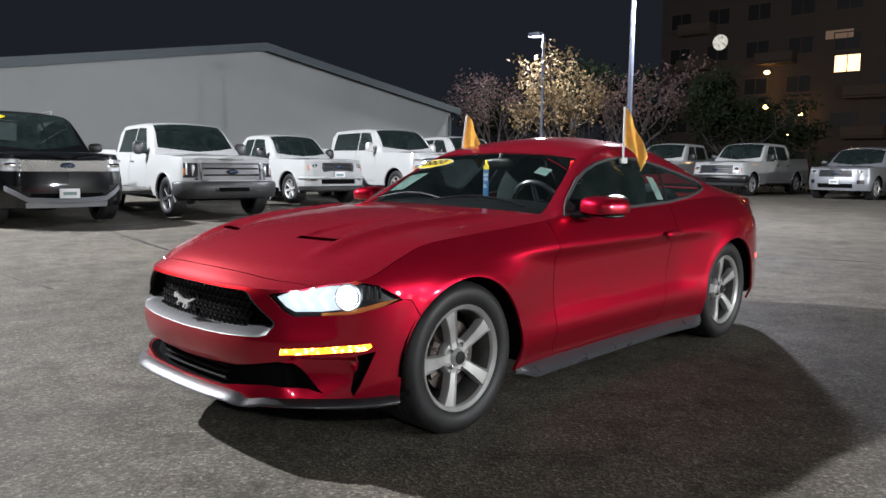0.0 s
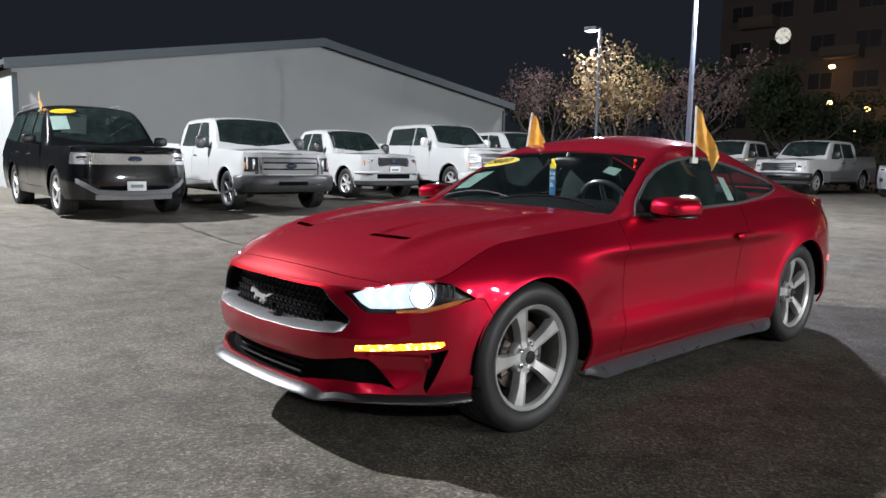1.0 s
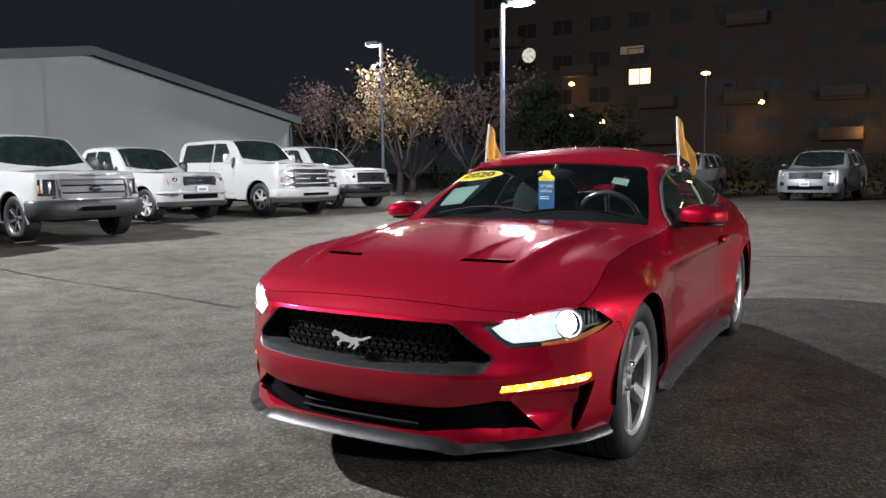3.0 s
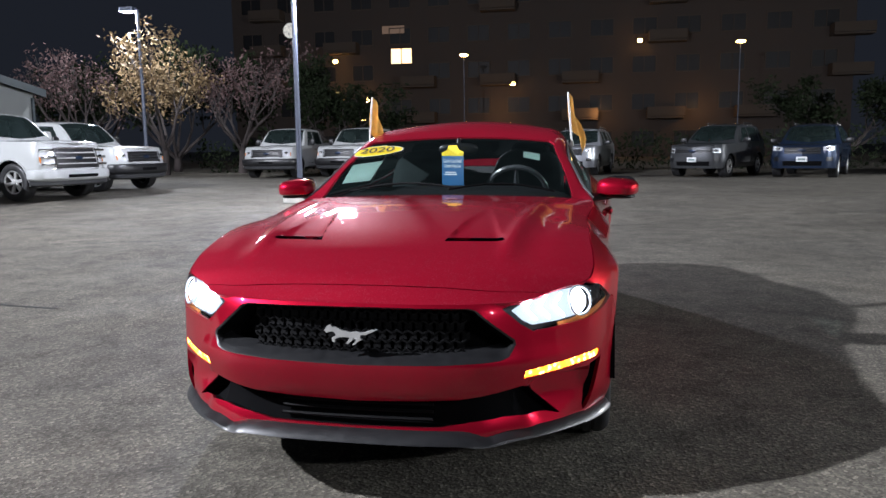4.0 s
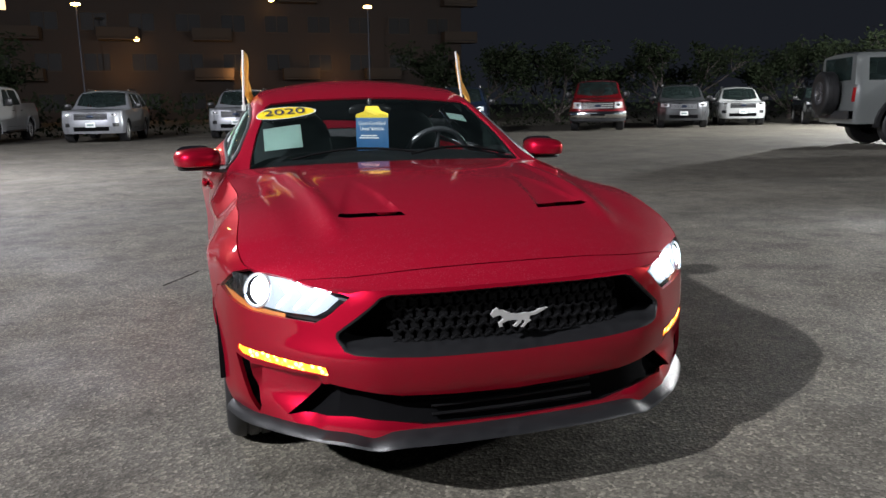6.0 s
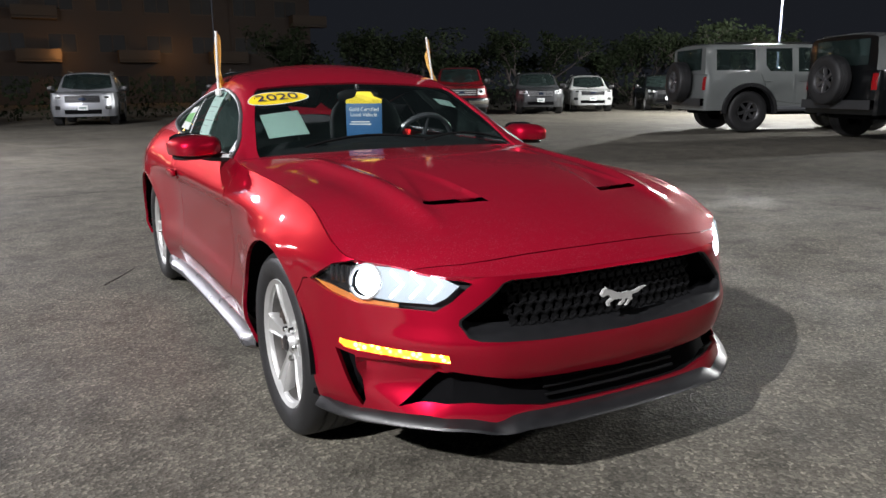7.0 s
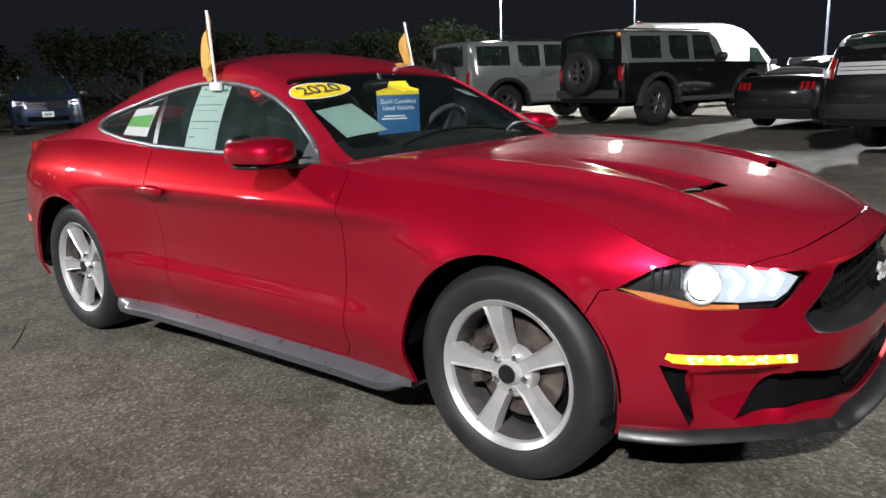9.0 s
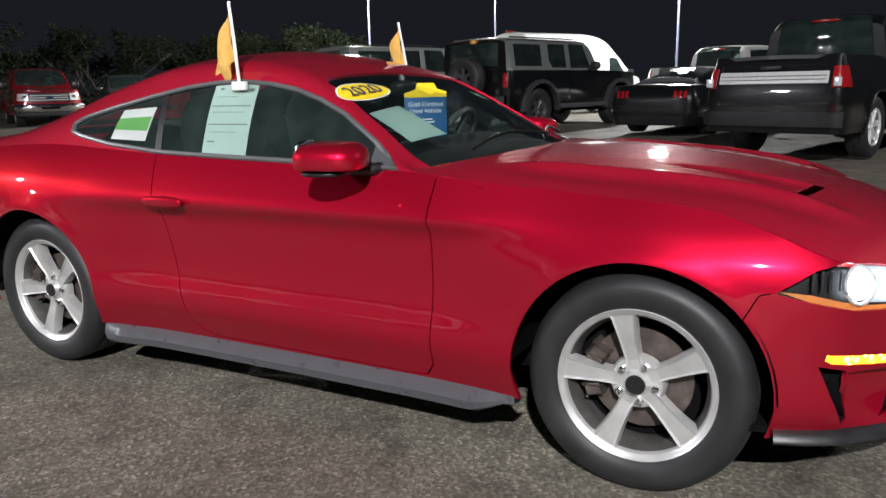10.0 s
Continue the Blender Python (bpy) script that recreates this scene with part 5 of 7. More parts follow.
def build_fittings():
    make_wheel(mustang, .858, -AXLE, 1, spin=108, lift=.014)
    make_wheel(mustang, .858, -AXLE, -1, spin=102, lift=-.006)
    make_wheel(mustang, .880, AXLE, 1, spin=100, lift=.014)
    make_wheel(mustang, .880, AXLE, -1, spin=112, lift=-.006)
    under = bmesh.new()
    box(under, (0, .25, .42), (1.22, 4.1, .38), (0, 0, 0), .04)
    box(under, (0, -.05, .42), (1.62, 1.70, .36), (0, 0, 0), .04)
    box(under, (0, 2.05, .55), (1.0, .5, .45), (0, 0, 0), .08)
    for y0, y1 in ((-2.3, -AXLE - .33), (AXLE + .33, 2.6)):
        rim = [(float(x) - .02, float(y) + (.02 if y < 0 else -.02)) for x, y in zip(PX[::25], PY[::25]) if y0 < y < y1]
        rim = [p for p in rim if p[0] > 0]
        if y0 > 0:
            rim = rim[::-1]
        pts = rim + [(-x, y) for x, y in rim[::-1]]
        prism(under, pts, .02, Matrix.Translation((0, 0, .262 if y0 < 0 else .31)))
    part("underbody", under, CAVITY, mustang, smooth=False)
    for a in (-AXLE, AXLE):
        for s in (1, -1):
            liner = bmesh.new()
            rows = []
            for k in range(25):
                g = math.pi * (.01 + .98 * k / 24)
                rows.append([liner.verts.new((s * x, a + (ARCH + .012) * math.cos(g), HUB + (ARCH + .012) * math.sin(g))) for x in (.60, .885 if a < 0 else .915)])
            for p, q in zip(rows, rows[1:]):
                liner.faces.new((p[0], q[0], q[1], p[1]))
            part("wheel_liner", liner, CAVITY, mustang)
    for s in (1, -1):
        mir = bmesh.new()
        blob(mir, (s * .935, -.340, 1.000), (.215, .245, .116), 3.2, (0, s * 4, s * -14), 28, 16)
        for v in mir.verts:
            if v.co.z < .975:
                v.co.z = .975 + (v.co.z - .975) * .3
            if v.co.y > -.26:
                v.co.y = -.26 + (v.co.y + .26) * .25
        mirror = part("door_mirror", mir, RED, mustang, "red door mirror on a black arm")
        arm = bmesh.new()
        blob(arm, (s * .925, -.325, .960), (.21, .17, .026), 3.0, (0, s * 2, s * -14), 20, 10)
        tube(arm, [(s * .90, -.34, .958), (s * .84, -.40, .956), (s * .775, -.45, .958)], lambda t: .017 + .006 * t, 8)
        part("mirror_arm", arm, BLACK, mirror)
        mg = bmesh.new()
        blob(mg, (s * .948, -.250, 1.015), (.18, .012, .10), 3.5, (0, 0, s * -14), 20, 10)
        part("mirror_glass", mg, CHROME, mirror)
        h = bmesh.new()
        p = Vector(ring(s_of_y(.51), .806))
        blob(h, (s * (p.x + .020), .51, .808), (.034, .215, .044), 3.2, (0, 0, 0), 20, 12)
        handle = part("door_handle", h, RED, mustang, "red door handle")
        cup = bmesh.new()
        blob(cup, (s * (p.x - .006), .52, .798), (.022, .15, .062), 2.2, (0, 0, 0), 20, 12)
        part("handle_cup", cup, RED, handle)
    em = bmesh.new()
    horse = [(-.095, .016), (-.086, .030), (-.073, .037), (-.068, .029), (-.052, .027), (-.030, .016), (-.005, .010), (.022, .013), (.034, .010), (.052, .012), (.072, .021), (.099, .023), (.076, .012), (.055, .003), (.037, .001), (.034, -.008),
             (.041, -.015), (.028, -.022), (.014, -.035), (.005, -.034), (.017, -.021), (.019, -.014), (.009, -.010), (.006, -.018), (-.010, -.032), (-.019, -.030), (-.007, -.016), (-.005, -.009), (-.022, -.008), (-.040, -.008), (-.058, -.016), (-.056, -.026),
             (-.065, -.027), (-.069, -.012), (-.053, -.002), (-.057, .006), (-.066, .012), (-.077, .010), (-.088, .006)]
    prism(em, [(x * .97, y * .96) for x, y in horse[::-1]], .010, Matrix.Translation((0, -2.222, .612)) @ pose(0, 0, 0, 90, 0, 0), .0007)
    part("grille_emblem", em, BRIGHT_TRIM, mustang, "small silver running emblem", smooth=False)
    # cabin
    dash = bmesh.new()
    blob(dash, (0, -.42, .90), (1.40, .55, .20), 3.2, (8, 0, 0), 32, 16)
    box(dash, (0, -.25, .78), (1.36, .25, .30), (0, 0, 0), .05)
    part("dashboard", dash, CABIN, mustang, "black dashboard")
    box_bm = bmesh.new()
    box(box_bm, (0, .6, .58), (1.40, 2.2, .10), (0, 0, 0), .02)
    box(box_bm, (0, .25, .72), (.24, .9, .22), (0, 0, 0), .04)
    part("cabin_floor", box_bm, CABIN, mustang)
    for s in (1, -1):
        dt = bmesh.new()
        box(dt, (s * .735, .28, .74), (.05, 1.75, .40), (0, 0, 0), .015)
        box(dt, (s * .655, 1.32, .80), (.10, .55, .42), (0, 0, 0), .03)
        part("door_trim", dt, CABIN, mustang, "black inner door trim")
    sw = bmesh.new()
    c, n = Vector((.36, -.14, .955)), Vector((0, .90, .42)).normalized()
    a, b = Vector((1, 0, 0)), n.cross(Vector((1, 0, 0)))
    tube(sw, [c + a * .18 * math.cos(k * math.tau / 28) + b * .18 * math.sin(k * math.tau / 28) for k in range(28)], .015, 8, True)
    for g in (0, 180, 270):
        d = a * math.cos(radians(g)) + b * math.sin(radians(g))
        rod(sw, c + d * .05, c + d * .175, .016, .012, 8)
    blob(sw, c, (.13, .06, .12), 2.6, (-24, 0, 0), 16, 10)
    part("steering_wheel", sw, GREY_PLASTIC, mustang, "black steering wheel")
    for x in (.36, -.36):
        st = bmesh.new()
        blob(st, (x, .30, .70), (.52, .56, .20), 3.4, (0, 0, 0), 20, 12)
        blob(st, (x, .64, .92), (.50, .16, .62), 3.2, (-16, 0, 0), 20, 14)
        blob(st, (x, .74, 1.20), (.25, .09, .16), 3.0, (-10, 0, 0), 16, 10)
        part("front_seat", st, CLOTH, mustang, "dark grey cloth front seat")
    rs = bmesh.new()
    blob(rs, (0, 1.25, .82), (1.2, .2, .55), 3.5, (-22, 0, 0), 20, 12)
    part("rear_bench", rs, CLOTH, mustang, "dark grey rear bench")
    rv = bmesh.new()
    blob(rv, (0, -.08, 1.225), (.24, .04, .07), 3.0, (0, 0, 0), 20, 10)
    rod(rv, (0, -.08, 1.24), (0, -.06, 1.285), .012)
    part("rear_view_mirror", rv, BLACK, mustang)


build_sides()
build_bonnet()
build_cabin()
build_boot()
build_fittings()

# ---- the parked vehicles: each is drawn nose towards -y round its own middle ----
BODIES = {}


class Body:
    def __init__(self, wheelbase, front, rear, wide, bow, corner, side, top, hub, arch, cant, ridge, lean_front=0.05, tumble=0.0):
        self.a, self.hub, self.arch = wheelbase / 2, hub, arch
        w, yf, yr = wide / 2, -wheelbase / 2 - front, wheelbase / 2 + rear
        pts = [(0, yf), (.45 * w, yf + bow * .22), (.75 * w, yf + bow * .62), (w - corner * .75, yf + bow), (w - corner * .2, yf + bow + corner * .45), (w, yf + bow + corner * 1.4), (w, 0), (w, yr - corner * 1.2),
               (w - corner * .2, yr - corner * .35), (w - corner * .8, yr), (.5 * w, yr + .02), (0, yr + .025)]
        d = [0.0]
        for (xa, ya), (xb, yb) in zip(pts, pts[1:]):
            d.append(d[-1] + math.hypot(xb - xa, yb - ya))
        fx, fy = keys(*[(k, p[0]) for k, p in zip(d, pts)]), keys(*[(k, p[1]) for k, p in zip(d, pts)])
        self.s = np.linspace(0, d[-1], 900)
        self.x, self.y = np.array([fx(k) for k in self.s]), np.array([fy(k) for k in self.s])
        tx, ty = np.gradient(self.x), np.gradient(self.y)
        tl = np.hypot(tx, ty)
        self.nx, self.ny = -ty / tl, tx / tl
        self.length, self.yf, self.yr, self.w = d[-1], yf, yr, w
        self.side, self.top, self.cant, self.ridge, self.lean = side, top, cant, ridge, lean_front

    def sy(self, y):
        return float(np.interp(y, self.y, self.s))

    def sx(self, x, rear=False):
        n = len(self.s) // 4
        if rear:
            return float(np.interp(-x, -self.x[-n:], self.s[-n:]))
        return float(np.interp(x, self.x[:n], self.s[:n]))

    def ring(self, s, z):
        g = [float(np.interp(s, self.s, k)) for k in (self.x, self.y, self.nx, self.ny)]
        q = self.side(z)
        f = 1 - step(self.yf + .15, self.yf + .75, g[1])
        q += f * self.lean * max(0.0, z - .55)
        for a in (-self.a, self.a):
            r = math.hypot(g[1] - a, z - self.hub)
            q -= 0.020 * math.exp(-((r - self.arch - .02) / .05) ** 2)
        return (g[0] + g[2] * q, g[1] + g[3] * q, z)

    def edge(self, y):
        return self.ring(self.sy(y), self.top(y))

    def deck(self, y, f):
        e = self.edge(y)
        return (e[0] * f, y + (e[1] - y) * f, e[2] + .035 * (1 - f ** 3))

    def cabin(self, y, w):
        def raw(v):
            t = self.edge(y)
            cx, cz, rz = self.cant[0](y), self.cant[1](y), self.ridge(y)
            if v <= 1:
                return Vector((t[0] + (cx - t[0]) * v, y, t[2] + (cz - t[2]) * v))
            f = 2 - v
            return Vector((cx * f, y, rz - (rz - cz) * f ** 2.4))
        d = .12
        if abs(w - 1) < d:
            a, b, c = raw(1 - d), raw(1), raw(1 + d)
            t = (w - 1 + d) / (2 * d)
            return tuple(a * (1 - t) ** 2 + b * 2 * t * (1 - t) + c * t * t)
        return tuple(raw(w))

    def pane(self, y, z):
        t = self.edge(y)[2]
        return (z - t) / max(.05, self.cant[1](y) - t)


def make_vehicle(name, label, category, b, paint, sill, shapes, doors, cab, panes, screen, back, wheel, extras=None, deck_paint=None, cladding=None, roof_paint=None, group="parked vehicles", mirror_mat=None, bed=None, back_paint=None):
    """shapes: name -> (outline in s and z, material, sink). panes: side windows as (y, z) outlines."""
    car = thing(name, label, category, group=group)
    BODIES[car.name] = b
    bm = flat_sheet(spread(0, b.length, .075), spread(sill, 1.6, .075))
    crown = [(u, b.top(float(np.interp(u, b.s, b.y)))) for u in spread(0, b.length, .06)]
    cx, cz = [p[0] for p in crown], [p[1] for p in crown]
    cut(bm, crown)
    bmesh.ops.delete(bm, geom=[f for f in bm.faces if (c := f.calc_center_median()) and c.y > np.interp(c.x, cx, cz)], context='FACES')
    for a in (-b.a, b.a):
        circle = [(b.sy(a) + b.arch * math.cos(k * math.tau / 24), b.hub + b.arch * math.sin(k * math.tau / 24)) for k in range(24)]
        cut(bm, circle, True)
        bmesh.ops.delete(bm, geom=list(faces_in(bm, circle)), context='FACES')
    mk = bm.faces.layers.int.new("piece")
    for k, (n, (poly, mat, sink)) in enumerate(shapes.items()):
        cut(bm, poly, True)
        for f in faces_in(bm, poly):
            f[mk] = k + 1
    if cladding:
        line = [(0, cladding[0]), (b.length, cladding[0])]
        cut(bm, line)
        for f in bm.faces:
            if not f[mk] and f.calc_center_median().y < cladding[0]:
                f[mk] = 99
    for d in doors:
        seam(bm, [(b.sy(y), z) for y, z in d], .010)
    part("body", lay([f for f in bm.faces if not f[mk]], b.ring, (1, -1), .02), paint, car)
    if cladding:
        part("lower_cladding", lay([f for f in bm.faces if f[mk] == 99], b.ring, (1, -1), .02), cladding[1], car)
    for k, (n, (poly, mat, sink)) in enumerate(shapes.items()):
        fs = [f for f in bm.faces if f[mk] == k + 1]
        if not fs:
            continue
        if min(p[0] for p in poly) <= 0.001 or max(p[0] for p in poly) >= b.length - .001:
            part(n, lay(fs, b.ring, (1, -1), .02 if sink <= 0 else 0, sink), mat, car)
        else:
            for s in (1, -1):
                part(n, lay(fs, b.ring, (s,), .02 if sink <= 0 else 0, sink), mat, car)
    bm.free()
    y0, y1 = cab
    # bonnet and rear deck
    bm = flat_sheet(spread(b.yf + .02, y0 + .10, .09), spread(0, .995, .09))
    part("bonnet", lay(list(bm.faces), b.deck, (1, -1), .03, 0, True), paint, car)
    bm.free()
    if y1 < b.yr - .15:
        bm = flat_sheet(spread(y1 - .12, b.yr - .02, .15), spread(0, .99, .11))
        part("bed_cover" if bed else "rear_deck", lay(list(bm.faces), b.deck, (1, -1), .05, .03 if bed else 0, True), PLASTIC if bed else paint, car)
        bm.free()
    bm = flat_sheet(spread(y0, y1, .07), spread(0, 2, .10))
    mk = bm.faces.layers.int.new("piece")
    ws = [(y, w) for y, w in screen]
    cut(bm, ws)
    for f in faces_in(bm, ws + [(ws[-1][0], 2.2), (ws[0][0], 2.2)]):
        f[mk] = 1
    if back:
        cut(bm, back)
        for f in faces_in(bm, back + [(back[-1][0], 2.2), (back[0][0], 2.2)]):
            f[mk] = 2
    for i, pane in enumerate(panes):
        poly = [(y, b.pane(y, z)) for y, z in pane]
        cut(bm, poly, True)
        for f in faces_in(bm, poly):
            f[mk] = 3 + i
    part("roof", lay([f for f in bm.faces if not f[mk]], b.cabin, (1, -1), .015), roof_paint or paint, car)
    part("windscreen", lay([f for f in bm.faces if f[mk] == 1], b.cabin, (1, -1), 0, .008), FAR_GLASS, car, "dark windscreen")
    if back:
        part("rear_window", lay([f for f in bm.faces if f[mk] == 2], b.cabin, (1, -1), 0, .008), FAR_GLASS, car)
    for i in range(len(panes)):
        for s in (1, -1):
            part("side_window", lay([f for f in bm.faces if f[mk] == 3 + i], b.cabin, (s,), 0, .010), FAR_GLASS, car)
    bm.free()
    # end walls of the cabin
    for y in (y1,):
        wall = bmesh.new()
        ring_pts = [b.cabin(y, w) for w in spread(0, 2, .1)]
        vs = [wall.verts.new(p) for p in ring_pts] + [wall.verts.new((-p[0], p[1], p[2])) for p in ring_pts[-2::-1]]
        wall.faces.new(vs)
        part("cabin_back", wall, back_paint or roof_paint or paint, car, smooth=False)
    # dark inside
    inner = bmesh.new()
    box(inner, (0, (b.yf + b.yr) / 2, b.hub + .25), (b.w * 1.2, (b.yr - b.yf) * .90, .62), (0, 0, 0), .05)
    box(inner, (0, 0, b.hub + .1), (b.w * 1.75, b.a * 2 - b.arch * 2 - .1, .35), (0, 0, 0), .05)
    part("underbody", inner, CAVITY, car)
    # dashboard, seats and steering wheel
    xs, base = b.w * .42, b.top(0) - .52
    ob = part("dashboard", blob(bmesh.new(), (0, y0 + .62, b.top(0) - .10), (b.w * 1.6, .55, .28), 3.2, (0, 0, 0), 16, 8), CABIN, car)
    for sx in (1, -1):
        st = bmesh.new()
        blob(st, (sx * xs, y0 + 1.32, base + .08), (.52, .55, .20), 3.2, (0, 0, 0), 12, 8)
        blob(st, (sx * xs, y0 + 1.62, base + .42), (.50, .18, .70), 3.0, (-14, 0, 0), 12, 8)
        blob(st, (sx * xs, y0 + 1.70, base + .84), (.27, .10, .18), 2.8, (-8, 0, 0), 12, 8)
        part("front_seat", st, CLOTH, car)
    if y1 > y0 + 2.5:
        st = bmesh.new()
        blob(st, (0, y0 + 2.42, base + .38), (b.w * 1.5, .2, .72), 3.4, (-14, 0, 0), 12, 8)
        part("rear_bench", st, CLOTH, car)
    sw = bmesh.new()
    tube(sw, [(xs + .19 * math.cos(k * math.tau / 16), y0 + .98 - .06 * math.sin(k * math.tau / 16), b.top(0) - .02 + .18 * math.sin(k * math.tau / 16)) for k in range(16)], .016, 6, True)
    part("steering_wheel", sw, CABIN, car)
    r, rim, metal, spokes = wheel
    for y in (-b.a, b.a):
        for s in (1, -1):
            make_wheel(car, b.w - .035, y, s, r, rim, .26, 90 + 17 * s, metal, spokes, False)
            liner = bmesh.new()
            rows = []
            for k in range(15):
                g = math.pi * k / 14
                rows.append([liner.verts.new((s * x, y + (b.arch + .012) * math.cos(g), b.hub + (b.arch + .012) * math.sin(g))) for x in (b.w * .6, b.w - .04)])
            for p, q in zip(rows, rows[1:]):
                liner.faces.new((p[0], q[0], q[1], p[1]))
            part("wheel_liner", liner, CAVITY, car)
    for s in (1, -1):
        mir = bmesh.new()
        e = b.edge(y0 + .45)
        tall = .27 if bed else .17
        blob(mir, (s * (e[0] + .17), y0 + .42, e[2] + .06 + tall / 4), (.24, .12, tall), 3.4, (0, 0, s * -8), 14, 8)
        rod(mir, (s * (e[0] - .02), y0 + .42, e[2] + .02), (s * (e[0] + .12), y0 + .42, e[2] + .05), .03, .025, 8)
        part("door_mirror", mir, mirror_mat or BLACK, car)
    for d in doors:
        y = max(p[0] for p in d) - .18
        for s in (1, -1):
            h = bmesh.new()
            p = b.ring(b.sy(y), b.top(y) - .16)
            blob(h, (s * (p[0] + .012), y, p[2]), (.035, .20, .035), 3, (0, 0, 0), 10, 6)
            part("door_handle", h, mirror_mat or paint, car)
    if extras:
        extras(car, b)
    return car


def strip(b, x0, x1, z0, z1, rear=False):
    return [(b.sx(x0, rear) if x0 else (b.length if rear else 0.0), z0), (b.sx(x1, rear), z0), (b.sx(x1, rear), z1), (b.sx(x0, rear) if x0 else (b.length if rear else 0.0), z1)]


def at_front(b, bm, x, z, size, out=.01, bevel=.006, turn=0):
    p = b.ring(b.sx(abs(x)), z)
    box(bm, (x, p[1] - out, z), size, (0, 0, turn), bevel)


def front_kit(bars, bar_mat, badge=True, plate_z=.62, hooks=False, mesh_rows=0, gx=.55, gz=(0.85, 1.15)):
    """Grille bars, badge shape, plate and tow hooks."""
    def add(car, b):
        g = bmesh.new()
        n = bars
        for k in range(n):
            z = gz[0] + (gz[1] - gz[0]) * (k + .5) / n
            tube(g, [(x, b.ring(b.sx(abs(x)), z)[1] - .004, z) for x in spread(-gx + .02, gx - .02, .2)], .016 if not mesh_rows else .008, 6)
        for k in range(mesh_rows):
            for j in range(5):
                x = -gx + 2 * gx * (k + (.5 if j % 2 else .0) + .25) / mesh_rows
                z = gz[0] + (gz[1] - gz[0]) * (j + .5) / 5
                box(g, (x, b.ring(b.sx(abs(x)), z)[1] - .014, z), (.040, .026, .032), (24, 45, 0))
        part("grille_insert", g, bar_mat, car)
        if badge:
            e = bmesh.new()
            zc = (gz[0] + gz[1]) / 2
            blob(e, (0, b.ring(0, zc)[1] - .02, zc), (.23, .03, .095), 2.0, (0, 0, 0), 16, 8)
            part("front_badge", e, BLUE_PAINT, car, "plain dark blue oval badge")
        if hooks:
            for x in (.30, -.30):
                h = bmesh.new()
                at_front(b, h, x, .47, (.09, .05, .05), .02, .01)
                part("tow_hook", h, BLACK, car)
        if not plate_z:
            return
        p = bmesh.new()
        at_front(b, p, 0, plate_z, (.305, .012, .155), .02, .004)
        pl = part("number_plate", p, PLATE, car, "pale plate with dark bars")
        t = bmesh.new()
        at_front(b, t, 0, plate_z, (.20, .006, .05), .028, .0)
        part("plate_bar", t, FAINT_INK, pl)
    return add


flank = keys((.2, .09), (.35, .04), (.55, .008), (.75, 0), (.95, .006), (1.1, .03), (1.25, .07), (1.5, .14), (1.8, .25))
boxy = keys((.2, .05), (.40, .02), (.6, 0), (1.0, 0), (1.15, .012), (1.3, .04), (1.7, .10))
low = keys((.15, .09), (.3, .03), (.5, 0), (.75, .01), (.85, .04), (.95, .09), (1.1, .18), (1.6, .5))


def front_sweep(b, x_end, prof, wrap=0.0):
    """A bar that follows the nose from side to side; prof holds (outwards, z) pairs."""
    bm = bmesh.new()
    end = b.sy(b.yf + wrap) if wrap else b.sx(x_end)
    for side in (1, -1):
        prev = None
        for u in spread(0, end, .06):
            x, y, nx, ny = [float(np.interp(u, b.s, k)) for k in (b.x, b.y, b.nx, b.ny)]
            row = [bm.verts.new(((x - nx * o) * side if u > 0 else 0.0, y - ny * o, z)) for o, z in prof]
            if prev:
                for k in range(len(prof) - 1):
                    q = (prev[k + 1], row[k + 1], row[k], prev[k])
                    bm.faces.new(q if side > 0 else q[::-1])
            prev = row
        bm.faces.new(prev if side > 0 else prev[::-1])
    bmesh.ops.remove_doubles(bm, verts=bm.verts, dist=1e-4)
    bmesh.ops.recalc_face_normals(bm, faces=bm.faces)
    return bm


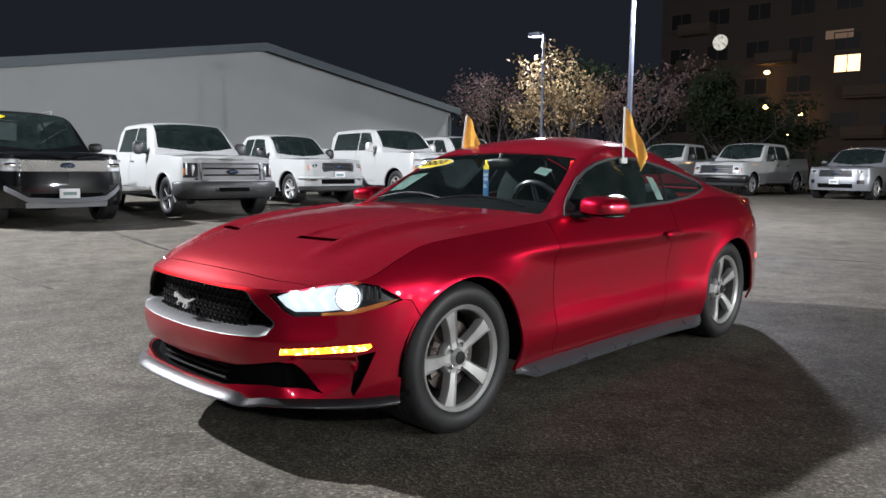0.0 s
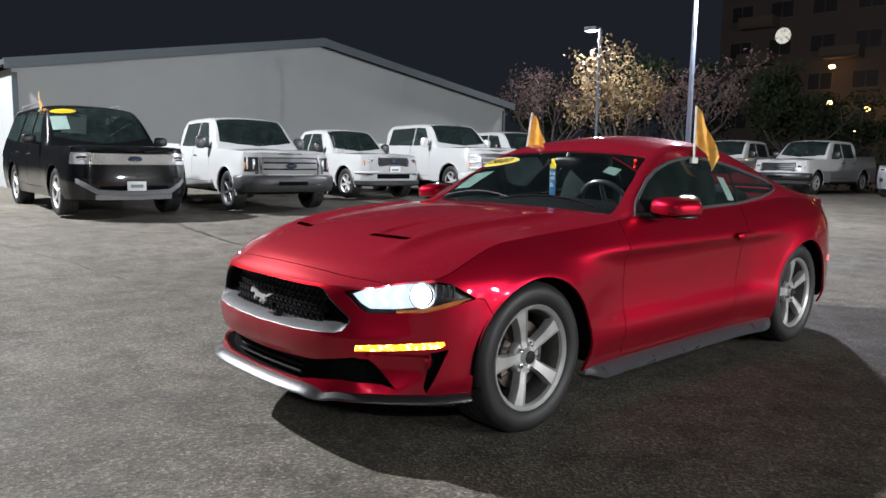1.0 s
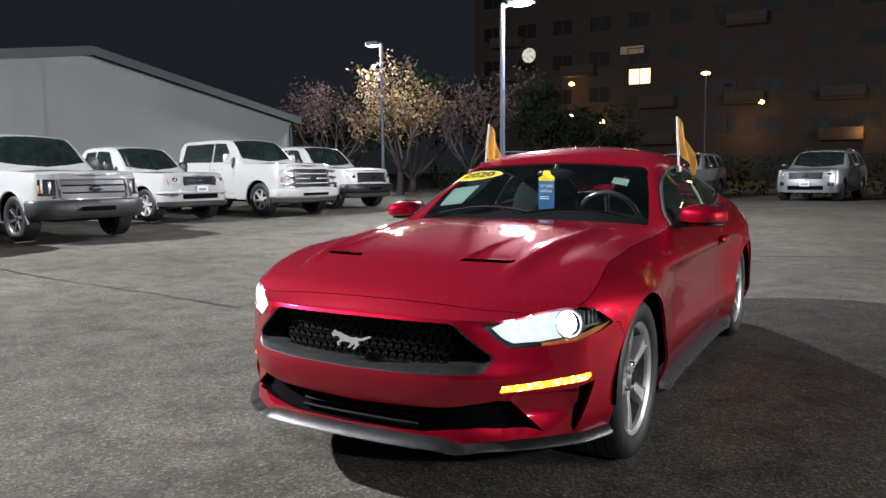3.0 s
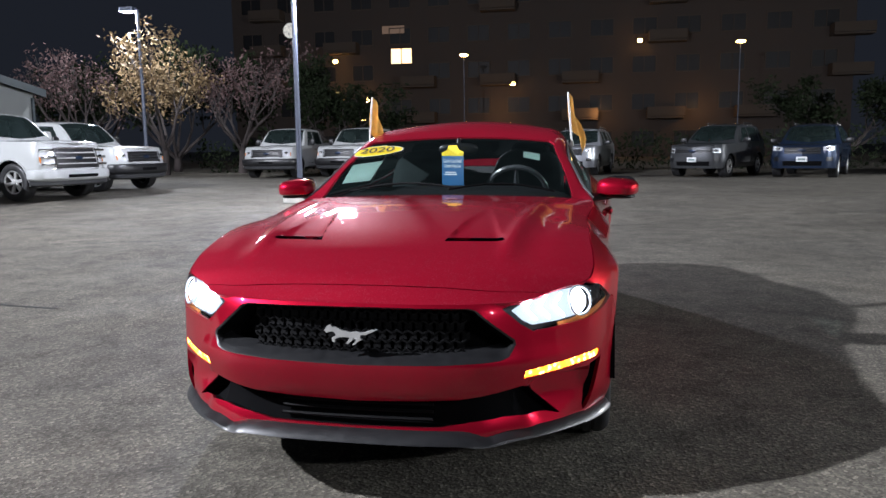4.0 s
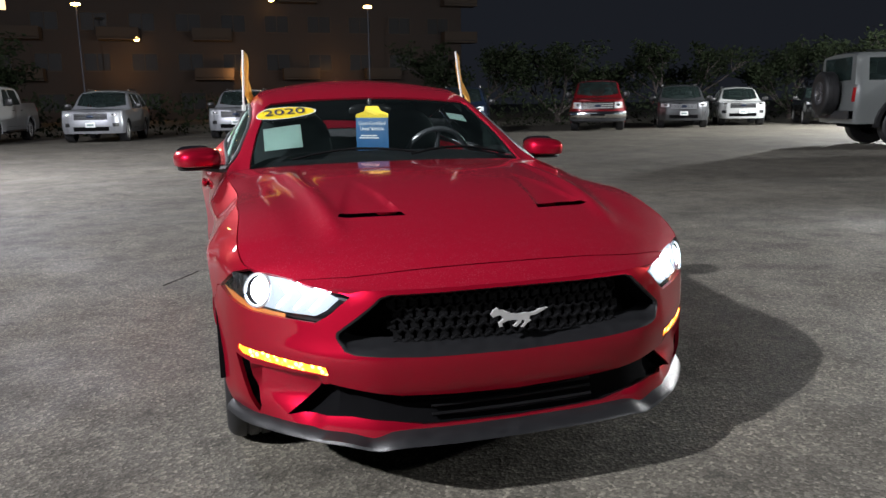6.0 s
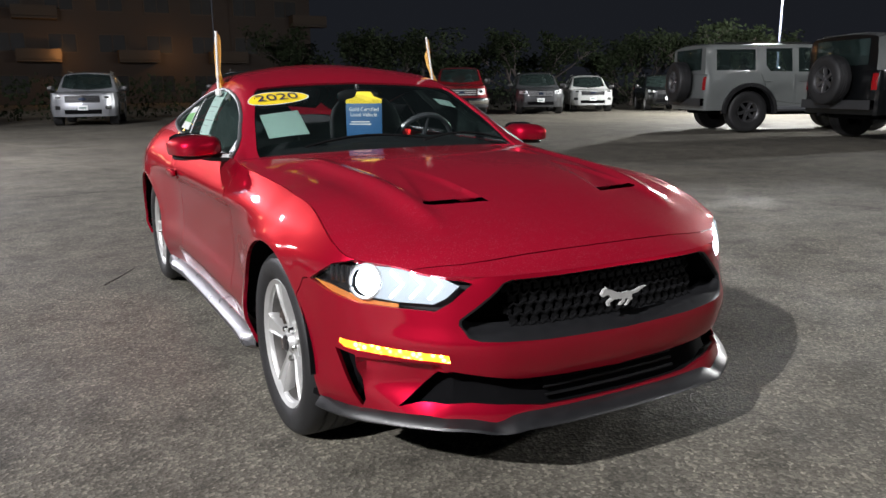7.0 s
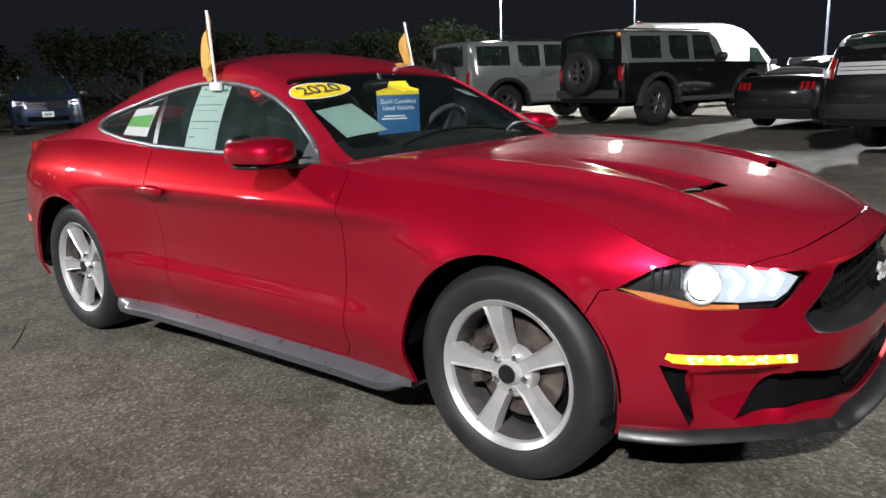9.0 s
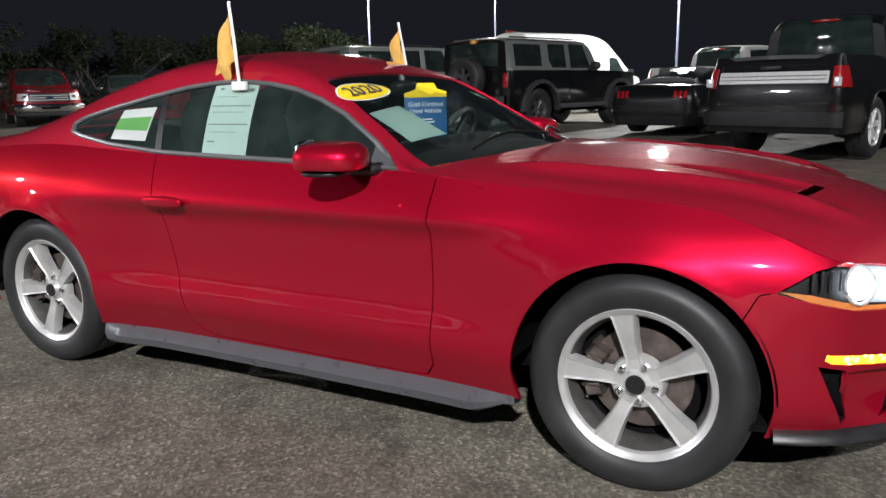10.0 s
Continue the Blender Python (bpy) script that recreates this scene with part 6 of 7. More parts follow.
def pickup(label, paint, cab_rear, wide=2.03, wb=3.68, front=.92, rear=1.25, hood=1.18, belt=1.24, roof=1.95, hub=.40, rim=.26, kind="plain", metal=None, spokes=6):
    w = wide / 2
    cowl = -wb / 2 + .72
    yf, yr = -wb / 2 - front, wb / 2 + rear
    top = keys((yf, hood - .05), (yf + .3, hood), (cowl, belt - .01), (cowl + .5, belt), (cab_rear, belt + .02), (cab_rear + .15, belt + .10), (yr, belt + .12))
    cx = keys((cowl, w - .10), (cowl + .75, w - .24), (0, w - .25), (cab_rear - .2, w - .24), (cab_rear, w - .20))
    cz = keys((cowl, belt - .03), (cowl + .72, roof - .10), (cowl + 1.2, roof - .06), (cab_rear - .16, roof - .08), (cab_rear, roof - .22))
    rz = keys((cowl, belt + .03), (cowl + .74, roof - .05), (cowl + 1.3, roof), (cab_rear - .14, roof - .03), (cab_rear, roof - .16))
    b = Body(wb, front, rear, wide, .16, .20, flank, top, hub, hub + .075, (cx, cz), rz, .10)
    gz0, gz1 = .80, hood - .08
    if kind == "electric":
        shapes = {"grille": (strip(b, 0, .66, .745, 1.06), SKID, .004), "headlamp": (strip(b, .67, .93, .79, 1.07), BLACK, .010), "lamp_pocket": (strip(b, .67, .74, .745, .785), BLACK, .006)}
    elif kind == "heavy":
        shapes = {"grille": (strip(b, 0, .60, .72, 1.16), BLACK, .02), "headlamp": (strip(b, .62, .94, .84, 1.14), CLEAR_LAMP, .006), "lamp_pocket": (strip(b, .60, .66, .74, .80), BLACK, .006)}
    elif kind == "small":
        shapes = {"grille": (strip(b, 0, .44, .84, 1.02), BLACK, .02), "headlamp": (strip(b, .50, .82, .90, 1.03), CLEAR_LAMP, .006), "lower_grille": (strip(b, 0, .50, .52, .64), CAVITY, .02), "skid_bumper": (strip(b, 0, .80, .32, .46), PLASTIC, -.01), "fog_pocket": (strip(b, .60, .76, .60, .70), BLACK, .012)}
    else:
        shapes = {"grille": (strip(b, 0, .60, .80, 1.06), BLACK, .02), "headlamp": (strip(b, .63, .95, .84, 1.07), CLEAR_LAMP, .006), "lamp_pocket": (strip(b, .60, .66, .80, .84), BLACK, .006)}
    shapes["tail_lamp"] = ([(b.sy(yr - .20), 1.02), (b.sx(w - .20, True), 1.02), (b.sx(w - .20, True), 1.30), (b.sy(yr - .20), 1.30)], RED_LENS, -.012)
    shapes["tailgate"] = (strip(b, 0, w - .26, .78, 1.33, True)[::-1], paint, .006)
    if kind == "tail":
        shapes["tailgate_band"] = (strip(b, 0, w - .25, 1.08, 1.24, True)[::-1], BRIGHT_TRIM, -.012)
    shapes["rear_bumper"] = (strip(b, 0, w - .05, .50, .70, True)[::-1], CHROME if kind == "heavy" else BLACK, -.05)
    d0 = cowl + .30
    if cab_rear > .9:
        doors = [[(d0, belt), (d0 + .02, .55), (d0 + 1.05, .55), (d0 + 1.08, belt)], [(d0 + 1.10, belt), (d0 + 1.10, .55), (cab_rear - .25, .55), (cab_rear - .12, belt)]]
        ym = d0 + 1.02
        panes = [[(d0 + .10, belt + .03), (d0 + .52, roof - .17), (ym - .02, roof - .15), (ym - .02, belt + .04)], [(ym + .02, belt + .04), (ym + .02, roof - .15), (cab_rear - .24, roof - .17), (cab_rear - .16, belt + .05)]]
    else:
        doors = [[(d0, belt), (d0 + .02, .55), (cab_rear - .30, .55), (cab_rear - .26, belt)]]
        panes = [[(d0 + .10, belt + .03), (d0 + .52, roof - .17), (cab_rear - .26, roof - .16), (cab_rear - .24, belt + .04)]]
    screen = [(cowl + .03, 2.0), (cowl + .08, 1.5), (cowl + .16, 1.08), (cowl + .68, 1.08), (cowl + .70, 1.5), (cowl + .71, 2.0)]
    back = [(cab_rear - .12, 2.0), (cab_rear - .12, 1.2), (cab_rear - .02, 1.2), (cab_rear - .02, 2.0)]
    bars, mat, mesh = {"electric": (2, BLACK, 0), "heavy": (3, BRIGHT_TRIM, 0), "chrome": (3, BRIGHT_TRIM, 0), "small": (4, PLASTIC, 0)}.get(kind, (3, PLASTIC, 0))
    gzs = {"electric": (.78, 1.03), "heavy": (.76, 1.12), "small": (.85, 1.01)}.get(kind, (.82, 1.04))
    kit = front_kit(bars, mat, True, {"small": .74, "electric": 0}.get(kind, .60), kind == "electric", mesh, {"small": .42}.get(kind, .58), gzs)

    def more(car, bb):
        kit(car, bb)
        for s in (1, -1):
            l = bmesh.new()
            xh = {"small": .64}.get(kind, .74)
            p = bb.ring(bb.sx(xh), .95)
            if kind == "electric":
                box(l, (s * xh, p[1] + .02, .93), (.05, .03, .20), (0, 0, 0), .006)
                box(l, (s * .86, bb.ring(bb.sx(.86), .95)[1] - .004, .96), (.03, .03, .24), (0, 0, 0), .006)
            else:
                blob(l, (s * xh, p[1] + .012, .96), (.15, .05, .10), 2.4, (0, 0, 0), 14, 8)
            part("lamp_unit", l, CHROME if kind != "electric" else CLEAR_LAMP, car)
            a = bmesh.new()
            p = bb.ring(bb.sx(w - .10 if kind != "small" else .80), .93)
            blob(a, (s * (p[0]), p[1] + .02, .90), (.03, .10, .16), 2.6, (0, 0, 0), 10, 6)
            part("side_reflector", a, AMBER_LENS, car)
        rg = bmesh.new()
        zc, zh = (belt + .10 + roof - .16) / 2, (roof - .16 - belt - .10)
        box(rg, (0, cab_rear + .012, zc + .02), (1.46, .02, zh), (0, 0, 0), .008, 2, (.90, 1.0))
        part("rear_glass", rg, FAR_GLASS, car, "dark rear cab window")
        hl = bmesh.new()
        blob(hl, (0, cab_rear - .02, roof - .115), (.42, .10, .045), 3.0, (0, 0, 0), 14, 8)
        part("brake_lamp", hl, RED_LENS, car, "red high brake lamp")
        hd = bmesh.new()
        box(hd, (0, yr + .02, 1.20 if kind != "tail" else 1.30), (.30, .03, .05), (0, 0, 0), .012)
        part("tailgate_handle", hd, BLACK, car)
        if kind == "tail":
            groove = bmesh.new()
            for z in (1.135, 1.185):
                tube(groove, [(x, bb.ring(bb.sx(abs(x), True), z)[1] + .016, z) for x in spread(-w + .28, w - .28, .18)], .006, 6)
            part("band_groove", groove, GREY_PLASTIC, car)
            for sg in (1, -1):
                ll = bmesh.new()
                box(ll, (sg * (w - .12), yr + .015, 1.10), (.10, .03, .12), (0, 0, 0), .01)
                part("reverse_lens", ll, CLEAR_LAMP, car)
        bars = {"electric": [("bumper", [(-.03, .725), (.030, .71), (.055, .67), (.050, .50), (.02, .43), (-.02, .39)], PLASTIC)],
                "heavy": [("bumper", [(-.03, .70), (.07, .685), (.10, .64), (.10, .50), (.06, .45), (-.02, .43)], paint), ("lower_bumper", [(.0, .46), (.05, .44), (.04, .36), (-.06, .32)], PLASTIC)],
                "small": [("bumper", [(-.01, .70), (.025, .685), (.035, .66), (.02, .64), (-.02, .63)], paint), ("lower_bumper", [(.0, .47), (.03, .45), (.02, .37), (-.06, .33)], PLASTIC)]}.get(
                    kind, [("bumper", [(-.03, .745), (.06, .73), (.085, .69), (.08, .54), (.04, .48), (-.02, .46)], BLACK if kind == "plain" else CHROME), ("lower_bumper", [(.0, .48), (.04, .46), (.02, .37), (-.06, .33)], PLASTIC)])
        for nm, prof, mat in bars:
            part(nm, front_sweep(bb, .9, prof, front - hub - .12), mat, car)
        zs, half, out = {"electric": (.565, .30, .076), "heavy": (.545, .42, .103), "small": (.56, .46, .002)}.get(kind, (.60, .26, .088))
        part("bumper_slot", front_sweep(bb, half, [(out - .01, zs + .038), (out + .004, zs + .034), (out + .004, zs - .034), (out - .01, zs - .038)]), CAVITY, car)
        gl, gh = shapes["grille"][0][0][1], shapes["grille"][0][2][1]
        gx = .44 if kind == "small" else .60
        rim = bmesh.new()
        path = [(x, gh + .005) for x in spread(-gx, gx, .1)] + [(gx + .015, (gl + gh) / 2)] + [(x, gl - .005) for x in spread(gx, -gx, .1)] + [(-gx - .015, (gl + gh) / 2)]
        tube(rim, [(x, bb.ring(bb.sx(abs(x)), z)[1] - .004, z) for x, z in path], .016, 6, True)
        part("grille_frame", rim, {"electric": SKID, "heavy": CHROME, "chrome": CHROME, "small": PLASTIC}.get(kind, BLACK), car)
        if kind == "electric":
            skid = bmesh.new()
            rows = []
            for x in spread(-.62, .62, .124):
                y = bb.ring(bb.sx(abs(x)), .5)[1] - .058
                top_z = .635 - .10 * step(.36, .56, abs(x))
                rows.append([skid.verts.new((x, y, top_z)), skid.verts.new((x, y - .012, .53)), skid.verts.new((x, y + .03, .43 + .04 * step(.4, .62, abs(x))))])
            for a, c in zip(rows, rows[1:]):
                for k in range(2):
                    skid.faces.new((a[k], a[k + 1], c[k + 1], c[k]))
            bmesh.ops.solidify(skid, geom=list(skid.faces), thickness=.01)
            bmesh.ops.recalc_face_normals(skid, faces=skid.faces)
            part("skid_panel", skid, GREY_PLASTIC, car, "mid-grey lower bumper panel")
        if kind == "heavy":
            for sg in (1, -1):
                clamp = bmesh.new()
                for z in (.80, .96, 1.12):
                    box(clamp, (sg * .76, bb.ring(bb.sx(.76), z)[1] - .006, z), (.34, .05, .055), (0, 0, sg * 10), .012)
                part("chrome_clamp", clamp, CHROME, car)
        for sg in (1, -1):
            board = bmesh.new()
            box(board, (sg * (w - .03), (cab_rear + cowl) / 2 + .05, .40), (.15, cab_rear - cowl - .35, .06), (0, 0, 0), .02)
            part("running_board", board, BLACK, car)
            for y in (-bb.a, bb.a):
                lip = bmesh.new()
                arc = [(bb.sy(y + (bb.arch + .012) * math.cos(g)), hub + (bb.arch + .012) * math.sin(g)) for g in [math.pi * (-.05 + 1.1 * k / 14) for k in range(15)]]
                tube(lip, [(bb.ring(u, z)[0] * sg, bb.ring(u, z)[1], z) for u, z in arc], .020, 6)
                part("arch_lip", lip, paint, car)
        if kind == "small":
            an = bmesh.new()
            tube(an, [(-.72, cowl - .05, belt - .02), (-.72, cowl + .12, belt + .22), (-.72, cowl + .22, belt + .42)], .006, 6)
            part("aerial", an, BLACK, car)
    return make_vehicle("pickup_truck", label, "pickup truck", b, paint, .40, shapes, doors, (cowl, cab_rear), panes, screen, back, (hub, rim, metal or ALLOY, spokes), more, bed=True, mirror_mat=BRIGHT_TRIM if kind == "heavy" else (BLACK if kind != "electric" else GREY_PLASTIC))


def suv(label, paint, wide=2.0, wb=3.02, front=.92, rear=1.05, hood=1.06, belt=1.10, roof=1.76, hub=.37, rim=.25, grille=(.52, .74, .96), lamp=(.58, .90, .84, .97), bars=4, bar_mat=None, chrome_mesh=0, clad=None, grille_mat=None, plate=.58, silver_lip=False):
    w = wide / 2
    cowl = -wb / 2 + .62
    yf, yr = -wb / 2 - front, wb / 2 + rear
    top = keys((yf, hood - .10), (yf + .3, hood - .02), (cowl, belt - .02), (0, belt), (yr, belt + .05))
    cx = keys((cowl, w - .10), (cowl + .85, w - .26), (0, w - .27), (yr - .4, w - .28), (yr, w - .22))
    cz = keys((cowl, belt - .04), (cowl + .80, roof - .11), (cowl + 1.3, roof - .06), (yr - .42, roof - .09), (yr, belt + .12))
    rz = keys((cowl, belt + .02), (cowl + .82, roof - .06), (cowl + 1.4, roof), (yr - .40, roof - .03), (yr, belt + .16))
    b = Body(wb, front, rear, wide, .22, .26, flank, top, hub, hub + .06, (cx, cz), rz, .12)
    gx, g0, g1 = grille
    shapes = {"grille": (strip(b, 0, gx, g0, g1), grille_mat or BLACK, .015), "headlamp": (strip(b, lamp[0], lamp[1], lamp[2], lamp[3]), CLEAR_LAMP, .006), "lower_intake": (strip(b, 0, .55, .38, .52), CAVITY, .02), "fog_pocket": (strip(b, .66, .84, .52, .64), BLACK, .012),
              "tail_lamp": ([(b.sy(yr - .30), .95), (b.sx(w - .35, True), .95), (b.sx(w - .35, True), 1.07), (b.sy(yr - .30), 1.07)], RED_LENS, -.006)}
    if silver_lip:
        shapes["lip"] = (strip(b, 0, .62, .30, .38), SILVER_PAINT, -.02)
    d0 = cowl + .28
    doors = [[(d0, belt - .01), (d0 + .02, .45), (d0 + 1.02, .45), (d0 + 1.06, belt)], [(d0 + 1.08, belt), (d0 + 1.08, .45), (d0 + 1.75, .5), (d0 + 2.0, belt)]]
    ym = d0 + 1.0
    panes = [[(d0 + .12, belt + .02), (d0 + .62, roof - .17), (ym, roof - .14), (ym, belt + .03)], [(ym + .06, belt + .03), (ym + .06, roof - .14), (ym + .92, roof - .15), (ym + .96, belt + .05)], [(ym + 1.04, belt + .05), (ym + 1.02, roof - .16), (yr - .46, roof - .19), (yr - .30, belt + .12)]]
    screen = [(cowl + .02, 2.0), (cowl + .08, 1.5), (cowl + .18, 1.08), (cowl + .76, 1.08), (cowl + .78, 1.5), (cowl + .79, 2.0)]
    back = [(yr - .38, 2.0), (yr - .38, 1.15), (yr - .08, 1.15), (yr - .08, 2.0)]
    kit = front_kit(bars, bar_mat or PLASTIC, True, plate, False, chrome_mesh, gx, (g0 + .01, g1 - .01))

    def more(car, bb):
        kit(car, bb)
        for s in (1, -1):
            l = bmesh.new()
            xh = (lamp[0] + lamp[1]) / 2 - .05
            p = bb.ring(bb.sx(xh), (lamp[2] + lamp[3]) / 2)
            blob(l, (s * xh, p[1] + .012, (lamp[2] + lamp[3]) / 2), (.20, .05, .07), 2.4, (0, 0, 0), 14, 8)
            part("lamp_unit", l, CHROME, car)
            rl = bmesh.new()
            ya, yb = cowl + 1.35, yr - .75
            tube(rl, [(s * (bb.cant[0](y) - .05), y, bb.cant[1](y) + .075) for y in spread(ya, yb, .3)], .016, 6)
            for y in (ya + .03, (ya + yb) / 2, yb - .03):
                rod(rl, (s * (bb.cant[0](y) - .05), y, bb.cant[1](y) - .01), (s * (bb.cant[0](y) - .05), y, bb.cant[1](y) + .075), .018, .014, 6)
            part("roof_rail", rl, SILVER_PAINT if chrome_mesh else BLACK, car)
        if silver_lip:
            u = bmesh.new()
            for q in (.0, .025, .05):
                tube(u, [(x, bb.ring(bb.sx(abs(x)), .5)[1] - .02 + q * .3, z + q) for x, z in ((-.86, .58), (-.74, .50), (-.58, .40), (-.3, .385), (0, .38), (.3, .385), (.58, .40), (.74, .50), (.86, .58))], .018, 6)
            part("bumper_trim", u, SILVER_PAINT, car, "silver bumper trim")
    return make_vehicle("suv", label, "suv", b, paint, .30, shapes, doors, (cowl, yr), panes, screen, back, (hub, rim, ALLOY, 5), more, cladding=clad)


def off_roader(label, paint, top_mat, raised=0.0):
    wb, front, rear, wide, hub, roof, belt = 2.95, .82, 1.00, 1.96, .45, 1.93, 1.26
    w = wide / 2
    cowl, yf, yr = -wb / 2 + .75, -wb / 2 - front, wb / 2 + rear
    top = keys((yf, 1.18), (yf + .3, 1.22), (cowl, belt - .01), (yr, belt))
    cx = keys((cowl, w - .06), (cowl + .42, w - .14), (yr - .05, w - .13), (yr, w - .10))
    cz = keys((cowl, belt - .03), (cowl + .42, roof - .06), (yr - .12, roof - .05), (yr - .02, roof - .09), (yr, roof - .10))
    rz = keys((cowl, belt + .02), (cowl + .44, roof - .03), (cowl + 1.0, roof), (yr - .1, roof - .01), (yr, roof - .04))
    b = Body(wb, front, rear, wide, .06, .10, boxy, top, hub, hub + .09, (cx, cz), rz, .03)
    shapes = {"grille": (strip(b, 0, .62, .92, 1.12), BLACK, .02), "headlamp": (strip(b, .64, .86, .92, 1.12), CLEAR_LAMP, .006),
              "tail_lamp": (strip(b, w - .16, w - .05, .92, 1.20, True), RED_LENS, -.012), "bumper": (strip(b, 0, .92, .52, .76), PLASTIC, -.08), "rear_bumper": (strip(b, 0, w - .08, .58, .74, True)[::-1], PLASTIC, -.10)}
    doors = [[(cowl + .25, belt), (cowl + .27, .62), (cowl + 1.15, .62), (cowl + 1.17, belt)], [(cowl + 1.19, belt), (cowl + 1.19, .62), (cowl + 1.75, .70), (cowl + 1.95, belt)]]
    panes = [[(cowl + .34, belt + .04), (cowl + .56, roof - .12), (cowl + 1.10, roof - .11), (cowl + 1.10, belt + .04)], [(cowl + 1.24, belt + .05), (cowl + 1.24, roof - .13), (cowl + 1.84, roof - .13), (cowl + 1.84, belt + .18), (cowl + 1.74, belt + .05)], [(cowl + 2.08, belt + .08), (cowl + 2.08, roof - .15), (yr - .24, roof - .15), (yr - .24, belt + .08)]]
    screen = [(cowl + .05, 2.0), (cowl + .08, 1.06), (cowl + .39, 1.06), (cowl + .40, 2.0)]

    def more(car, bb):
        sp = make_wheel(car, .0, .0, 1, hub, .24, .26, 90, DARK_ALLOY, 6, False)
        sp.name = "spare_wheel"
        sp.matrix_basis = pose(0, yr + .36, 1.10, 0, 0, 90)
        if paint is BLACK_PAINT:
            top_bm = flat_sheet(spread(cowl + .45, yr - .01, .15), spread(.98, 2, .17))
            part("roof_panel", lay(list(top_bm.faces), bb.cabin, (1, -1), 0.004, -.008), BLACK, car, "black roof panel")
            top_bm.free()
        gl = bmesh.new()
        box(gl, (0, yr + .012, 1.58), (1.36, .02, .46), (0, 0, 0), .006)
        part("rear_glass", gl, FAR_GLASS, car)
        br = bmesh.new()
        box(br, (0, yr + .06, 1.10), (.30, .10, .30), (0, 0, 0), .02)
        part("spare_bracket", br, PLASTIC, car)
        for s in (1, -1):
            for y in (-bb.a, bb.a):
                fl = bmesh.new()
                prev = None
                for k in range(13):
                    g = math.pi * (-.02 + 1.04 * k / 12)
                    rr = (bb.arch + .0, bb.arch + .09)
                    row = [fl.verts.new((s * (w - .05), y + rr[1] * math.cos(g), hub + rr[1] * math.sin(g))), fl.verts.new((s * (w + .075), y + (rr[1] - .01) * math.cos(g), hub + (rr[1] - .01) * math.sin(g))), fl.verts.new((s * (w + .08), y + rr[0] * math.cos(g), hub + rr[0] * math.sin(g))), fl.verts.new((s * (w - .04), y + rr[0] * math.cos(g), hub + rr[0] * math.sin(g)))]
                    if prev:
                        for q in range(3):
                            fl.faces.new((prev[q], row[q], row[q + 1], prev[q + 1]))
                    prev = row
                bmesh.ops.recalc_face_normals(fl, faces=fl.faces)
                part("wheel_flare", fl, PLASTIC if paint is BLACK_PAINT else BLACK, car)
            st = bmesh.new()
            tube(st, [(s * (w + .02), y, .50) for y in spread(-bb.a + .62, bb.a - .62, .3)], .055, 8)
            part("side_step", st, GREY_PLASTIC, car)
            rl = bmesh.new()
            tube(rl, [(s * (bb.cant[0](y) - .05), y, roof - .01) for y in spread(cowl + .8, yr - .2, .3)], .018, 6)
            part("roof_rail", rl, BLACK, car)
    return make_vehicle("off_roader", label, "suv", b, paint, .48, shapes, doors, (cowl, yr), panes, screen, None, (hub, .235, DARK_ALLOY, 6), more, roof_paint=top_mat, back_paint=paint)


def van(label):
    wb, front, rear, wide, hub, roof, belt = 3.75, 1.0, 1.2, 2.06, .35, 2.72, 1.30
    w = wide / 2
    cowl, yf, yr = -wb / 2 - .25, -wb / 2 - front, wb / 2 + rear
    top = keys((yf, .95), (yf + .35, 1.10), (cowl, 1.25), (cowl + .6, belt), (yr, belt))
    cx = keys((cowl, w - .12), (cowl + .9, w - .20), (cowl + 1.6, w - .18), (yr, w - .16))
    cz = keys((cowl, 1.2), (cowl + .85, 2.02), (cowl + 1.5, roof - .28), (cowl + 2.1, roof - .16), (yr - .1, roof - .16), (yr, roof - .2))
    rz = keys((cowl, 1.27), (cowl + .85, 2.10), (cowl + 1.5, roof - .16), (cowl + 2.2, roof), (yr - .08, roof - .01), (yr, roof - .05))
    b = Body(wb, front, rear, wide, .25, .22, flank, top, hub, hub + .06, (cx, cz), rz, .2)
    shapes = {"grille": (strip(b, 0, .5, .68, .88), BLACK, .015), "headlamp": (strip(b, .58, .88, .72, .92), CLEAR_LAMP, .006), "bumper": (strip(b, 0, .95, .35, .58), PLASTIC, -.02)}
    doors = [[(cowl + .45, belt), (cowl + .47, .5), (cowl + 1.35, .5), (cowl + 1.37, belt)]]
    panes = [[(cowl + .40, belt + .02), (cowl + .85, 1.85), (cowl + 1.30, 1.88), (cowl + 1.32, belt + .02)]]
    screen = [(cowl + .05, 2.0), (cowl + .12, 1.1), (cowl + .82, 1.1), (cowl + .84, 2.0)]

    def more(car, bb):
        l = bmesh.new()
        blob(l, (0, yr - .06, roof + .005), (.34, .16, .07), 2.6, (0, 0, 0), 14, 8)
        part("brake_lamp", l, RED_LENS, car, "red high brake lamp")
    return make_vehicle("delivery_van", label, "van", b, WHITE_PAINT, .32, shapes, doors, (cowl, yr), panes, screen, None, (hub, .21, ALLOY, 5), more)


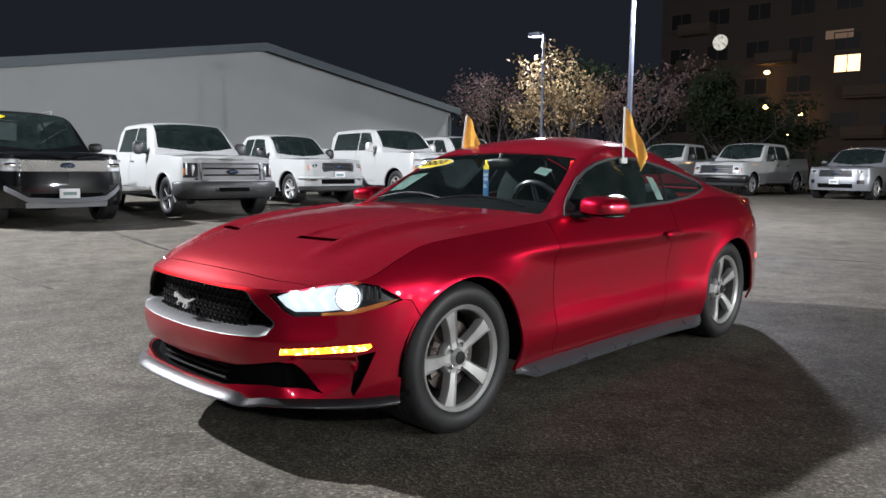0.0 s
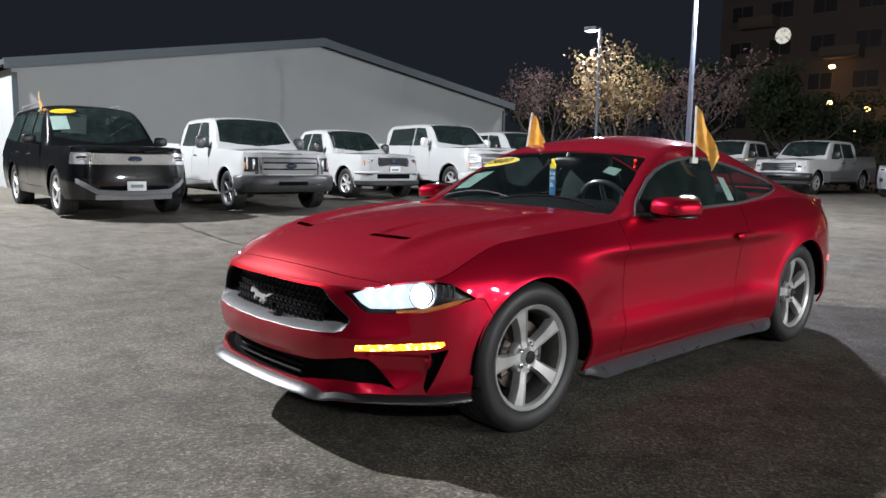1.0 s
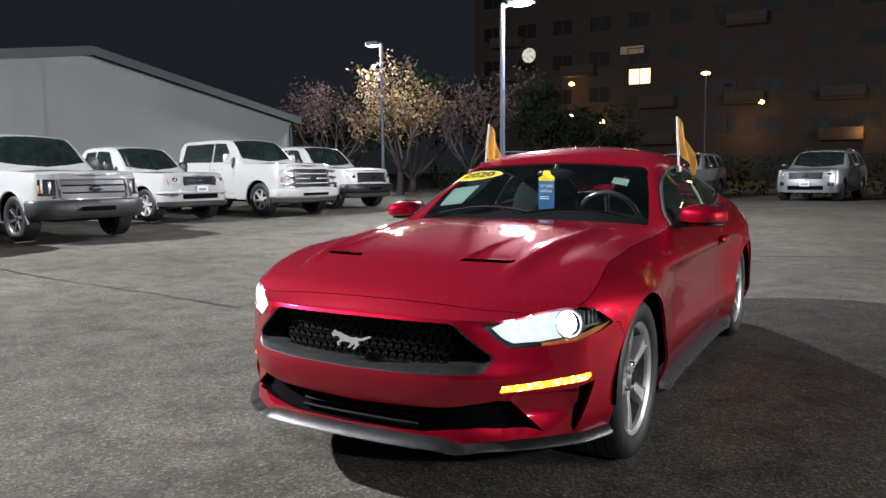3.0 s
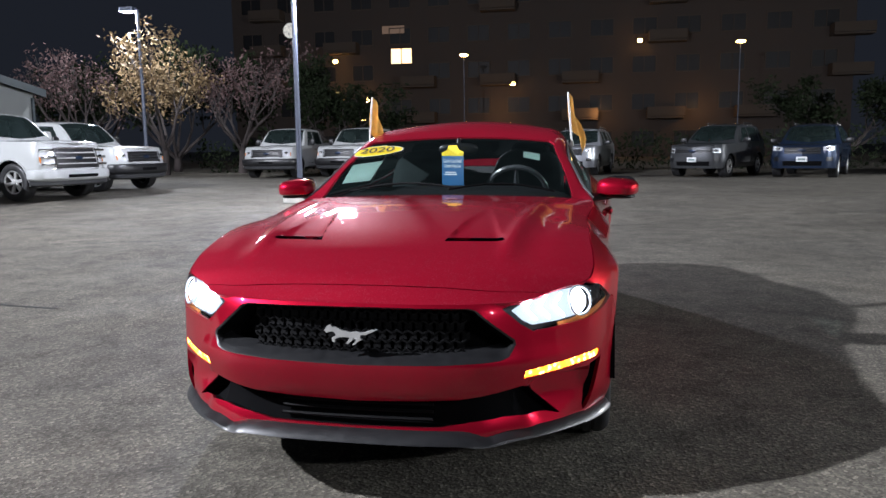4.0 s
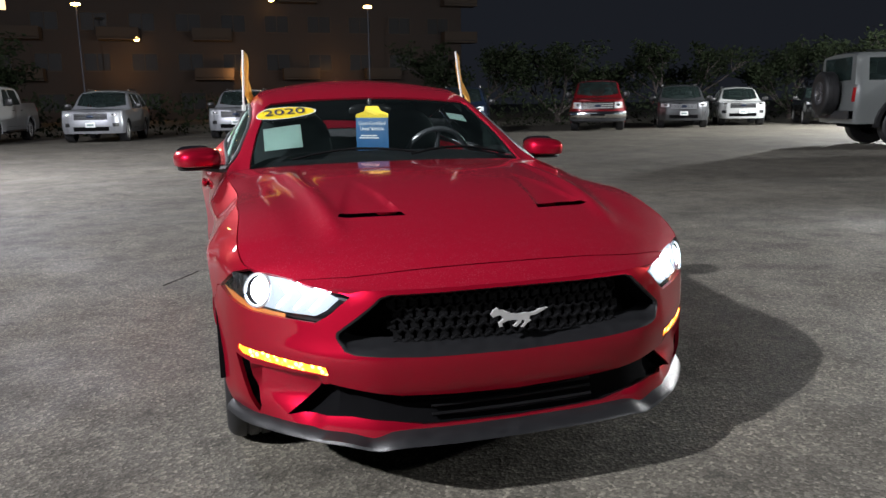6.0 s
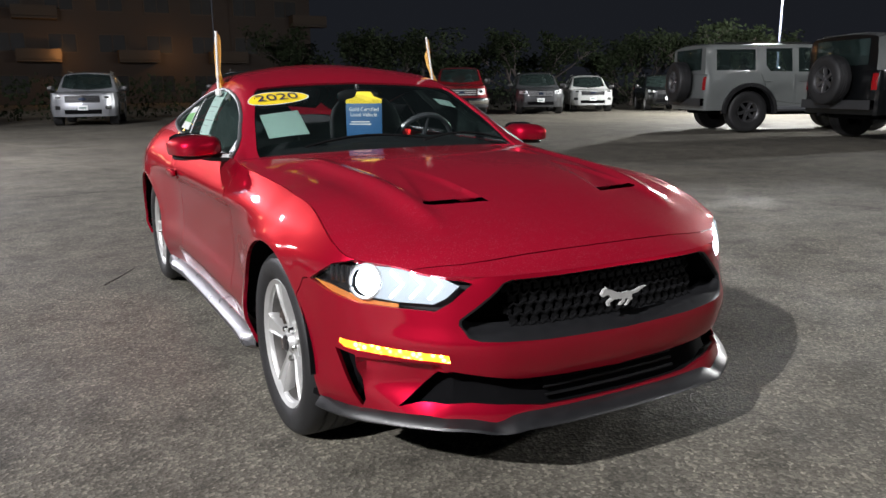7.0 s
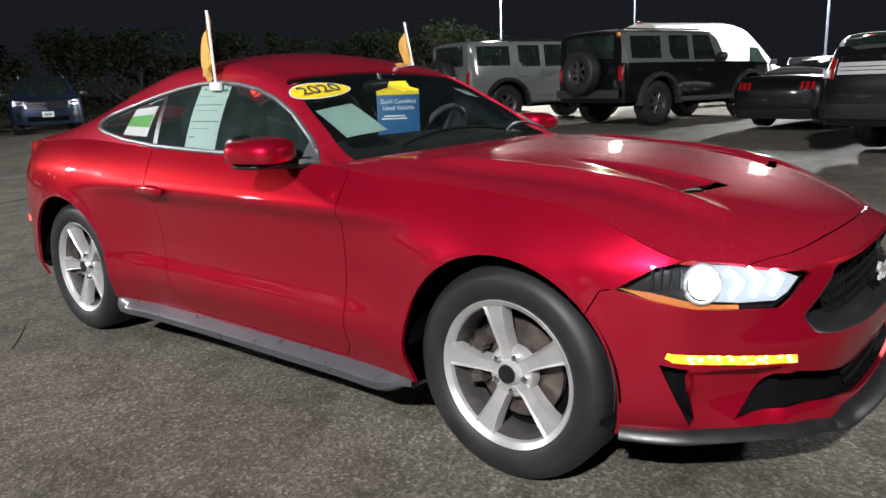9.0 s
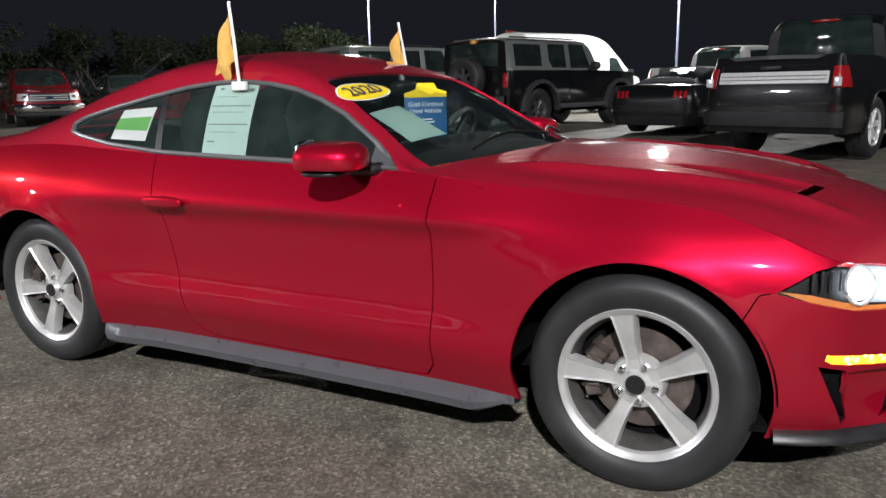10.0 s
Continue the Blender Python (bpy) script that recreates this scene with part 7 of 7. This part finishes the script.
def low_coupe(label):
    wb, front, rear, wide, hub, roof, belt = 2.72, .88, 1.15, 1.90, .345, 1.38, .96
    w = wide / 2
    cowl, yf, yr = -wb / 2 + .62, -wb / 2 - front, wb / 2 + rear
    top = keys((yf, .72), (yf + .3, .82), (cowl, belt - .01), (0, belt), (yr - .1, 1.0), (yr, .98))
    cx = keys((cowl, w - .15), (cowl + .75, w - .33), (.8, w - .36), (yr - .45, w - .30))
    cz = keys((cowl, belt - .03), (cowl + .75, roof - .10), (.4, roof - .07), (1.0, roof - .16), (yr - .45, 1.0))
    rz = keys((cowl, belt + .02), (cowl + .78, roof - .05), (.4, roof), (1.0, roof - .09), (yr - .45, 1.03))
    b = Body(wb, front, rear, wide, .30, .28, low, top, hub, hub + .04, (cx, cz), rz, .1)
    shapes = {"grille": (strip(b, 0, .5, .5, .68), BLACK, .02), "headlamp": (strip(b, .55, .8, .6, .7), CLEAR_LAMP, .006), "rear_diffuser": (strip(b, 0, .7, .22, .40, True)[::-1], BLACK, -.01)}
    for k in range(3):
        x = .48 + k * .10
        shapes["tail_lamp" + "_bar" * k] = ([(b.sx(x, True), .76), (b.sx(x + .06, True), .76), (b.sx(x + .075, True), .90), (b.sx(x + .015, True), .90)], RED_LENS, -.01)
    doors = [[(cowl + .2, belt), (cowl + .2, .30), (.45, .30), (.62, belt)]]
    panes = [[(cowl + .3, belt + .02), (cowl + .75, roof - .15), (.55, roof - .14), (.60, belt + .03)]]
    screen = [(cowl + .02, 2.0), (cowl + .15, 1.1), (cowl + .70, 1.1), (cowl + .74, 2.0)]
    back = [(.95, 2.0), (1.0, 1.15), (yr - .55, 1.15), (yr - .5, 2.0)]
    return make_vehicle("low_coupe", label, "car", b, BLACK_PAINT, .22, shapes, doors, (cowl, yr - .45), panes, screen, back, (hub, .235, DARK_ALLOY, 5))


def screen_on(b, y, w, side):
    """A place on the windscreen of a Body, with its normal."""
    p = Vector(b.cabin(y, w))
    a, c = Vector(b.cabin(y + .02, w)) - p, Vector(b.cabin(y, w - .02)) - p
    n = c.cross(a).normalized()
    n = n if n.z > 0 else -n
    return Vector((p.x * side, p.y, p.z)), Vector((n.x * side, n.y, n.z))


def stand(ob, x, y, turn, size=1.0):
    ob.matrix_basis = pose(x, y, ground_z(x, y), 0, 0, turn) @ Matrix.Scale(size, 4)
    return ob


# the row in front of the white hall, noses towards +x
chrome_suv = stand(suv("black full-size suv with a bright chrome mesh grille", BLACK_PAINT, 2.03, 3.11, .98, 1.24, 1.16, 1.18, 1.94, .40, .27, (.66, .86, 1.05), (.68, .96, .87, 1.06), 5, BRIGHT_TRIM, 26, None, BLACK, .52, True), -12.9, 1.08, 88, 1.06)
stand(pickup("white crew-cab pickup with closed dark grille panel, grey bumper", WHITE_PAINT, 1.30, kind="electric", metal=DARK_ALLOY), -12.75, 4.25, 84)
stand(pickup("white mid-size pickup with black grille and thin aerial", WHITE_PAINT, 1.10, 1.86, 3.22, .90, 1.20, 1.10, 1.14, 1.80, .38, .24, "small"), -14.2, 8.10, 86)
stand(pickup("white heavy-duty crew-cab pickup with a chrome barred grille", WHITE_PAINT, 1.55, 2.03, 4.06, .96, 1.30, 1.30, 1.34, 2.04, .42, .26, "heavy"), -13.6, 11.1, 82)
stand(pickup("white full-size pickup with black bumper at the row's end", WHITE_PAINT, 1.30), -14.0, 14.7, 82)
# the far row, noses towards the lot
far_a = stand(pickup("white crew-cab pickup with black grille, parked at the hedge", WHITE_PAINT, 1.30), -11.25, 24.6, 2)
copy_thing(far_a, pose(-8.35, 25.2, ground_z(-8.35, 25.2), 0, 0, -4))
far_b = stand(suv("silver three-row suv with black grille, parked at the dark fence", SILVER_PAINT), -4.35, 25.0, -6)
copy_thing(far_b, pose(0.4, 25.2, ground_z(0.4, 25.2), 0, 0, -10))
stand(suv("dark grey compact suv parked in the unlit row", CHARCOAL_PAINT, 1.89, 2.67, .85, .87, 1.08, 1.12, 1.78, .36, .23, (.62, .80, .92), (.64, .84, .80, .94), 2), 5.1, 22.7, -30)
stand(suv("dark blue family suv parked in the unlit row", BLUE_PAINT, 1.92, 2.85, .93, .95, 1.02, 1.06, 1.72, .36, .24), 8.0, 22.2, -22)
stand(pickup("dark red pickup with a bright chrome barred grille", DARK_RED_PAINT, 1.30, kind="chrome"), 14.3, 23.6, -28)
stand(suv("charcoal suv with silver grille bars", CHARCOAL_PAINT, 2.0, 3.02, .92, 1.05, 1.06, 1.10, 1.76, .37, .25, (.52, .74, .96), (.58, .90, .84, .97), 4, SILVER_PAINT), 18.4, 23.9, -30)
stand(suv("white compact crossover with a dark grille", WHITE_PAINT, 1.88, 2.71, .90, .97, .98, 1.02, 1.66, .35, .23), 21.9, 24.6, -32)
far_c = stand(suv("black compact crossover at the end of the unlit row", BLACK_PAINT, 1.88, 2.71, .90, .97, .98, 1.02, 1.66, .35, .23), 25.2, 23.2, -34)
copy_thing(far_c, pose(28.6, 22.4, ground_z(28.6, 22.4), 0, 0, -36))
# the row seen from behind
stand(off_roader("grey boxy off-roader with black spare wheel and wide flares", GREY_PAINT, GREY_PAINT), 15.3, 8.65, 66, 1.08)
stand(off_roader("black boxy off-roader with pale roof pillars and rear spare wheel", BLACK_PAINT, GREY_PAINT), 15.45, 4.90, 72, 1.09)
stand(van("white high-roof delivery van with a red brake lamp on the roof"), 23.2, 6.75, 64)
stand(low_coupe("black low sports coupe with three-bar red tail lamps"), 15.0, 1.12, 78)
stand(pickup("white crew-cab pickup parked tail out beside the van", WHITE_PAINT, 1.30), 21.0, .8, 62, 1.03)
stand(pickup("black heavy-duty pickup with a wide silver tailgate band", BLACK_PAINT, 1.55, 2.03, 4.06, .96, 1.30, 1.30, 1.34, 2.12, .44, .27, "tail", BRIGHT_TRIM), 11.8, -1.98, 71)

# ---- flags, stickers and papers on the coupe ----
def car_flag(base, top, out, seed, s=1.0, label="yellow cloth car flag on a white window-clip pole"):
    rnd = random.Random(seed)
    base, top, out = Vector(base), Vector(top), Vector(out).normalized()
    f = thing("car_flag", label, "flag", Matrix.Translation(base), group="car flags")
    up = top - base
    p = bmesh.new()
    tube(p, [Vector((0, 0, -.01)), up * .5, up], .0065 * s, 8)
    part("flag_pole", p, WHITE_PLASTIC, f, "white plastic pole")
    c = bmesh.new()
    box(c, (0, 0, -.012), (.022 * s, .07 * s, .035 * s), (0, 0, 0), .005)
    part("window_clip", c, WHITE_PLASTIC, f, "white window clip")
    cl = bmesh.new()
    nu, nv = 14, 12
    side = out.cross(Vector((0, 0, 1))).normalized()
    rows = []
    for i in range(nu + 1):
        u = i / nu
        row = []
        for j in range(nv + 1):
            v = j / nv
            q = up * (1 - .72 * v)
            drop = Vector((0, 0, -1)) * (.30 * u ** 1.15) * (1 - .45 * v) * s
            wave = side * (.030 * math.sin(5.5 * u + 2.2 * v + seed) * u + .014 * math.sin(11 * u - 3 * v)) * s
            q = q + out * (.155 * (u ** .85) * (1 - .25 * v * u)) * s + drop + wave
            row.append(cl.verts.new(q))
        rows.append(row)
    for i in range(nu):
        for j in range(nv):
            cl.faces.new((rows[i][j], rows[i + 1][j], rows[i + 1][j + 1], rows[i][j + 1]))
    bmesh.ops.solidify(cl, geom=list(cl.faces), thickness=.0012)
    cloth = part("flag_cloth", cl, FLAG_CLOTH, f, "yellow drooping cloth")
    return f


car_flag((-.668, .285, 1.262), (-.652, .325, 1.575), (.35, .85, 0), 1)
car_flag((.668, .285, 1.262), (.640, .330, 1.575), (.60, .75, 0), 2.4)


def on_screen(points, lift, sink_depth=.0012):
    """A thin sheet that follows the windscreen through four corners (x, y)."""
    bm = bmesh.new()
    rows = []
    a, b, c, d = [Vector(p) for p in points]
    for i in range(7):
        u = i / 6
        row = []
        for j in range(7):
            v = j / 6
            q = (a * (1 - u) + b * u) * (1 - v) + (d * (1 - u) + c * u) * v
            p, n = screen_at(q.x, q.y)
            row.append(bm.verts.new(p + n * lift))
        rows.append(row)
    for i in range(6):
        for j in range(6):
            bm.faces.new((rows[i][j], rows[i + 1][j], rows[i + 1][j + 1], rows[i][j + 1]))
    bmesh.ops.solidify(bm, geom=list(bm.faces), thickness=sink_depth)
    return bm


def screen_frame(x, y, lift):
    p, n = screen_at(x, y)
    up = (Vector((0, .86, .5)) - n * n.dot(Vector((0, .86, .5)))).normalized()
    xa = up.cross(n)
    m = Matrix((xa, up, n)).transposed().to_4x4()
    m.translation = p + n * lift
    return m


sheet = part("windscreen_paper", on_screen([(-.605, -.285), (-.415, -.300), (-.432, -.520), (-.615, -.470)], -.009), PAPER)
tagged(sheet, "pale green paper sheet inside the coupe's windscreen", "paper")

oval = thing("windscreen_sticker", "yellow oval year sticker on the coupe's windscreen", "sticker")
m = screen_frame(-.480, -.175, .0005)
for size, mat, lift, nm in (((.166, .070), WHITE_PAPER, 0, "white_rim"), ((.158, .063), YELLOW_PRINT, .0008, "yellow_face")):
    q = bmesh.new()
    prism(q, [(size[0] * math.cos(k * math.tau / 48), size[1] * math.sin(k * math.tau / 48)) for k in range(48)], .0008, m @ Matrix.Translation((0, 0, lift)))
    for v in q.verts:
        loc = m.inverted() @ v.co
        pp, nn = screen_at(v.co.x, v.co.y)
        v.co = pp + nn * (.001 + loc.z)
    part(nm, q, mat, oval, smooth=False)
letters("2020", .095, m @ Matrix.Translation((0, 0, .0050)) @ pose(0, 0, 0, 0, 0, 0) @ Matrix.Diagonal((1.15, 1, 1, 1)), INK, "year_text", oval)

small = part("corner_sticker", on_screen([(.405, -.200), (.500, -.212), (.505, -.285), (.410, -.272)], -.009), PAPER)
tagged(small, "small pale green sticker in the windscreen's corner", "sticker")

card = thing("hanging_card", "blue and yellow card hanging from the mirror", "card", pose(-.015, -.195, .97, 0, 0, -40))
q = bmesh.new()
box(q, (0, 0, .108), (.200, .003, .216), (0, 0, 0), .0008)
part("blue_card", q, BLUE_CARD, card)
q = bmesh.new()
prism(q, [(-.100, 0), (.100, 0), (.100, .022), (.056, .036), (.040, .062), (-.037, .062), (-.048, .034), (-.100, .018)], .003, Matrix.Translation((0, .0015, .216)) @ pose(0, 0, 0, 90, 0, 0))
part("yellow_top", q, YELLOW_PRINT, card, smooth=False)
face = pose(0, -.0022, .185, 90, 0, 0)
letters("Gold Certified", .0285, face, WHITE_PAPER, "card_text", card, .0003)
letters("Used Vehicle", .0285, Matrix.Translation((0, 0, -.029)) @ face, WHITE_PAPER, "card_text", card, .0003)
for k, (dz, wd) in enumerate(((-.066, .10), (-.078, .12), (-.155, .08))):
    q = bmesh.new()
    box(q, (-.02, -.0022, .185 + dz), (wd, .0008, .006))
    part("card_small_print", q, WHITE_PAPER, card, smooth=False)


def on_window(name, side, corners, material, lift, label):
    """A sheet against a side window, through four corners (y, z)."""
    bm = bmesh.new()
    rows = []
    a, b, c, d = [Vector(p) for p in corners]
    for i in range(5):
        u = i / 4
        row = []
        for j in range(5):
            v = j / 4
            q = (a * (1 - u) + b * u) * (1 - v) + (d * (1 - u) + c * u) * v
            p = Vector(cabin(q.x, pane_w(q.x, q.y)))
            row.append(bm.verts.new(((p.x + lift) * side, p.y, p.z)))
        rows.append(row)
    for i in range(4):
        for j in range(4):
            bm.faces.new((rows[i][j], rows[i + 1][j], rows[i + 1][j + 1], rows[i][j + 1]))
    bmesh.ops.solidify(bm, geom=list(bm.faces), thickness=.001)
    bmesh.ops.recalc_face_normals(bm, faces=bm.faces)
    ob = part(name, bm, material)
    return ob


w = on_window("window_form", -1, [(.440, 1.252), (.205, 1.256), (.185, .985), (.415, .985)], PAPER, -.004, "")
tagged(w, "pale green printed form behind the coupe's door window", "paper")
for k, (za, zb, ya, yb) in enumerate(((1.236, 1.224, .30, .22), (1.17, 1.166, .42, .215), (1.10, 1.096, .415, .205), (1.036, 1.031, .40, .36), (1.24, 1.232, .405, .385), (1.205, 1.203, .41, .30), (1.145, 1.143, .41, .24), (1.07, 1.068, .40, .26))):
    l = on_window("printed_line", -1, [(ya, za), (yb, za), (yb, zb), (ya, zb)], FAINT_INK, -.0028, "")
    l.parent = w
w = on_window("price_label", -1, [(.953, 1.152), (.745, 1.166), (.750, 1.030), (.964, 1.036)], WHITE_PAPER, -.003, "")
tagged(w, "white label with a green band behind the rear side window", "label")
l = on_window("green_band", -1, [(.956, 1.118), (.752, 1.128), (.754, 1.070), (.961, 1.074)], GREEN_PRINT, -.0018, "")
l.parent = w
w = on_window("window_form", 1, [(.60, 1.14), (.52, 1.15), (.55, 1.01), (.625, 1.005)], PAPER, -.004, "")
tagged(w, "narrow pale paper strip behind the driver's window", "paper")


# ---- what the black suv wears ----
def screen_sheet(name, ob, y0, y1, x0, x1, material, label, category, round_shape=False, lift=.006):
    """A thin sheet lying on a parked vehicle's windscreen."""
    b = BODIES[ob.name]
    bm = bmesh.new()
    rows = []
    for i in range(7):
        row = []
        for j in range(13):
            u, v = i / 3 - 1, j / 6 - 1
            if round_shape:
                u *= math.sqrt(max(0, 1 - .98 * v * v))
            y, x = (y0 + y1) / 2 + u * (y1 - y0) / 2, (x0 + x1) / 2 + v * (x1 - x0) / 2
            p, n = screen_on(b, y, 2 - abs(x) / b.cant[0](y), 1 if x > 0 else -1)
            row.append(bm.verts.new(p + n * lift))
        rows.append(row)
    for p, q in zip(rows, rows[1:]):
        for j in range(12):
            bm.faces.new((p[j], p[j + 1], q[j + 1], q[j]))
    bmesh.ops.solidify(bm, geom=list(bm.faces), thickness=.001)
    o = part(name, bm, material, None, "", False)
    o.matrix_basis = ob.matrix_basis
    return tagged(o, label, category)


screen_sheet("windscreen_sticker", chrome_suv, -.36, -.24, -.74, -.30, YELLOW_PRINT, "yellow oval sticker on the black suv's windscreen", "sticker", True)
screen_sheet("windscreen_paper", chrome_suv, -.66, -.42, -.78, -.50, PAPER, "pale green paper sheet on the black suv's windscreen", "paper")
m = chrome_suv.matrix_basis
base, top = m @ Vector((-.80, .10, 1.80)), m @ Vector((-.81, .12, 2.14))
car_flag(base, top, m.to_3x3() @ Vector((.3, .9, 0)), 3.3, 1.0, "pale yellow cloth flag clipped to the black suv's window")
